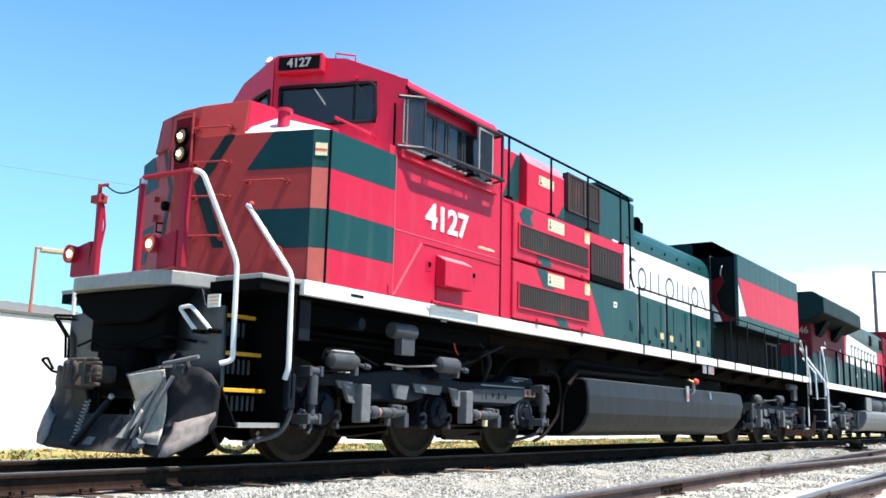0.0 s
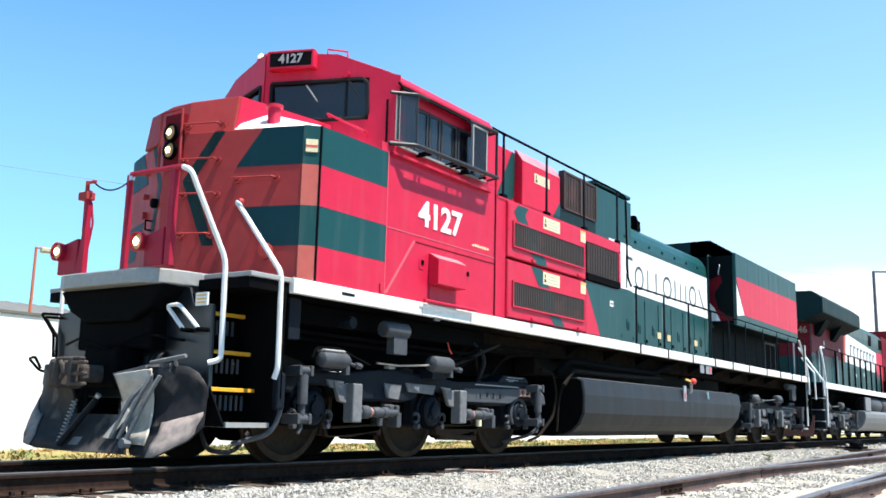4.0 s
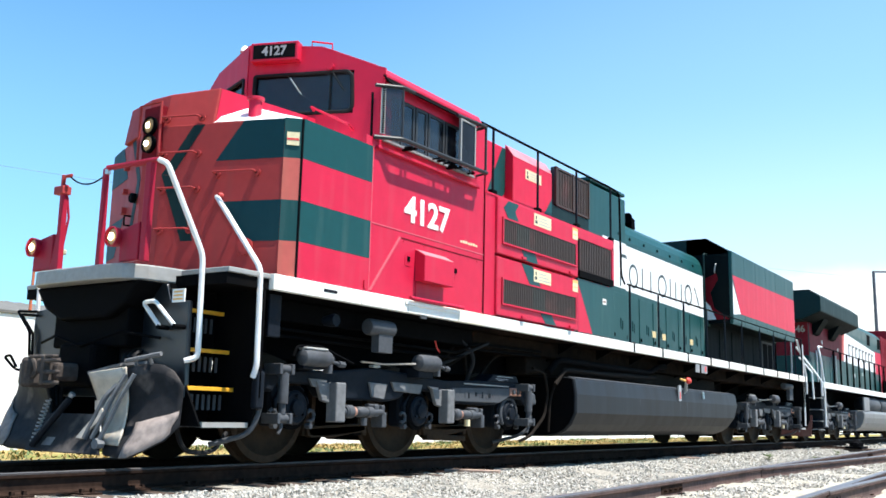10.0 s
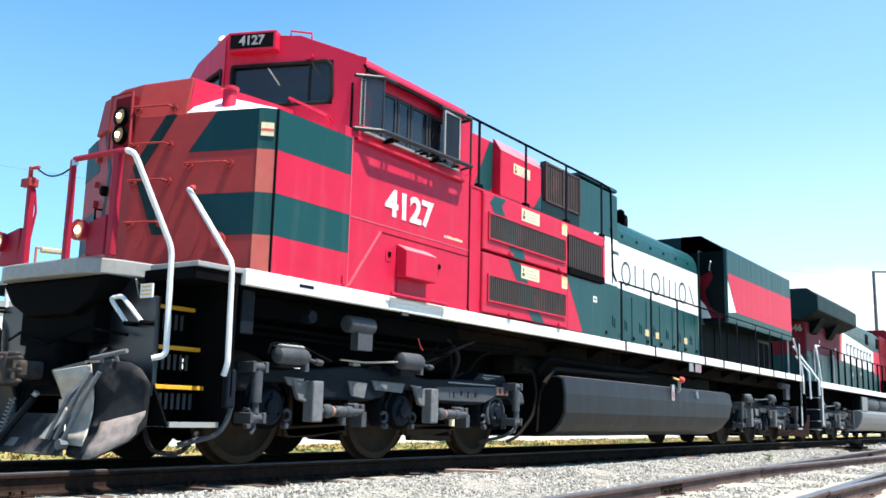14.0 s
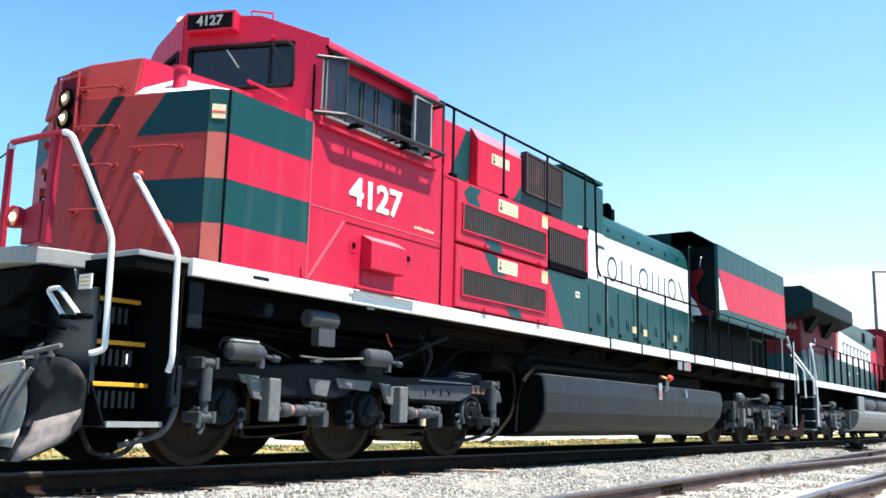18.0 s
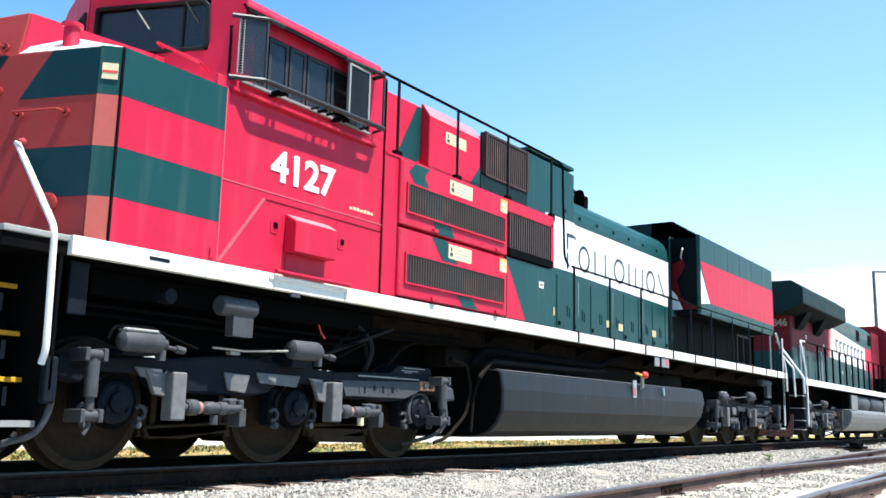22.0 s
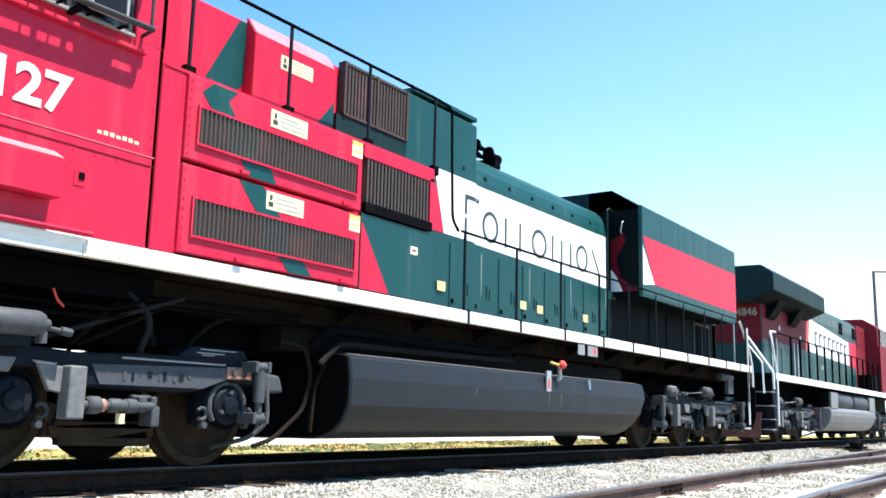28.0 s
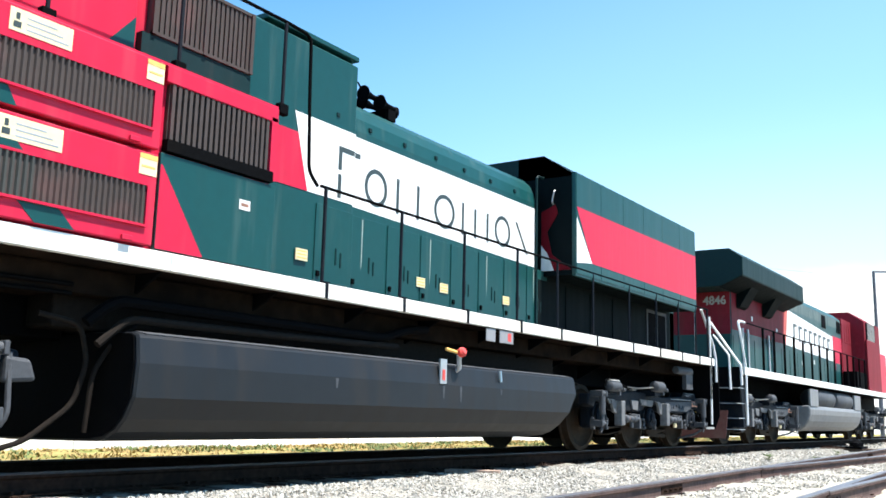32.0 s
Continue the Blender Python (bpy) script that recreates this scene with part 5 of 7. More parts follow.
def front_platform(loco, P):
    arc = [(5.52, 0.40), (5.53, 0.54), (5.57, 0.65), (5.64, 0.73), (5.75, 0.785), (5.90, 0.82), (6.2, 0.86)]
    plan = [(x, -y) for x, y in arc] + arc[::-1]
    P("platform", Shape().plate([(x, y, 1.63) for x, y in plan], (0, 0, 0.14)), PALE, "worn pale grey front platform edge", bevel=0.015)
    P("platform_shelf", Shape().plate([(5.66, y, z) for y, z in ((-0.78, 1.63), (-0.60, 1.42), (-0.34, 1.30), (0.34, 1.30), (0.60, 1.42), (0.78, 1.63))], (0.6, 0, 0)), BLACK, bevel=0.03)
    P("end_plate", Shape().plate([(5.92, y, z) for y, z in ((-0.84, 1.62), (-0.90, 1.47), (-1.15, 1.45), (-1.17, 0.60), (1.17, 0.60), (1.15, 1.45), (0.90, 1.47), (0.84, 1.62))], (0.05, 0, 0)), PILOT_BLACK, bevel=0.01)
    P("coupler_pocket", Shape().box(5.62, 5.92, -0.26, 0.26, 0.68, 1.08), BLACK, bevel=0.04)
    knuckle = P("coupler", Shape().box(5.40, 5.65, -0.08, 0.10, 0.73, 0.89).plate([(5.22, 0.175, 0.665), (5.17, 0.10, 0.665), (5.21, 0.02, 0.665), (5.30, -0.01, 0.665), (5.46, -0.02, 0.665), (5.46, 0.175, 0.665)], (0, 0, 0.265)), COUPLER_BROWN, "dusty brown knuckle coupler", bevel=0.035)
    P("knuckle", Shape().box(5.19, 5.27, -0.20, -0.145, 0.68, 0.94).box(5.19, 5.27, -0.145, -0.10, 0.78, 0.90).box(5.20, 5.26, -0.31, 0.06, 0.915, 0.945), COUPLER_BROWN, parent=knuckle, bevel=0.012)
    P("knuckle_hook", Shape().pipe([(5.20, -0.03, 0.90), (5.19, -0.09, 0.86), (5.19, -0.10, 0.79), (5.19, -0.06, 0.75)], 0.022, 7, bend=0.03), COUPLER_BROWN, parent=knuckle, smooth=True)
    for z in (0.685, 0.775, 0.875):
        P("knuckle_finger", Shape().box(5.195, 5.245, -0.375, -0.19, z, z + 0.036), COUPLER_BROWN, parent=knuckle, bevel=0.014)
    P("uncoupling_lever", Shape().pipe([(5.86, -0.88, 1.12), (5.72, -0.5, 1.18), (5.6, -0.1, 1.05), (5.6, 0.3, 1.15), (5.86, 0.9, 1.12)], 0.014, 6), BLACK)
    for s in (-1, 1):
        for k in range(3):
            y = s * (0.42 + 0.07 * k)
            P("air_hose", Shape().pipe([(5.92, y, 1.02), (5.84, y, 0.98), (5.81, y + s * 0.02, 0.62), (5.79, y - s * 0.05, 0.36)], 0.022, 7, bend=0.12), RUBBER)
        # pilot plough: a curved wing each side and a low plate between
        near = s < 0
        low = [(0.0, (5.50, 0.70, 0.11)), (0.55, (5.49, 0.90, 0.09)), (0.70, (5.52, 1.00, 0.095)), (0.80, (5.62, 1.09, 0.16)), (0.90, (5.74, 1.18, 0.24)), (1.0, (5.84, 1.24, 0.36))]
        high = [(0.0, (5.52, 0.37, 0.79)), (0.55, (5.62, 0.80, 0.85)), (0.70, (5.69, 1.00, 0.885)), (0.80, (5.74, 1.10, 0.875)), (0.90, (5.79, 1.18, 0.82)), (1.0, (5.83, 1.26, 0.70))]
        if not near:
            low = [(0.0, (5.50, 0.32, 0.11)), (0.55, (5.50, 0.74, 0.12)), (0.70, (5.52, 0.90, 0.15)), (0.80, (5.58, 1.00, 0.24)), (0.90, (5.69, 1.08, 0.42)), (1.0, (5.86, 1.12, 0.64))]
            high = [(q, (x, y * 0.93, z + 0.03)) for q, (x, y, z) in high]

        def along(line, q):
            for (q0, p0), (q1, p1) in zip(line, line[1:]):
                if q <= q1:
                    return Vector(p0).lerp(Vector(p1), (q - q0) / (q1 - q0))
        rows = []
        for i in range(9):
            t = i / 8
            row = []
            for k in range(21):
                q = k / 20
                p = along(low, q).lerp(along(high, q), t)
                row.append((p.x + 0.15 * math.sin(math.pi * t) * (1 - q ** 3), s * (p.y - (0.13 * math.sin(math.pi * t) * (1 - q) if near else 0.0)), p.z))
            rows.append(row)
        pl = P("plough", Shape().sheet(rows), PLOW_STEEL, "curved worn steel pilot plough", solid=0.025, smooth=True)
        P("plough_worn_edge", Shape().sheet([[(p[0] - 0.022, p[1], p[2]) for p in row[12 + i // 2:20]] + [(row[20][0] - 0.022, row[20][1], row[20][2])] * (i // 2) for i, row in enumerate(rows[:4])]), PLOW_WORN, "worn rusty lower plough edge", parent=pl, solid=0.008, smooth=True)
        if s > 0:
            continue
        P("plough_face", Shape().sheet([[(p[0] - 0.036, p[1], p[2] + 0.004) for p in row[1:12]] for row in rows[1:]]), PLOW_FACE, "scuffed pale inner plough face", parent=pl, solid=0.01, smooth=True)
        P("plough_ledge", Shape().pipe([(5.62, s * 0.74, 0.905), (5.66, s * 1.15, 0.965)], 0.020, 6), LIT_DUST, parent=pl)
        P("plough_ledge", Shape().pipe([(5.66, s * 0.84, 0.86), (5.63, s * 0.86, 0.93)], 0.016, 6), LIT_DUST, parent=pl)
        P("plough_ledge", Shape().pipe([(5.70, s * 1.00, 0.87), (5.65, s * 1.01, 0.95)], 0.016, 6), LIT_DUST, parent=pl)
        P("plough_end", Shape().plate([(5.56, s * 0.30, 0.79), (5.90, s * 0.34, 0.86), (5.90, s * 0.72, 0.90), (5.58, s * 0.72, 0.86)], (0, 0, 0.025)), LIT_DUST, parent=pl)
        for y, top, r in ((0.93, 0.79, 0.022), (0.82, 0.79, 0.022), (0.72, 0.70, 0.026)):
            P("plough_strut", Shape().pipe([(5.46, s * (y - 0.24), 0.24), (5.52, s * (y - 0.08), 0.60), (5.575, s * y, top)], r, 6, bend=0.05), LIT_DUST, parent=pl)
        P("strut_clamp", Shape().rod((5.42, s * 0.68, 0.20), (5.49, s * 0.68, 0.20), 0.045, 8), LIT_DUST, parent=pl)
    P("plough_patch", Shape().plate([(5.455, 0.12, 0.16), (5.455, -0.02, 0.16), (5.520, -0.10, 0.33), (5.520, 0.0, 0.33)], (-0.010, 0, 0.004)), LIT_DUST, "pale bare steel patch")
    # Thin plate added to paint a sunlit sliver of the low plate.
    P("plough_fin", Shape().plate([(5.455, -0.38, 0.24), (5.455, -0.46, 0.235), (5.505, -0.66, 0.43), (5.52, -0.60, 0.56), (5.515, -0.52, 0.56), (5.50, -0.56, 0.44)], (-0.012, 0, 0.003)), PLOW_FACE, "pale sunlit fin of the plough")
    P("plough_centre", Shape().sheet([[(5.44 + 0.12 * t, y, 0.11 + 0.33 * t) for y in (-0.72 + 0.2 * t, -0.3, 0.1, 0.34)] for t in (0, 0.5, 1)]), PLOW_STEEL, "low steel plate between the plough wings", solid=0.025)
    P("plough_rod", Shape().pipe([(5.42, 0.22, 0.16), (5.49, -0.18, 0.57)], 0.030, 10).rod((5.488, -0.17, 0.56), (5.495, -0.20, 0.60), 0.022, 8), TRUCK_GREY, smooth=True)
    P("rod_tip", Shape().rod((5.490, -0.19, 0.592), (5.496, -0.21, 0.618), 0.026, 8), GALV)
    a, b = Vector((5.44, 0.24, 0.18)), Vector((5.50, 0.14, 0.57))
    q = (b - a).to_track_quat("Z", "Y").to_matrix()
    P("plough_spring", Shape().pipe([a.lerp(b, i / 84) + q @ Vector((0.022 * math.cos(i * 0.9), 0.022 * math.sin(i * 0.9), 0)) for i in range(85)], 0.007, 5), PALE, "pale coil spring beside the plough rod", smooth=True)
    # hand rails, posts and ditch lights on the platform
    P("gate_post", Shape().plate([(5.60, -0.20, 1.77), (5.60, -0.27, 1.77), (5.60, -0.245, 2.70), (5.60, -0.20, 2.70)], (0.05, 0, 0)), POST_RED, "red platform gate post", bevel=0.01)
    P("corner_post", Shape().box(5.60, 5.66, -0.90, -0.82, 1.77, 2.68), POST_RED, "red corner post on the platform", bevel=0.01)
    P("gate_post", Shape().plate([(5.60, 0.37, 1.77), (5.60, 0.50, 1.77), (5.60, 0.435, 2.16), (5.60, 0.445, 2.62), (5.60, 0.385, 2.62)], (0.06, 0, 0)), POST_RED, "red platform gate post", bevel=0.01)
    P("post_cap", Shape().box(5.57, 5.67, 0.36, 0.50, 2.52, 2.60).rod((5.62, 0.43, 2.60), (5.62, 0.43, 2.72), 0.022, 8).rod((5.62, 0.40, 2.70), (5.62, 0.30, 2.70), 0.018, 8), NOSE_RED, bevel=0.008)
    P("post_stay", Shape().pipe([(5.66, 0.40, 2.50), (5.68, 0.38, 2.30), (5.66, 0.40, 2.05)], 0.012, 6), POST_RED)
    for y, s, y0, y1 in ((-0.48, -1, -0.80, -0.54), (0.745, 1, 0.48, 0.78)):
        bracket = P("ditch_light", Shape().plate([(5.60, y0, 1.79), (5.60, y1, 1.79), (5.60, y1, 2.08), (5.60, y0, 2.14)], (0.05, 0, 0)), POST_RED, "red ditch light bracket with a lit lamp", bevel=0.012)
        P("ditch_light_shell", Shape().turned((5.68, y, 2.02), (-1, 0, 0), [(-0.04, 0.04), (0.0, 0.075), (0.09, 0.092), (0.135, 0.094), (0.138, 0.084), (0.10, 0.080)], 22), POST_RED, parent=bracket, smooth=True)
        P("ditch_light_lens", Shape().turned((5.575, y, 2.02), (-1, 0, 0), [(0, 0.080), (0.012, 0.072), (0.02, 0.03)], 20), LENS_GLOW, parent=bracket, smooth=True)
        P("ditch_light_bulb", Shape().turned((5.549, y, 2.02), (-1, 0, 0), [(0, 0.036), (0.012, 0.022)], 14), LAMP, parent=bracket, smooth=True)
    P("front_handrail", Shape().pipe([(5.62, -0.25, 2.70), (5.62, -0.86, 2.69), (5.62, -0.98, 2.68)], 0.027, 8), POST_RED)
    P("step_handrail", Shape().pipe([(5.62, -0.98, 2.68), (5.62, -1.09, 2.64), (5.98, -1.22, 1.86), (6.0, -1.22, 0.95), (5.92, -1.14, 0.92)], 0.026, 10, bend=0.08), HAND_WHITE, "white painted step handrail")
    P("far_handrail", Shape().pipe([(5.98, 1.22, 1.72), (5.98, 1.20, 0.98)], 0.022, 8), HAND_WHITE, "white painted step handrail")
    P("far_uncoupling_handle", Shape().pipe([(5.90, 1.10, 1.44), (5.88, 1.40, 1.46), (5.88, 1.16, 1.24), (5.88, 1.13, 1.0)], 0.014, 7, bend=0.03), BLACK)
    P("far_uncoupling_handle", Shape().pipe([(5.90, 1.06, 1.40), (5.88, 1.33, 1.42), (5.88, 1.10, 1.22), (5.88, 1.08, 1.0)], 0.014, 7, bend=0.03), BLACK)
    P("cut_lever", Shape().pipe([(5.85, 1.08, 0.84), (5.80, 1.22, 0.86), (5.76, 1.36, 0.98), (5.76, 1.26, 1.00), (5.80, 1.20, 0.88)], 0.014, 6, bend=0.03), BLACK)
    links = []
    for k in range(13):
        a = k / 12
        links.append((5.62, -0.26 + 0.60 * a, 2.66 + 0.04 * a - 0.40 * a * (1 - a)))
    P("chain", Shape().pipe(links, 0.008, 5), BLACK, "sagging safety chain")
    P("chain_hook", Shape().box(5.60, 5.64, -0.275, -0.235, 2.64, 2.69), BRIGHT_STEEL)
    for s in (-1,):
        P("uncoupling_handle", Shape().pipe([(5.82, s * 0.90, 1.22), (5.80, s * 0.68, 1.44), (5.80, s * 0.84, 1.45), (5.82, s * 1.11, 1.215)], 0.020, 8, bend=0.05), HAND_WHITE, "white uncoupling handle")
        for y0 in (0.90, 1.11):
            P("handle_foot", Shape().rod((5.92, s * y0, 1.215), (5.80, s * y0, 1.215), 0.022, 8), BLACK)
        P("pilot_label", Shape().box(5.905, 5.92, s * 0.94, s * 1.10, 1.44, 1.56), WHITE)
        for q in range(3):
            P("pilot_label_line", Shape().box(5.902, 5.905, s * 0.96, s * 1.08, 1.46 + 0.033 * q, 1.475 + 0.033 * q), LABEL_ORANGE)
    P("pilot_lamp", Shape().rod((5.70, -0.40, 1.50), (5.68, -0.40, 1.50), 0.035, 12), NOSE_RED)


def side_steps(loco, P):
    for x0, x1, front in ((5.95, 6.48, True), (26.62, 27.12, False)):
        for s in (-1, 1):
            P("step_side", Shape().plate([(x0, s * 0.84, 1.58), (x0, s * 0.98, 1.50), (x0, s * 1.17, 0.70), (x0, s * 1.38, 0.36), (x0, s * 0.84, 0.36)], (-0.02, 0, 0)), BLACK)
            P("step_side", Shape().plate([(x1, s * 0.88, 1.62), (x1, s * 1.50, 1.62), (x1, s * 1.50, 0.62), (x1, s * 1.40, 0.36), (x1, s * 0.88, 0.36)], (0.03, 0, 0)), BLACK, bevel=0.005)
            P("step_back", Shape().box(x0, x1, s * 0.80, s * 0.86, 0.36, 1.62), BLACK)
            for z, yo in ((1.40, 0.97), (1.04, 1.07), (0.70, 1.15)):
                tread = P("step_tread", Shape().box(x0, x1, s * 0.84, s * yo, z - 0.03, z), BLACK, "black steel step with a yellow edge")
                P("step_edge", Shape().box(x0, x1, s * yo, s * (yo + 0.03), z - 0.03, z + 0.006), YELLOW, parent=tread, bevel=0.004)
                for i in range(7):
                    xx = x0 + 0.05 + i * (x1 - x0 - 0.1) / 6.5
                    P("riser_bar", Shape().box(xx, xx + 0.032, s * (yo - 0.075), s * (yo - 0.06), z - 0.20, z - 0.06), TRUCK_LIGHT, parent=tread, bevel=0.006)
            low = P("bottom_step", Shape().box(x0, x1, s * 1.36, s * 1.39, 0.355, 0.40), PALE, "pale worn bottom step with a grating")
            for i in range(8):
                xx = x0 + i * (x1 - x0 - 0.03) / 7
                P("grating_bar", Shape().box(xx, xx + 0.03, s * 0.94, s * 1.36, 0.36, 0.38), TRUCK_LIGHT, parent=low)
            for i in range(5):
                yy = 0.96 + i * 0.09
                P("grating_bar", Shape().box(x0, x1, s * yy, s * (yy + 0.03), 0.355, 0.375), TRUCK_LIGHT, parent=low)
    for s in (-1,):
        P("cab_handrail_foot", Shape().turned((6.53, s * 0.79, 2.555), (-0.95, s * 0.32, 0), [(0, 0.042), (0.02, 0.042), (0.04, 0.026), (0.08, 0.024)], 12), NOSE_RED)
        P("cab_handrail", Shape().pipe([(6.47, s * 0.80, 2.545), (6.41, s * 1.51, 1.78), (6.44, s * 1.50, 0.90), (6.44, s * 1.46, 0.80)], 0.026, 10, bend=0.08), HAND_WHITE, "white painted handrail beside the nose")
    for s in (-1, 1):
        P("handrail_foot", Shape().box(6.46, 6.56, s * 1.42, s * 1.50, 0.52, 0.86), TRUCK_GREY, bevel=0.02)
        P("sand_hose", Shape().pipe([(6.52, s * 1.44, 0.80), (6.56, s * 1.46, 0.52), (6.50, s * 1.40, 0.30), (6.25, s * 1.15, 0.20)], 0.024, 8, bend=0.15), TRUCK_LIGHT)
        P("walkway_edge", Shape().box(6.02, 6.54, s * 0.90, s * 1.52, 1.70, 1.748), PALE, bevel=0.008)
        P("brake_hose", Shape().pipe([(6.0, s * 1.0, 0.36), (6.05, s * 1.05, 0.14), (6.35, s * 1.1, 0.12), (6.55, s * 1.05, 0.30)], 0.022, 7, bend=0.12), RUBBER)


def underside(loco, P):
    prof = [(0.60, 1.12), (1.46, 1.095), (1.525, 1.075), (1.54, 1.05), (1.578, 0.85), (1.578, 0.585), (1.50, 0.42), (1.40, 0.32), (1.28, 0.265), (1.10, 0.24), (0.0, 0.22)]
    full = prof + [(-y, z) for y, z in prof[::-1]]
    tank = Shape()
    k = len(full)
    va = [(12.735 + 0.05 * max(0, (z - 0.25)), y * 0.985, 0.235 + (z - 0.22) * 0.975) for y, z in full]
    vb = [(12.75 + 0.05 * max(0, (z - 0.25)), y, z) for y, z in full]
    vc = [(19.85 + 0.55 * min(1, max(0, (z - 0.22) / 0.6)), y, z) for y, z in full]
    vd = [(20.00 + 0.55 * min(1, max(0, (z - 0.22) / 0.6)), y * 0.95, z) for y, z in full]
    tank.add(va + vb + vc + vd, [tuple(range(k))] + [(j * k + i, (j + 1) * k + i, (j + 1) * k + (i + 1) % k, j * k + (i + 1) % k) for j in range(3) for i in range(k)] + [tuple(range(3 * k, 4 * k))[::-1]])
    t = P("fuel_tank", tank, TANK_GREY, "long dark grey fuel tank with folded, sloping sides")
    # Black plate puts the shade of the unlit tank end into the colour.
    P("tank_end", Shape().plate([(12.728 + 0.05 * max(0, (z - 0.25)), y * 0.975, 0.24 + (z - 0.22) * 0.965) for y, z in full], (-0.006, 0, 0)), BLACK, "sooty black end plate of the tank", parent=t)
    for s in (-1, 1):
        # Pale dusty strip that also paints the sun's highlight on the edge.
        P("tank_ledge", Shape().plate([(12.86, s * 1.38, 1.103), (20.36, s * 1.38, 1.103), (20.36, s * 1.525, 1.075), (12.86, s * 1.525, 1.075)], (0, s * 0.004, 0.010)), TRUCK_LIGHT, "dusty pale top edge of the tank", parent=t)
        for x, h in ((15.1, 0.16), (16.97, 0.24), (17.33, 0.30), (18.26, 0.12)):
            P("tank_streak", Shape().plate([(x, s * 1.5782, 0.84), (x + 0.05, s * 1.5782, 0.84), (x + 0.035, s * 1.5782, 0.84 - h * 0.6), (x + 0.015, s * 1.5782, 0.84 - h * 0.6)], (0, s * 0.001, 0)), TRUCK_LIGHT, parent=t)
        P("tank_gauge", Shape().box(16.90, 17.03, s * 1.57, s * 1.59, 0.86, 1.14), GALV, parent=t)
        P("tank_gauge_mark", Shape().box(16.94, 16.99, s * 1.59, s * 1.595, 0.90, 1.02), LABEL_RED, parent=t)
        P("filler_pipe", Shape().pipe([(17.30, s * 1.50, 1.0), (17.30, s * 1.58, 1.05), (17.26, s * 1.60, 1.20)], 0.03, 8), GALV, parent=t)
        P("filler_cap", Shape().turned((17.24, s * 1.62, 1.22), (0, s, 0.5), [(0, 0.05), (0.05, 0.06), (0.08, 0.04)], 14), LABEL_RED, "red fuel filler cap", parent=t, smooth=True)
        P("filler_lever", Shape().rod((17.02, s * 1.58, 1.26), (17.18, s * 1.62, 1.23), 0.02, 6), LABEL_ORANGE, parent=t)
        P("tank_pipe", Shape().pipe([(18.25, s * 1.575, 1.07), (18.25, s * 1.59, 0.93)], 0.02, 6), BRIGHT_STEEL, parent=t)
        P("air_reservoir_pipe", Shape().pipe([(12.5, s * 1.25, 1.15), (12.7, s * 1.3, 1.34), (16.2, s * 1.3, 1.32), (16.6, s * 1.3, 1.45), (17.0, s * 1.3, 1.48)], 0.05, 8, bend=0.2), BLACK)
        P("drain_hose", Shape().pipe([(12.12, s * 1.20, 1.19), (12.49, s * 1.20, 1.14), (12.57, s * 1.21, 0.85), (12.48, s * 1.20, 0.52), (12.12, s * 1.16, 0.24), (11.9, s * 1.12, 0.18)], 0.022, 8, bend=0.10), CABLE, "dusty hanging hose")
        P("drain_hose", Shape().pipe([(13.11, s * 1.22, 1.24), (12.79, s * 1.22, 1.03), (12.62, s * 1.22, 0.77), (12.60, s * 1.20, 0.31)], 0.020, 8, bend=0.10), CABLE)
        P("feed_pipe", Shape().pipe([(12.55, s * 1.34, 0.98), (12.80, s * 1.36, 1.20), (14.6, s * 1.36, 1.21), (16.4, s * 1.34, 1.24)], 0.034, 8, bend=0.10), CABLE)
        P("cable_loom", Shape().pipe([(10.3, s * 1.1, 1.5), (10.6, s * 1.2, 1.25), (10.55, s * 1.1, 0.95)], 0.03, 7, bend=0.2), RUBBER)
        P("cable_loom", Shape().pipe([(9.6, s * 1.0, 0.98), (10.1, s * 1.15, 1.18), (10.9, s * 1.2, 1.45)], 0.022, 7, bend=0.2), RUBBER)
        for pts, r in (([(10.05, 0.88, 1.00), (10.30, 1.00, 1.30), (10.60, 1.06, 1.60)], 0.020), ([(10.15, 0.83, 1.00), (10.55, 0.98, 1.22), (11.25, 1.06, 1.60)], 0.018),
                       ([(10.75, 0.93, 1.58), (10.70, 0.96, 1.30), (10.85, 0.90, 1.05)], 0.030), ([(11.2, 0.88, 1.02), (11.45, 0.94, 1.30), (11.85, 1.02, 1.42)], 0.022)):
            P("cable", Shape().pipe([(x, s * y0, z) for x, y0, z in pts], r, 7, bend=0.15), CABLE)
        P("red_cable", Shape().pipe([(9.62, s * 1.24, 1.38), (9.66, s * 1.24, 1.30), (9.72, s * 1.24, 1.25)], 0.010, 6, bend=0.03), LABEL_RED)
        for z, y0 in ((1.30, 1.18), (1.23, 1.17)):
            P("air_line", Shape().pipe([(6.9, s * y0, z), (10.2, s * y0, z - 0.02), (10.6, s * y0, z + 0.12), (12.4, s * y0, z + 0.14)], 0.018, 6, bend=0.1), BLACK)
        P("brake_valve", Shape().turned((8.12, s * 1.40, 1.41), (1, 0, 0), [(0, 0.075), (0.02, 0.09), (0.40, 0.09), (0.42, 0.075)], 16).box(8.25, 8.49, s * 1.36, s * 1.46, 1.15, 1.34), TRUCK_LIGHT, "pale grey cylinder under the sill", smooth=True)
        P("rear_brake_valve", Shape().turned((25.05, s * 1.36, 1.44), (1, 0, 0), [(0, 0.06), (0.02, 0.075), (0.75, 0.075), (0.78, 0.06)], 14).box(25.5, 25.85, s * 1.32, s * 1.40, 1.10, 1.38), TRUCK_LIGHT, "pale grey cylinder under the sill", smooth=True)
        P("sand_valve", Shape().turned((7.55, s * 1.30, 1.42), (0, s, 0), [(0, 0.05), (0.12, 0.07), (0.16, 0.06)], 12), TRUCK_GREY, smooth=True)
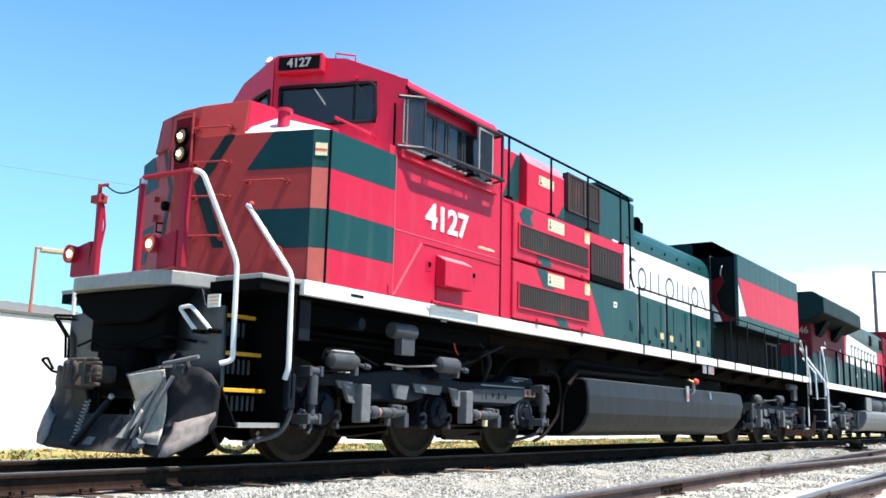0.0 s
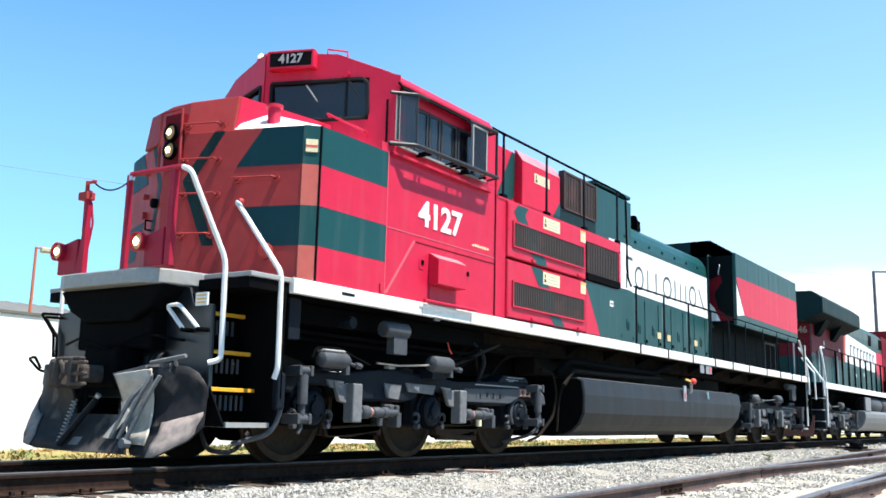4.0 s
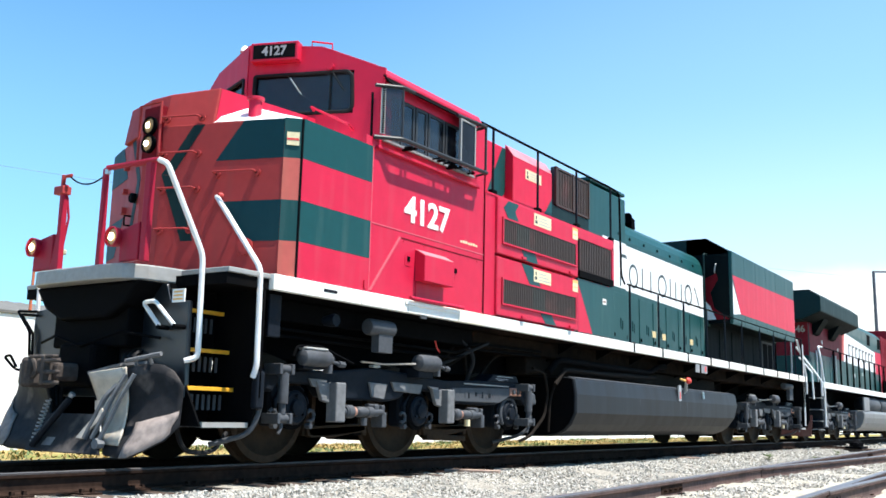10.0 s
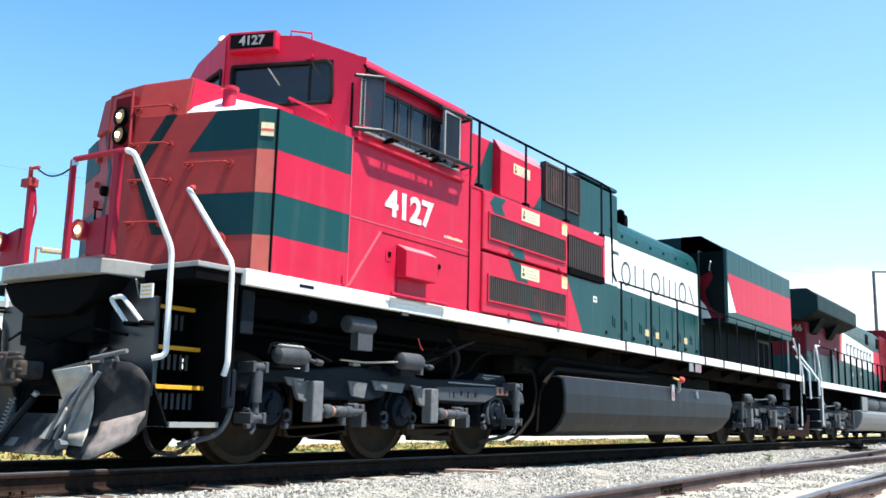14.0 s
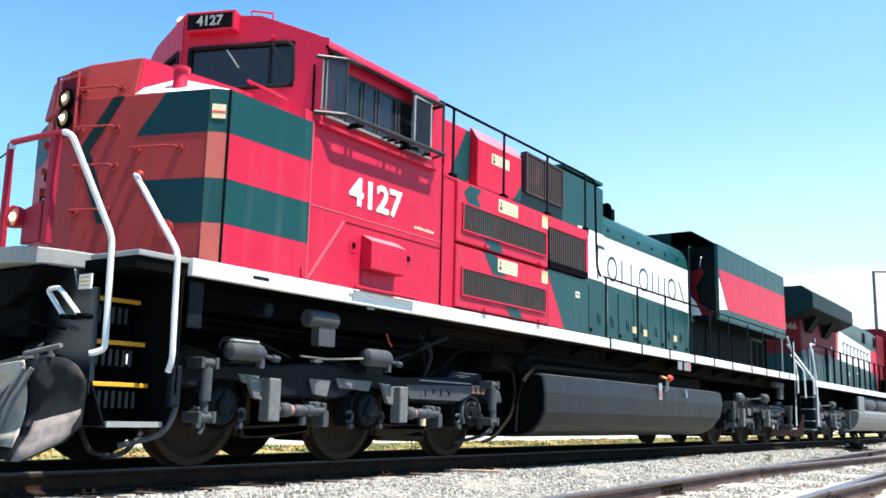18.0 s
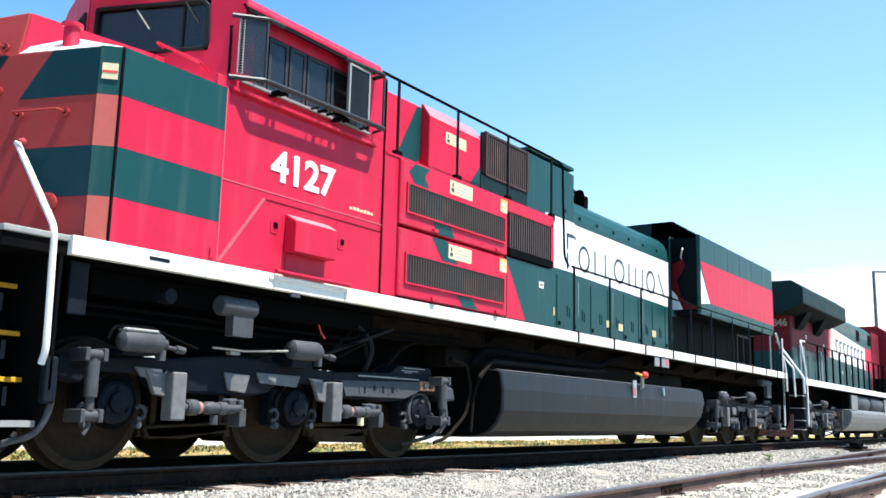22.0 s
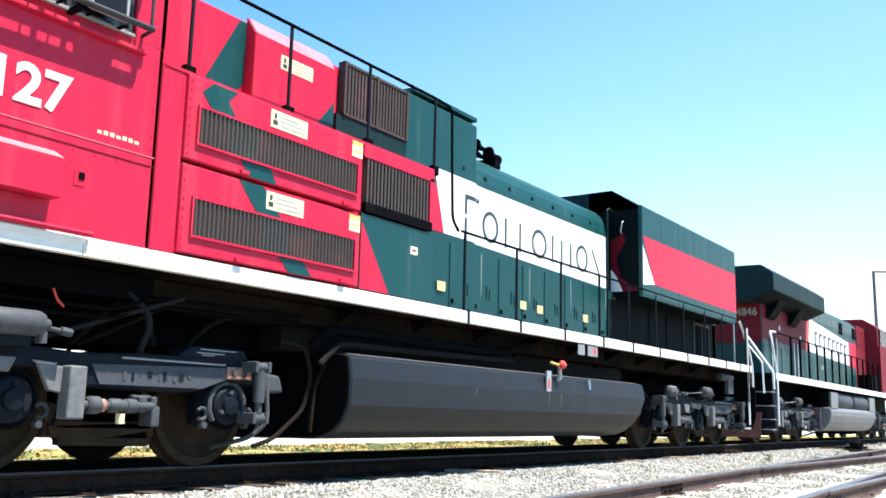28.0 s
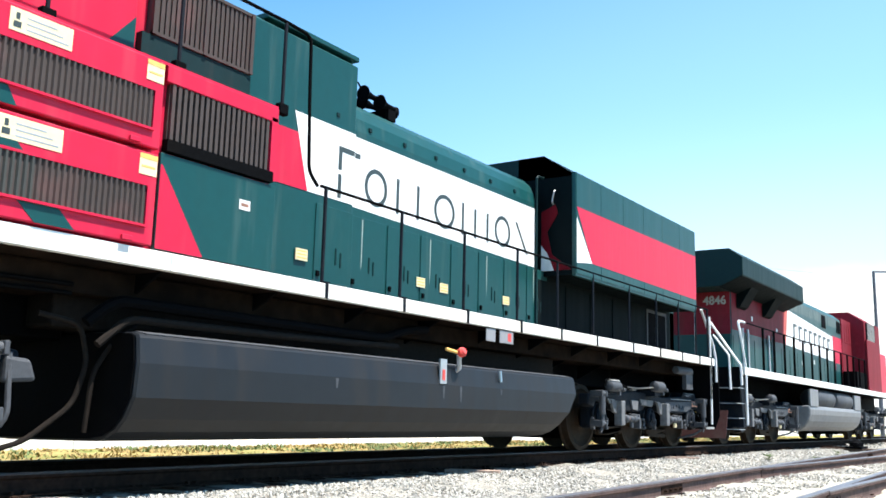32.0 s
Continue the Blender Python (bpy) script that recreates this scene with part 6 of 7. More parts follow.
        P("hanging_plate", Shape().box(6.62, 6.78, s * 1.40, s * 1.44, 1.18, 1.58), TRUCK_GREY, bevel=0.01)
        P("sill_tag", Shape().box(8.86, 8.98, s * 1.54, s * 1.56, 1.565, 1.60), TRUCK_LIGHT)
        for x in (17.95, 18.28):
            P("placard", Shape().box(x, x + (0.34 if x > 18.1 else 0.22), s * 1.54, s * 1.55, 1.43, 1.59), LABEL_GREY, "small grey placard")
        P("placard_mark", Shape().box(18.48, 18.56, s * 1.55, s * 1.553, 1.46, 1.56), LABEL_RED)
        for k in range(9):
            x = 13.0 + k * 1.35
            P("sill_gusset", Shape().plate([(x, s * 0.60, 1.60), (x, s * 1.46, 1.60), (x, s * 0.60, 1.15)], (0.03, 0, 0)), BLACK)
        P("underfloor_duct", Shape().box(12.4, 20.9, s * 0.58, s * 0.95, 1.12, 1.40), CABLE, bevel=0.03)


def rear_end(loco, P):
    P("rear_plate", Shape().box(26.68, 26.74, -1.50, 1.50, 0.95, 1.70), BLACK)
    P("rear_coupler", Shape().box(26.74, 27.30, -0.12, 0.12, 0.76, 1.02).box(27.20, 27.42, -0.2, 0.16, 0.72, 1.06), TRUCK_GREY, bevel=0.04)
    for s in (-1, 1):
        P("rear_handrail", Shape().pipe([(26.45, s * 1.40, 2.72), (27.02, s * 1.44, 2.05), (27.10, s * 1.46, 1.75), (27.10, s * 1.46, 1.30)], 0.026, 8, bend=0.06), HAND_WHITE, "white rear step handrail")
        P("rear_handrail", Shape().pipe([(26.70, s * 1.48, 2.60), (26.70, s * 1.48, 0.45)], 0.022, 8), HAND_WHITE)
        P("rear_post", Shape().pipe([(26.66, s * 1.2, 1.72), (26.66, s * 1.2, 2.92), (26.30, s * 1.2, 2.92)], 0.02, 7), GALV)


COUPLER_BROWN = surface("dusty_coupler_brown", (0.060, 0.049, 0.043), 0.75, vary=0.2, grain=20, stain=(0.12, 0.10, 0.085), stain_size=6.0, stain_low=0.52, stain_amount=0.6, bump=0.25, spec=0.1)
PILOT_BLACK = surface("glossy_pilot_black", (0.0075, 0.0095, 0.0125), 0.32, vary=0.2, grain=6, stain=(0.020, 0.018, 0.016), stain_size=2.0, stain_low=0.54, stain_amount=0.6, bump=0.1, spec=0.55)
PLOW_WORN = surface("rusty_worn_edge", (0.24, 0.20, 0.18), 0.75, vary=0.2, grain=16, stain=(0.035, 0.030, 0.030), stain_size=5.0, stain_low=0.54, stain_amount=0.8, bump=0.3, spec=0.15)
RUSTY_PINK = surface("rusty_patch", (0.34, 0.17, 0.12), 0.7, vary=0.25, grain=30, stain=(0.16, 0.08, 0.05), stain_size=8, stain_low=0.5, stain_amount=0.6, bump=0.2)
LABEL_GREY = surface("grey_placard", (0.24, 0.24, 0.25), 0.5, vary=0.06, grain=30, bump=0.02)
SMOKED = surface("smoked_panel", (0.016, 0.017, 0.021), 0.25, vary=0.3, grain=2.5, bump=0.0, spec=0.12)
PALE_STREAK = surface("chalky_streak", (0.20, 0.26, 0.24), 0.8, vary=0.2, grain=30, bump=0.0)
surface_seam = surface("worn_red_seam", (0.56, 0.085, 0.11), 0.5, vary=0.1, grain=20, bump=0.02)
LEAD = leading_locomotive()


# ---- the second locomotive, running hood first ----
def second_locomotive():
    loco = thing("locomotive", (28.2, 0, 0), "red and green diesel locomotive with wide radiator wings, coupled behind", "locomotive", group="locomotives of the train")
    P = lambda name, shape, mat, label="", parent=loco, **k: part(name, shape, mat, parent, label, **k)
    P("deck", Shape().box(28.75, 50.2, -1.46, 1.46, 1.58, 1.68), BLACK)
    P("centre_sill", Shape().box(28.7, 50.2, -0.55, 0.55, 1.0, 1.58), BLACK, bevel=0.02)
    P("end_plate", Shape().box(28.70, 28.76, -1.46, 1.46, 0.95, 1.70), BLACK)
    P("coupler", Shape().box(27.70, 28.70, -0.12, 0.12, 0.76, 1.02).box(27.5, 27.74, -0.16, 0.2, 0.72, 1.06), TRUCK_GREY, bevel=0.04)
    P("hood", Shape().plate([(30.0, y, z) for y, z in ((-0.92, 1.68), (-0.92, 4.02), (-0.70, 4.22), (0.70, 4.22), (0.92, 4.02), (0.92, 1.68))], (12.3, 0, 0)), GREEN, "green hood with red and white panels", bevel=0.02)
    P("hood_end", Shape().box(29.96, 30.0, -0.90, 0.90, 2.55, 4.0), DUSTY_SHADED_RED, "dark red hood end, its shade put into the paint")
    P("hood_end_low", Shape().box(29.96, 30.0, -0.90, 0.90, 1.70, 2.55), GREEN)
    lettering("road_number", "4846", 0.28, pose(29.95, -0.55, 3.34, 90, 0, -90), BOARD_GREY, loco, "grey-white painted road number 4846", squeeze=0.98)
    # radiator wings: wide top with sloping underside
    wing = [(-1.50, 4.20), (-1.50, 3.78), (-0.95, 3.55), (0.95, 3.55), (1.50, 3.78), (1.50, 4.20), (1.2, 4.42), (-1.2, 4.42)]
    P("radiator_wing", Shape().plate([(29.05, y, z) for y, z in wing], (5.62, 0, 0)), DARK_GREEN, "dark green overhanging radiator", bevel=0.015)

    def side(s):
        P("side_sill", Shape().box(28.95, 50.2, s * 1.46, s * 1.51, 1.54, 1.71), SILL_WHITE, "white side sill", bevel=0.006)
        Y = 0.92
        P("red_panel", Shape().plate([(30.02, s * Y, 3.545), (34.9, s * Y, 3.545), (35.3, s * Y, 2.66), (35.3, s * Y, 2.66), (30.02, s * Y, 2.66)], (0, s * 0.006, 0)), DUSTY_SHADED_RED)
        P("white_panel", Shape().plate([(35.2, s * Y, 3.66), (40.9, s * Y, 3.36), (40.9, s * Y, 2.55), (34.9, s * Y, 2.66)], (0, s * 0.010, 0)), WHITE, "white name panel")
        P("orange_edge", Shape().plate([(34.9, s * Y, 3.68), (35.2, s * Y, 3.66), (34.9, s * Y, 2.66), (34.6, s * Y, 2.66)], (0, s * 0.008, 0)), FADED_CORNER)
        for k in range(8):
            x, zt = 35.75 + k * 0.62, 3.33 - 0.012 * k
            P("name_bar", Shape().box(x, x + 0.17, s * (Y + 0.010), s * (Y + 0.013), 2.84, zt).box(x + 0.17, x + 0.42, s * (Y + 0.010), s * (Y + 0.013), zt - 0.08, zt), INK)
        P("red_panel", Shape().plate([(40.9, s * Y, 3.40), (43.4, s * Y, 3.40), (43.4, s * Y, 1.72), (42.0, s * Y, 1.72), (40.9, s * Y, 2.55)], (0, s * 0.007, 0)), RED)
        for k in range(14):
            x = 30.1 + k * 0.86
            P("hood_door", Shape().box(x, x + 0.80, s * Y, s * (Y + 0.012), 1.78, 2.52), GREEN, bevel=0.006)
        for x in (30.7, 31.15, 33.0, 33.4):
            P("door_pillar", Shape().box(x, x + 0.10, s * (Y + 0.015), s * (Y + 0.05), 1.75, 2.75), GALV)
        for x, z in ((31.6, 3.0), (33.9, 2.9), (36.6, 2.2), (38.1, 2.3), (42.9, 2.9)):
            P("hood_label", Shape().box(x, x + 0.12, s * (Y + 0.013), s * (Y + 0.018), z, z + 0.12), WHITE)
        P("hood_band", Shape().box(35.3, 42.2, s * Y, s * (Y + 0.004), 3.70, 4.0), GREY_GREEN)
        for x in (39.4, 41.6, 42.3):
            P("hood_vent", Shape().box(x, x + 0.55, s * Y, s * (Y + 0.02), 3.55, 3.95), BLACK, bevel=0.01)
        # Wing underside and braces: their shade is painted near black.
        P("wing_underside", Shape().plate([(29.06, s * 1.485, 3.768), (29.06, s * 0.955, 3.545), (34.66, s * 0.955, 3.545), (34.66, s * 1.485, 3.768)], (0, 0, -0.012)), SHADED_GREEN)
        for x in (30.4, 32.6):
            P("wing_brace", Shape().plate([(x, s * 1.30, 3.68), (x, s * 0.935, 3.52), (x, s * 0.935, 3.20), (x, s * 1.02, 3.24)], (0.62, 0, 0)), SHADED_GREEN)
        P("walkway_handrail", Shape().pipe([(29.4, s * 1.46, 2.72), (43.2, s * 1.46, 2.72)], 0.018, 7), BLACK)
        for k in range(14):
            x = 30.6 + k * 0.97
            P("walkway_post", Shape().rod((x, s * 1.47, 1.70), (x, s * 1.47, 2.72), 0.030, 7), BLACK)
        P("step_handrail", Shape().pipe([(29.4, s * 1.40, 2.74), (28.85, s * 1.42, 2.72), (28.85, s * 1.46, 2.45), (29.05, s * 1.50, 1.70), (29.05, s * 1.50, 0.45)], 0.028, 8, bend=0.08), HAND_WHITE, "white step handrail")
        P("step_side", Shape().plate([(28.72, s * 1.46, 1.60), (29.05, s * 1.46, 1.60), (29.05, s * 1.46, 0.40), (28.9, s * 1.46, 0.40)], (0, -s * 0.5, 0)), TRUCK_GREY, bevel=0.01)
        for z in (1.25, 0.92, 0.60, 0.36):
            P("step_edge", Shape().box(28.52, 29.0, s * 1.05, s * 1.47, z - 0.016, z), GALV)
        P("end_handrail", Shape().pipe([(28.62, s * 0.86, 2.70), (28.62, s * 1.52, 1.72), (28.62, s * 1.53, 1.30)], 0.028, 8, bend=0.05), HAND_WHITE, "white end platform handrail")
        P("end_handrail", Shape().pipe([(28.55, s * 0.95, 2.40), (28.50, s * 1.30, 1.95), (28.50, s * 1.32, 1.20)], 0.024, 8, bend=0.05), HAND_WHITE)
        P("pilot", Shape().plate([(28.3, s * 0.3, 0.75), (28.3, s * 1.3, 0.75), (28.1, s * 1.3, 0.16), (28.1, s * 0.3, 0.16)], (0.04, 0, 0)), RUST_RED, "dusty dull red pilot plate")
        # air tanks over the fuel tank
        for x in (36.0, 38.6):
            P("air_reservoir", Shape().turned((x, s * 1.22, 1.22), (1, 0, 0), [(0, 0.10), (0.06, 0.24), (0.15, 0.28), (2.15, 0.28), (2.24, 0.24), (2.30, 0.10)], 20), TRUCK_LIGHT, "pale grey air reservoir", smooth=True)
        # cab
        P("cab_side", Shape().box(43.9, 46.4, s * 1.42, s * 1.47, 1.70, 3.5), DUSTY_SHADED_RED, "red cab side", bevel=0.01)
        P("cab_window", Shape().box(44.15, 45.6, s * 1.40, s * 1.46, 3.5, 4.12), SMOKED)
        P("cab_front_post", Shape().box(45.6, 46.4, s * 1.42, s * 1.47, 3.5, 4.15), DUSTY_SHADED_RED)
        for x in (42.36, 42.74, 43.12, 43.50):
            P("hood_vent", Shape().box(x, x + 0.30, s * 0.95, s * 0.962, 3.30, 3.95), DUSTY_SHADED_RED, bevel=0.01)
        P("equipment_case", Shape().box(42.2, 44.0, s * 0.95, s * 1.40, 1.70, 2.30), BLACK, bevel=0.01)

    both(side)
    P("cab_body", Shape().plate([(43.9, y, z) for y, z in ((-1.40, 1.70), (-1.40, 4.15), (-0.9, 4.50), (0.9, 4.50), (1.40, 4.15), (1.40, 1.70))], (2.5, 0, 0)), DUSTY_SHADED_RED, "dark red cab", bevel=0.02)
    P("equipment_hood", Shape().box(42.3, 43.9, -0.95, 0.95, 1.70, 4.12), DUSTY_SHADED_RED, bevel=0.02)
    P("nose", Shape().box(46.4, 49.4, -1.2, 1.2, 1.70, 3.3), RED, bevel=0.05)
    tank = Shape().plate([(34.9, y, z) for y, z in ((-1.46, 1.0), (-1.50, 0.90), (-1.49, 0.76), (-1.44, 0.58), (-1.34, 0.43), (-1.20, 0.33), (-1.0, 0.30), (1.0, 0.30), (1.20, 0.33), (1.34, 0.43), (1.44, 0.58), (1.49, 0.76), (1.50, 0.90), (1.46, 1.0))], (7.1, 0, 0))
    P("fuel_tank", tank, TANK_LIGHT, "light grey fuel tank", bevel=0.03)
    for s in (-1, 1):
        P("tank_skirt", Shape().box(34.95, 35.9, s * 1.44, s * 1.50, 0.98, 1.45), TANK_LIGHT, bevel=0.01)
        P("tank_skirt", Shape().box(41.0, 41.98, s * 1.44, s * 1.50, 0.98, 1.45), TANK_LIGHT, bevel=0.01)
    for x, face in ((31.6, 1), (45.6, -1)):
        rolling_truck(loco, x, face)
        for d in (-2.1, 0.0, 2.1):
            wheelset(loco, x + d)
    return loco


# Dusty red, darkened further for the shaded hood end and cab back.
DUSTY_SHADED_RED = surface("dusty_shaded_maroon", (0.19, 0.015, 0.025), 0.6, vary=0.1, grain=9, stain=(0.13, 0.03, 0.032), stain_low=0.50, stain_amount=0.5, bump=0.03, streaks=True, spec=0.12)
TANK_LIGHT = surface("light_tank_grey", (0.17, 0.175, 0.18), 0.45, vary=0.08, grain=14, stain=(0.14, 0.13, 0.12), stain_size=1.5, stain_low=0.55, stain_amount=0.4, bump=0.05, streaks=True)
RUST_RED = surface("dull_red_pilot", (0.036, 0.012, 0.011), 0.7, vary=0.2, grain=20, stain=(0.05, 0.035, 0.03), stain_size=3, stain_low=0.5, stain_amount=0.6, bump=0.2, spec=0.2)
GREY_GREEN = surface("weathered_grey_green", (0.11, 0.15, 0.145), 0.6, vary=0.1, grain=6, stain=(0.05, 0.08, 0.08), stain_low=0.5, stain_amount=0.5, bump=0.03, streaks=True, spec=0.2)
SECOND = second_locomotive()


# ---- ground ----
def bank(x, y):
    """Height of the ground: the ballast shoulder of the main track, the bed of the siding, and dry soil beyond."""
    main = max(0.0, 1.0 - max(0.0, abs(y) - 1.75) / 1.2)
    yc = -5.27 + 0.0465 * x
    side = max(0.0, 1.0 - max(0.0, abs(y - yc) - 1.5) / 1.0) if x < 60 else 0.0
    z = max(-0.205 - 0.20 * (1 - main), -0.235 - 0.17 * (1 - side))
    if -4.5 < y < -1.0:
        z = max(z, -0.27)
    if -1.75 < y < -1.0:
        z = max(z, -0.212 - 0.06 * max(0.0, -1.30 - y))
    # the field beyond the track lies lower
    if y > 2.4:
        z -= 0.17 * min(1.0, (y - 2.4) / 3.0)
    return z


def ground():
    def lines(stops):
        out = []
        for a, b, step in stops:
            n = max(1, round((b - a) / step))
            out += [a + (b - a) * i / n for i in range(n)]
        return out + [stops[-1][1]]
    xs = lines([(-900, -60, 140), (-60, -14, 3), (-14, 2, 0.5), (2, 34, 0.22), (34, 70, 1.2), (70, 160, 10), (160, 1600, 180)])
    ys = lines([(-900, -60, 140), (-60, -11, 6), (-11, -6.5, 0.22), (-6.5, 3.2, 0.18), (3.2, 14, 0.9), (14, 60, 6), (60, 1500, 180)])
    rows = []
    for x in xs:
        row = []
        for y in ys:
            z = bank(x, y)
            if -6 < x < 70 and -9 < y < 13:
                z += 0.035 * noise.noise((x * 1.3, y * 1.3, 0)) + (0.02 * noise.noise((x * 5, y * 5, 3)))
            row.append((x, y, z))
        rows.append(row)
    g = setting("ground", Shape().sheet(rows), SOIL, "dry soil and pale gravel along the tracks", "ground", smooth=True)
    me = g.data
    me.materials.append(BALLAST)
    me.materials.append(GRASS_GROUND)
    me.materials.append(PALE_BED)
    idx = []
    for p in me.polygons:
        c = p.center
        side = abs(c.y - (-5.27 + 0.0465 * c.x + 0.03 * math.sin(c.x * 3.1))) < 0.72 or abs(c.y + 5.27 - 0.0465 * c.x + 1.3) < 0.7
        idx.append(3 if side and -60 < c.x < 60 else 1 if (-7.0 + 0.0465 * min(c.x, 0) < c.y < 2.7 and -60 < c.x < 125) else 2 if 2.7 < c.y < 60 else 0)
    me.polygons.foreach_set("material_index", idx)
    return g


ground()


def rail_section(shape, head, path, z):
    """Foot, web and head swept along a path of (x, y)."""
    prof = [(-0.07, -0.172), (0.07, -0.172), (0.07, -0.160), (0.015, -0.145), (0.009, -0.13), (0.009, -0.055), (0.034, -0.040), (0.036, -0.008), (-0.036, -0.008), (-0.034, -0.040), (-0.009, -0.055), (-0.009, -0.13), (-0.015, -0.145), (-0.07, -0.160)]
    top = [(-0.0362, -0.016), (0.0362, -0.016), (0.035, -0.004), (0.026, 0.0), (-0.026, 0.0), (-0.035, -0.004)]
    for sh, pr in ((shape, prof), (head, top)):
        n = len(pr)
        verts, faces = [], []
        for x, y in path:
            verts += [(x, y + a, z + b) for a, b in pr]
        for j in range(len(path) - 1):
            faces += [(j * n + i, j * n + (i + 1) % n, (j + 1) * n + (i + 1) % n, (j + 1) * n + i) for i in range(n)]
        faces += [tuple(range(n))[::-1], tuple(range((len(path) - 1) * n, len(path) * n))]
        sh.add(verts, faces)


def track(name, label, y_of, z, x0, x1, tie_step, seed, side=RAIL, top=RAIL_HEAD):
    rnd = random.Random(seed)
    tr = thing(name, (0, 0, 0), label, "railway track", kind="structure")
    for s in (-1, 1):
        a, b = Shape(), Shape()
        path = [(x0 + (x1 - x0) * i / 60, y_of(x0 + (x1 - x0) * i / 60) + s * 0.7535) for i in range(61)]
        rail_section(a, b, path, z)
        r = part("rail", a, side, tr, "rusty steel rail")
        part("rail_head", b, top, r)
    proto = []
    for k in range(3):
        sh = Shape()
        w = 0.11 + 0.008 * k
        sh.add([(-w, -1.3, -0.16), (w, -1.3, -0.16), (w, 1.3, -0.16), (-w, 1.3, -0.16), (-w + 0.01, -1.29 + 0.01 * k, 0), (w - 0.015, -1.3 + 0.02 * k, -0.004), (w - 0.01, 1.3, 0), (-w + 0.012, 1.28, -0.006)],
               [(3, 2, 1, 0), (4, 5, 6, 7), (0, 1, 5, 4), (2, 3, 7, 6), (0, 4, 7, 3), (1, 2, 6, 5)])
        me = bpy.data.meshes.new("tie")
        me.from_pydata(sh.v, [], sh.f)
        me.materials.append(TIE)
        proto.append(me)
    pl = Shape()
    for s in (-1, 1):
        pl.box(-0.09, 0.09, s * 0.7535 - 0.17, s * 0.7535 + 0.17, 0.0, 0.014)
        for dx, dy in ((0.05, 0.09), (-0.05, -0.09), (-0.05, 0.09), (0.05, -0.09)):
            pl.box(dx - 0.014, dx + 0.014, s * 0.7535 + dy - 0.018, s * 0.7535 + dy + 0.018, 0.014, 0.045)
    pm = bpy.data.meshes.new("tie_plate")
    pm.from_pydata(pl.v, [], pl.f)
    pm.materials.append(RAIL)
    x = x0
    while x < x1:
        t = new("tie", proto[rnd.randrange(3)])
        t.parent = tr
        t.location = (x + rnd.uniform(-0.04, 0.04), y_of(x) + rnd.uniform(-0.05, 0.05), z - 0.180 + rnd.uniform(-0.012, 0.006))
        t.rotation_euler = (0, rnd.uniform(-0.01, 0.01), rnd.uniform(-0.02, 0.02))
        if 2 < x < 30:
            p = new("tie_plate", pm)
            p.parent = t
        x += tie_step
    return tr


track("track_main", "rusty rails on wooden ties in pale ballast", lambda x: 0.0, RAIL_TOP, -45.0, 120.0, 0.56, 1)
track("track_siding", "siding rails on wooden ties joining the main track", lambda x: -5.27 + 0.0465 * x, -0.08, -45.0, 62.0, 0.58, 2, SIDING_RAIL, BRIGHT_HEAD)


def turnout_rails():
    """Two closure rails that leave the siding rails towards the main track's switch."""
    for off, x0, x1, lean in ((0.7535, 13.2, 40.0, 0.084), (-0.7535, 9.2, 40.0, 0.050)):
        t = thing("closure_rail", (x0, -5.27 + 0.0465 * x0 + off, -0.08), "worn brown turnout rail beside the siding rail", "rail", group="turnout rails")
        p, q = Shape(), Shape()
        path = []
        for i in range(41):
            x = x0 + (x1 - x0) * i / 40
            path.append((x, -5.27 + 0.0465 * x + off - 0.01 - lean * (x - x0)))
        rail_section(p, q, path, -0.086)
        r = part("rail", p, SIDING_RAIL, t)
        part("rail_head", q, BRIGHT_HEAD, r)


turnout_rails()


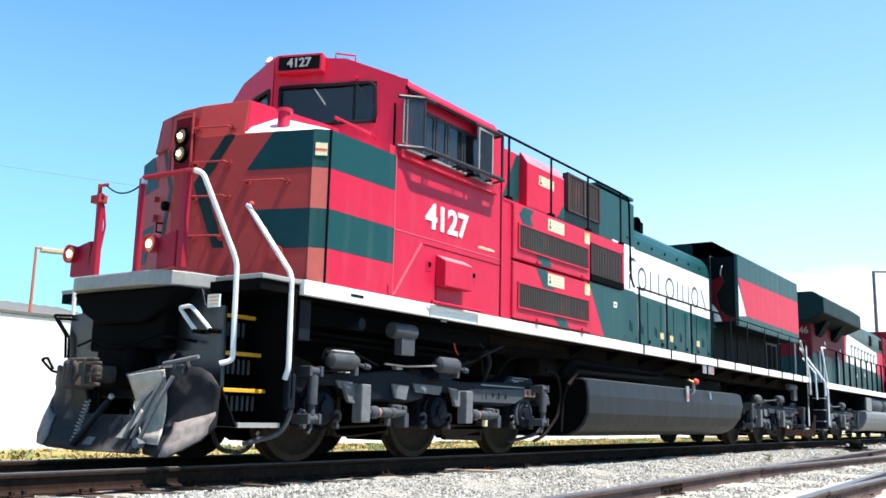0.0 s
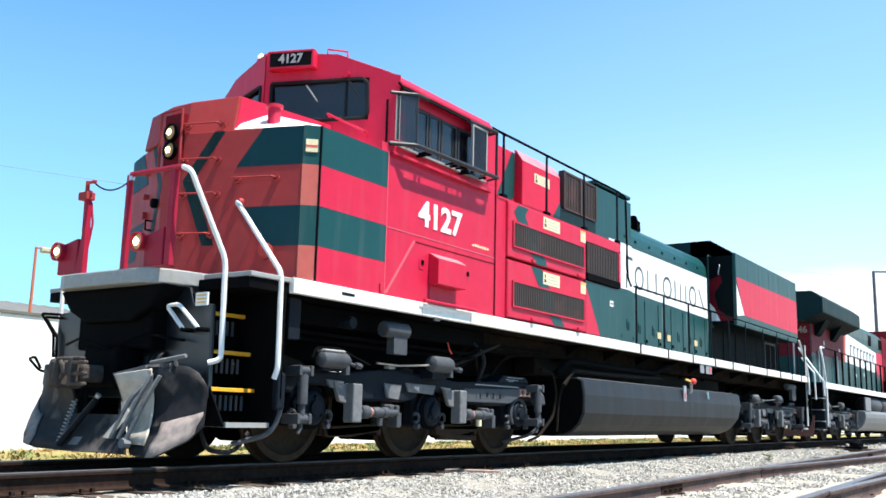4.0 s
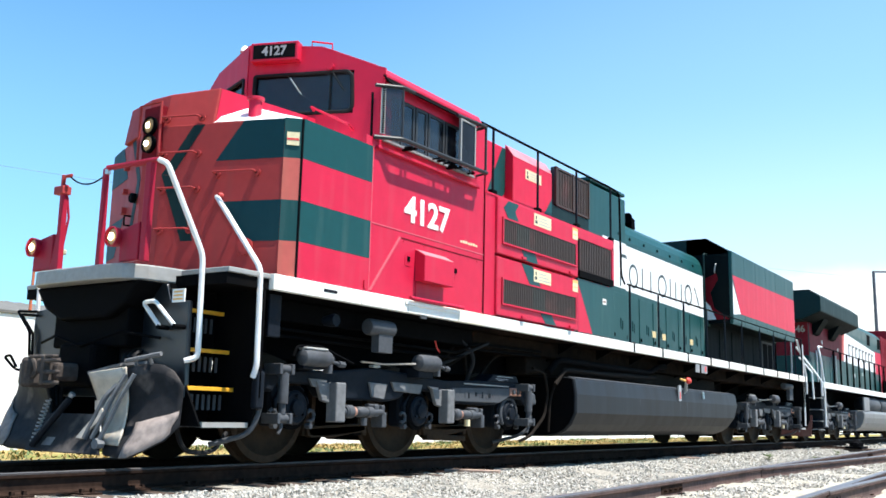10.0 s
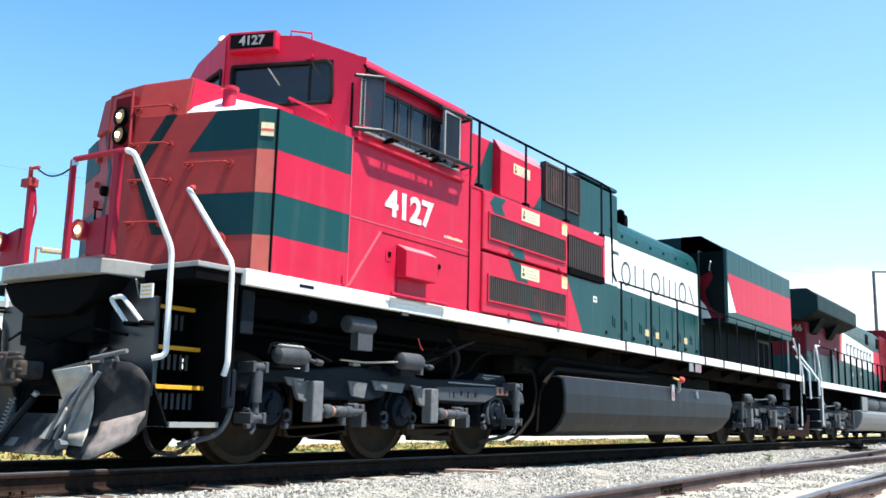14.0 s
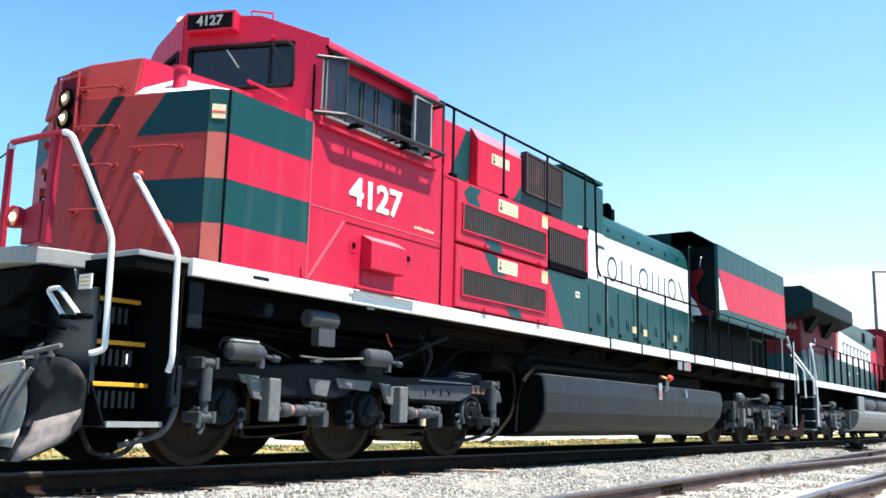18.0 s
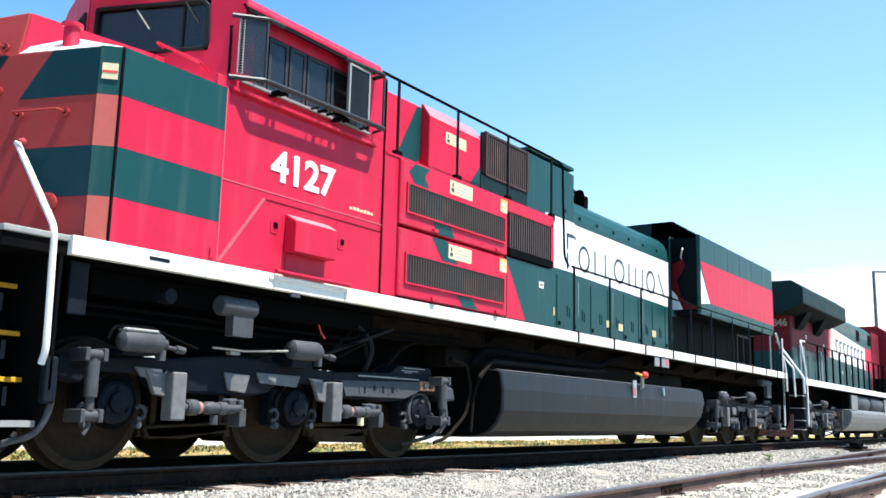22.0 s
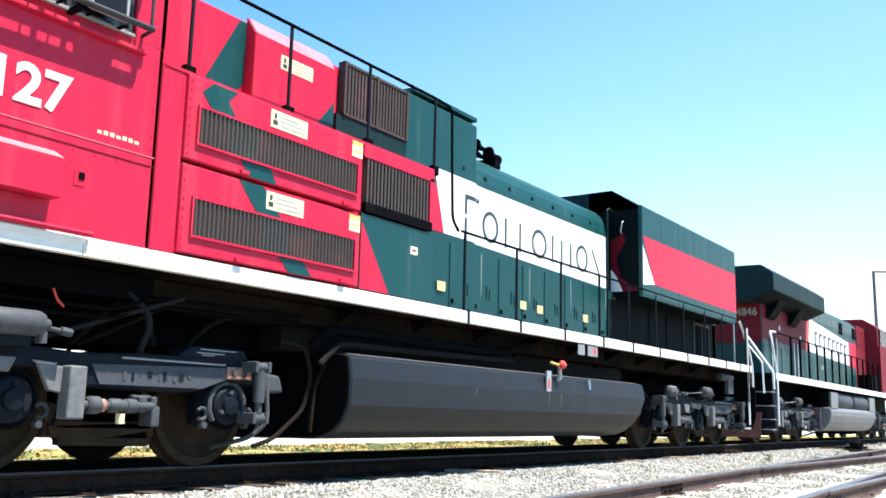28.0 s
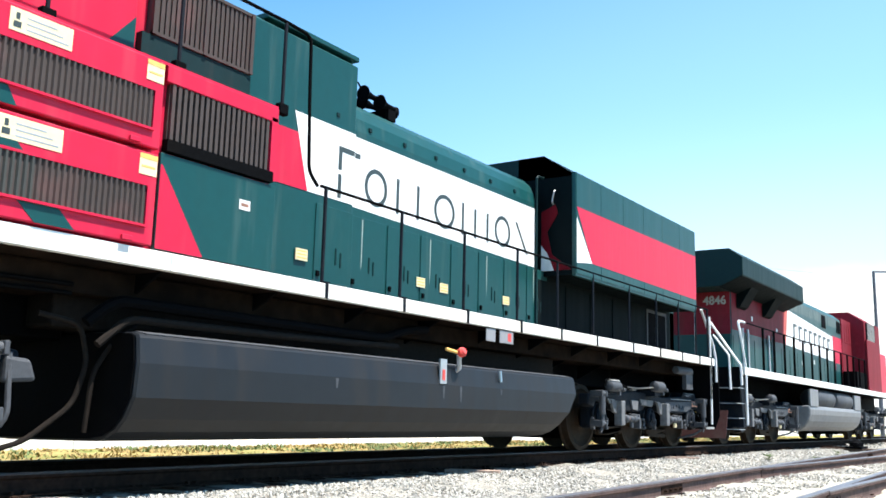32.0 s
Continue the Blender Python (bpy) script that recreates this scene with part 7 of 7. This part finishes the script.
def stones():
    """Loose ballast stones, thickest where they lie nearest."""
    rng = np.random.default_rng(5)
    base = np.array([(1, 1, 1), (-1, -1, 1), (-1, 1, -1), (1, -1, -1), (1.3, 0, -0.1), (-1.2, 0.1, 0.2), (0, 1.25, 0.1), (0.1, -1.3, -0.2)]) * 0.62
    tri = [(0, 6, 4), (0, 5, 6), (0, 1, 5), (0, 4, 1), (1, 4, 7), (1, 7, 5), (2, 6, 5), (2, 4, 6), (2, 3, 4), (3, 7, 4), (2, 5, 3), (3, 5, 7)]
    verts, faces = [], []
    zones = [(3.0, 9.5, -5.2, -1.16, 800, 0.0165), (9.5, 17.0, -4.9, -1.05, 580, 0.0190), (17.0, 34.0, -5.2, -0.90, 270, 0.0230), (34, 60, -4.5, -0.9, 16, 0.055),
             (8.0, 26.0, -1.50, -1.15, 330, 0.020), (2.5, 8.0, -1.60, -1.30, 330, 0.020), (3.0, 18.0, -0.60, 0.60, 60, 0.035), (2.0, 22.0, 0.9, 2.6, 30, 0.04)]
    for x0, x1, y0, y1, dens, size in zones:
        count = int((x1 - x0) * (y1 - y0) * dens)
        px, py = rng.uniform(x0, x1, count), rng.uniform(y0, y1, count)
        yc = -5.27 + 0.0465 * px
        ok = np.ones(count, bool)
        for s in (-1, 1):
            ok &= np.abs(py - (yc + s * 0.7535)) > 0.09
            ok &= np.abs(py - s * 0.7535) > 0.10
        ok &= (py > yc + 0.72) | (rng.uniform(0, 1, count) < 0.45)
        # some tie ends stay bare
        ok &= (py < -1.36) | (np.abs((px + 45.0 + 0.28) % 0.56 - 0.28) > 0.12) | (rng.uniform(0, 1, count) < 0.25)
        for i in np.nonzero(ok)[0]:
            a = rng.uniform(0, 6.283, 3)
            r = Euler(a).to_matrix()
            sc = size * rng.uniform(0.6, 1.35) * np.array([rng.uniform(0.8, 1.4), 1.0, rng.uniform(0.6, 1.0)])
            pts = (base * sc) @ np.array(r).T
            z = bank(px[i], py[i]) + size * rng.uniform(0.0, 0.5)
            k = len(verts)
            verts += (pts + np.array([px[i], py[i], z])).tolist()
            faces += [(p + k, q + k, w + k) for p, q, w in tri]
    me = bpy.data.meshes.new("ballast_stones")
    me.from_pydata(verts, [], faces)
    me.materials.append(STONE)
    ob = new("ballast_stones", me)
    return tagged(ob, "loose pale grey crushed ballast stones", "gravel", kind="stuff")


stones()


# ---- far side of the tracks ----
def background():
    w = Shape().box(-60, 140, 14.0, 14.25, -0.9, 2.72)
    wall = setting("wall_boundary", w, PLASTER, "long white plastered boundary wall", "wall", bevel=0.02)
    part("wall_cap", Shape().box(-60, 140, 13.96, 14.29, 2.72, 2.79), ROOF_GREY, wall)
    for k in range(30):
        part("pilaster", Shape().box(-18 + 5.5 * k, -17.7 + 5.5 * k, 13.95, 14.0, -0.9, 2.72), PLASTER, wall)
    sh = thing("shed", (16, 22, -0.4), "low grey shed with a fibre-cement roof behind the wall", "shed")
    part("shed_wall", Shape().box(-30, 20.2, 20, 28, -0.5, 3.2), PLASTER, sh)
    rows = []
    for y, z in ((19.5, 3.2), (24, 4.13), (28.5, 3.2)):
        rows.append([(-29 + i * 0.25, y, z + 0.03 * (i % 2)) for i in range(200)])
    part("shed_roof", Shape().sheet(rows), ROOF_GREY, sh, "grey corrugated roof", solid=0.03)


background()


LAMP_CREAM = surface("yellowed_lamp_head", (0.50, 0.44, 0.28), 0.6, vary=0.1, grain=12, bump=0.05)
POLE_GREY = surface("weathered_pole_grey", (0.085, 0.09, 0.11), 0.6, vary=0.1, grain=8, bump=0.05)


def street_lamp(x, y, h, reach, pole_mat, label, r=0.06, head=GALV):
    lamp = thing("street_lamp", (x, y, -0.4), label, "street lamp")
    part("pole", Shape().rod((x, y, -0.4), (x, y, h), r * 1.3, 10, r * 0.8), pole_mat, lamp, smooth=True)
    part("arm", Shape().rod((x, y, h - 0.03), (x + reach[0], y + reach[1], h + 0.02), r * 0.55, 8), pole_mat, lamp)
    ex, ey = x + reach[0], y + reach[1]
    d = Vector((reach[0], reach[1], 0)).normalized()
    n = Vector((-d.y, d.x, 0))
    p = Vector((ex, ey, h))
    part("luminaire", Shape().plate([p + d * 0.6 + n * 0.10, p + d * 0.6 - n * 0.10, p - d * 0.1 - n * 0.15, p - d * 0.1 + n * 0.15], (0, 0, -0.14)), head, lamp, "weathered luminaire head", bevel=0.03)
    return lamp


street_lamp(15.30, 17.0, 5.0, (0.20, -0.09), ORANGE_POLE, "street lamp on a slender red-oxide pole behind the wall", 0.045, LAMP_CREAM)
street_lamp(70.0, 3.7, 11.1, (1.6, -2.2), POLE_GREY, "tall grey street lamp beside the track", 0.12)


def grass():
    """Dry tufts and green weeds between the track and the wall."""
    rng = np.random.default_rng(9)
    for name, mat, label, count, area, hh, share in (
            ("dry_grass", DRY_GRASS, "patchy dry yellow grass", 4200, (4.0, 75.0, 3.4, 13.8), 0.065, 0.0),
            ("tall_dry_grass", DRY_GRASS, "tall dry golden grass along the wall", 3400, (2.0, 70.0, 9.0, 13.8), 0.085, 0.30),
            ("tall_weeds", WEED, "green weeds along the foot of the wall", 1800, (4.0, 70.0, 10.0, 13.8), 0.10, 0.9),
            ("weeds", WEED, "low green weeds among the dry grass", 2600, (6.0, 75.0, 4.0, 13.6), 0.10, 0.52)):
        verts, faces = [], []
        for _ in range(count):
            x, y = rng.uniform(area[0], area[1]), rng.uniform(area[2], area[3])
            if share and noise.noise((x * 0.35 + 9.0 * share, y * 0.35, 4.0)) < 0.15:
                continue
            z = bank(x, y) - 0.02
            for _b in range(5):
                a = rng.uniform(0, 6.283)
                h, w, out = hh * rng.uniform(0.5, 1.6), rng.uniform(0.015, 0.05), rng.uniform(0.05, 0.22)
                dx, dy = math.cos(a), math.sin(a)
                k = len(verts)
                bx, by = x + rng.uniform(-0.12, 0.12), y + rng.uniform(-0.12, 0.12)
                verts += [(bx - dy * w, by + dx * w, z), (bx + dy * w, by - dx * w, z), (bx + dx * out * 0.6 + dy * w * 0.6, by + dy * out * 0.6 - dx * w * 0.6, z + h * 0.7), (bx + dx * out, by + dy * out, z + h)]
                faces += [(k, k + 1, k + 2), (k, k + 2, k + 3)]
        me = bpy.data.meshes.new(name)
        me.from_pydata(verts, [], faces)
        me.materials.append(mat)
        tagged(new(name, me), label, "grass", kind="stuff")


grass()


def weed_plant(x, y, z, size, seed):
    rnd = random.Random(seed)
    w = thing("weed", (x, y, z), "small green weed growing in the ballast", "weed", group="weeds in the ballast")
    part("stem", Shape().rod((x, y, z), (x + 0.02, y, z + size * 0.7), 0.006, 5), WEED, w)
    for k in range(16):
        a, h, r = rnd.uniform(0, 6.28), rnd.uniform(0.1, 0.9) * size, rnd.uniform(0.4, 0.8) * size
        d, n = Vector((math.cos(a), math.sin(a), 0.35)), Vector((-math.sin(a), math.cos(a), 0))
        p = Vector((x, y, z + h * 0.6))
        part("leaf", Shape().plate([p, p + d * r * 0.5 + n * r * 0.16, p + d * r, p + d * r * 0.5 - n * r * 0.16], (0, 0, 0.003)), WEED, w)


for x, y, size, seed in ((24.6, -2.6, 0.20, 1), (19.4, -2.35, 0.24, 2), (21.0, -2.9, 0.15, 3)):
    weed_plant(x, y, -0.27, size, seed)


def switch_stand():
    x, y, z = 29.6, -2.1, -0.22
    st = thing("switch_stand", (x, y, z), "low black hand-thrown switch stand on long ties", "switch stand")
    for d in (-0.35, 0.35):
        part("head_block", Shape().box(x + d - 0.11, x + d + 0.11, y - 0.9, y + 0.9, z - 0.04, z + 0.06), TIE, st, bevel=0.01)
    part("base", Shape().box(x - 0.5, x + 0.5, y - 0.22, y + 0.22, z + 0.06, z + 0.12), BLACK, st, bevel=0.015)
    part("gear_case", Shape().turned((x, y, z + 0.12), (0, 0, 1), [(0, 0.20), (0.10, 0.19), (0.16, 0.12), (0.20, 0.06)], 16), BLACK, st, smooth=True)
    part("lever", Shape().rod((x, y, z + 0.22), (x - 0.62, y - 0.10, z + 0.16), 0.025, 8), BLACK, st)
    part("lever_weight", Shape().turned((x - 0.70, y - 0.11, z + 0.15), (1, 0.15, 0.1), [(0, 0.05), (0.02, 0.09), (0.14, 0.09), (0.16, 0.05)], 14), BLACK, st, smooth=True)
    part("target_mast", Shape().rod((x + 0.12, y, z + 0.2), (x + 0.12, y, z + 0.52), 0.022, 8), BLACK, st)
    part("target", Shape().box(x + 0.02, x + 0.22, y - 0.01, y + 0.01, z + 0.40, z + 0.52), BLACK, st, bevel=0.01)
    part("throw_rod", Shape().rod((x, y + 0.2, z + 0.08), (x, y + 1.2, z + 0.08), 0.02, 8), RAIL, st)


switch_stand()


def joint_bars():
    for x, s in ((9.35, 1), (9.65, -1), (24.0, 1)):
        y = -5.27 + 0.0465 * x + s * 0.7535
        j = thing("joint_bar", (x, y, -0.16), "rusty bolted rail joint bar on the siding rail", "joint bar", group="rail joint bars")
        for e in (-1, 1):
            b = part("splice_plate", Shape().plate([(x - 0.33, y + e * 0.010, -0.215), (x + 0.33, y + e * 0.010 + 0.0307, -0.215), (x + 0.33, y + e * 0.010 + 0.0307, -0.135), (x - 0.33, y + e * 0.010, -0.135)], (0, e * 0.022, 0)), RAIL, j, bevel=0.004)
            for k in range(4):
                bx = x - 0.24 + 0.16 * k
                by = y + e * 0.032 + 0.0465 * (bx - x) + 0.015
                part("bolt", Shape().rod((bx, by, -0.175), (bx, by + e * 0.03, -0.175), 0.018, 6), RAIL, b)


joint_bars()


def plank(x, y, z, turn):
    ca, sa = math.cos(turn), math.sin(turn)
    at = lambda u, v: (x + ca * u - sa * v, y + sa * u + ca * v, z)
    p = thing("plank", (x, y, z), "pale weathered wooden plank lying beside the rail", "plank", group="planks beside the rail")
    part("board", Shape().plate([at(-0.34, -0.11), at(0.34, -0.12), at(0.36, 0.10), at(-0.30, 0.12)], (0, 0, 0.04)), PALE_WOOD, p, bevel=0.006)


PALE_WOOD = surface("pale_dry_wood", (0.30, 0.22, 0.18), 0.9, vary=0.2, grain=14, stain=(0.26, 0.19, 0.14), stain_size=6.0, stain_low=0.5, stain_amount=0.6, bump=0.4, spec=0.1)
plank(10.22, -1.16, -0.200, -1.1)
plank(17.4, -1.25, -0.200, -0.9)


def overhead_wires():
    for k, (p, q, sag) in enumerate((((-30, 40, 9.2), (70, 3.7, 10.6), 1.2), ((70, 3.7, 10.6), (180, -30, 10.5), 1.0))):
        pts = []
        for i in range(25):
            t = i / 24
            pts.append((p[0] + (q[0] - p[0]) * t, p[1] + (q[1] - p[1]) * t, p[2] + (q[2] - p[2]) * t - sag * 4 * t * (1 - t)))
        w = thing("overhead_wire", pts[0], "thin dark overhead wire against the sky", "wire", group="overhead wires")
        part("conductor", Shape().pipe(pts, 0.006, 5), GUARD_GREY, w)


overhead_wires()


def motions():
    for loco in (LEAD, SECOND):
        home = loco.location.copy()
        walk(loco, [(0.5 * i, pose(home.x + s, home.y, home.z)) for i, s in enumerate(ROLLED)])
    for axle, at, r in WHEELSETS:
        walk(axle, [(0.5 * i, pose(at.x, at.y, at.z, 0, math.degrees(s / r), 0)) for i, s in enumerate(ROLLED)])


motions()
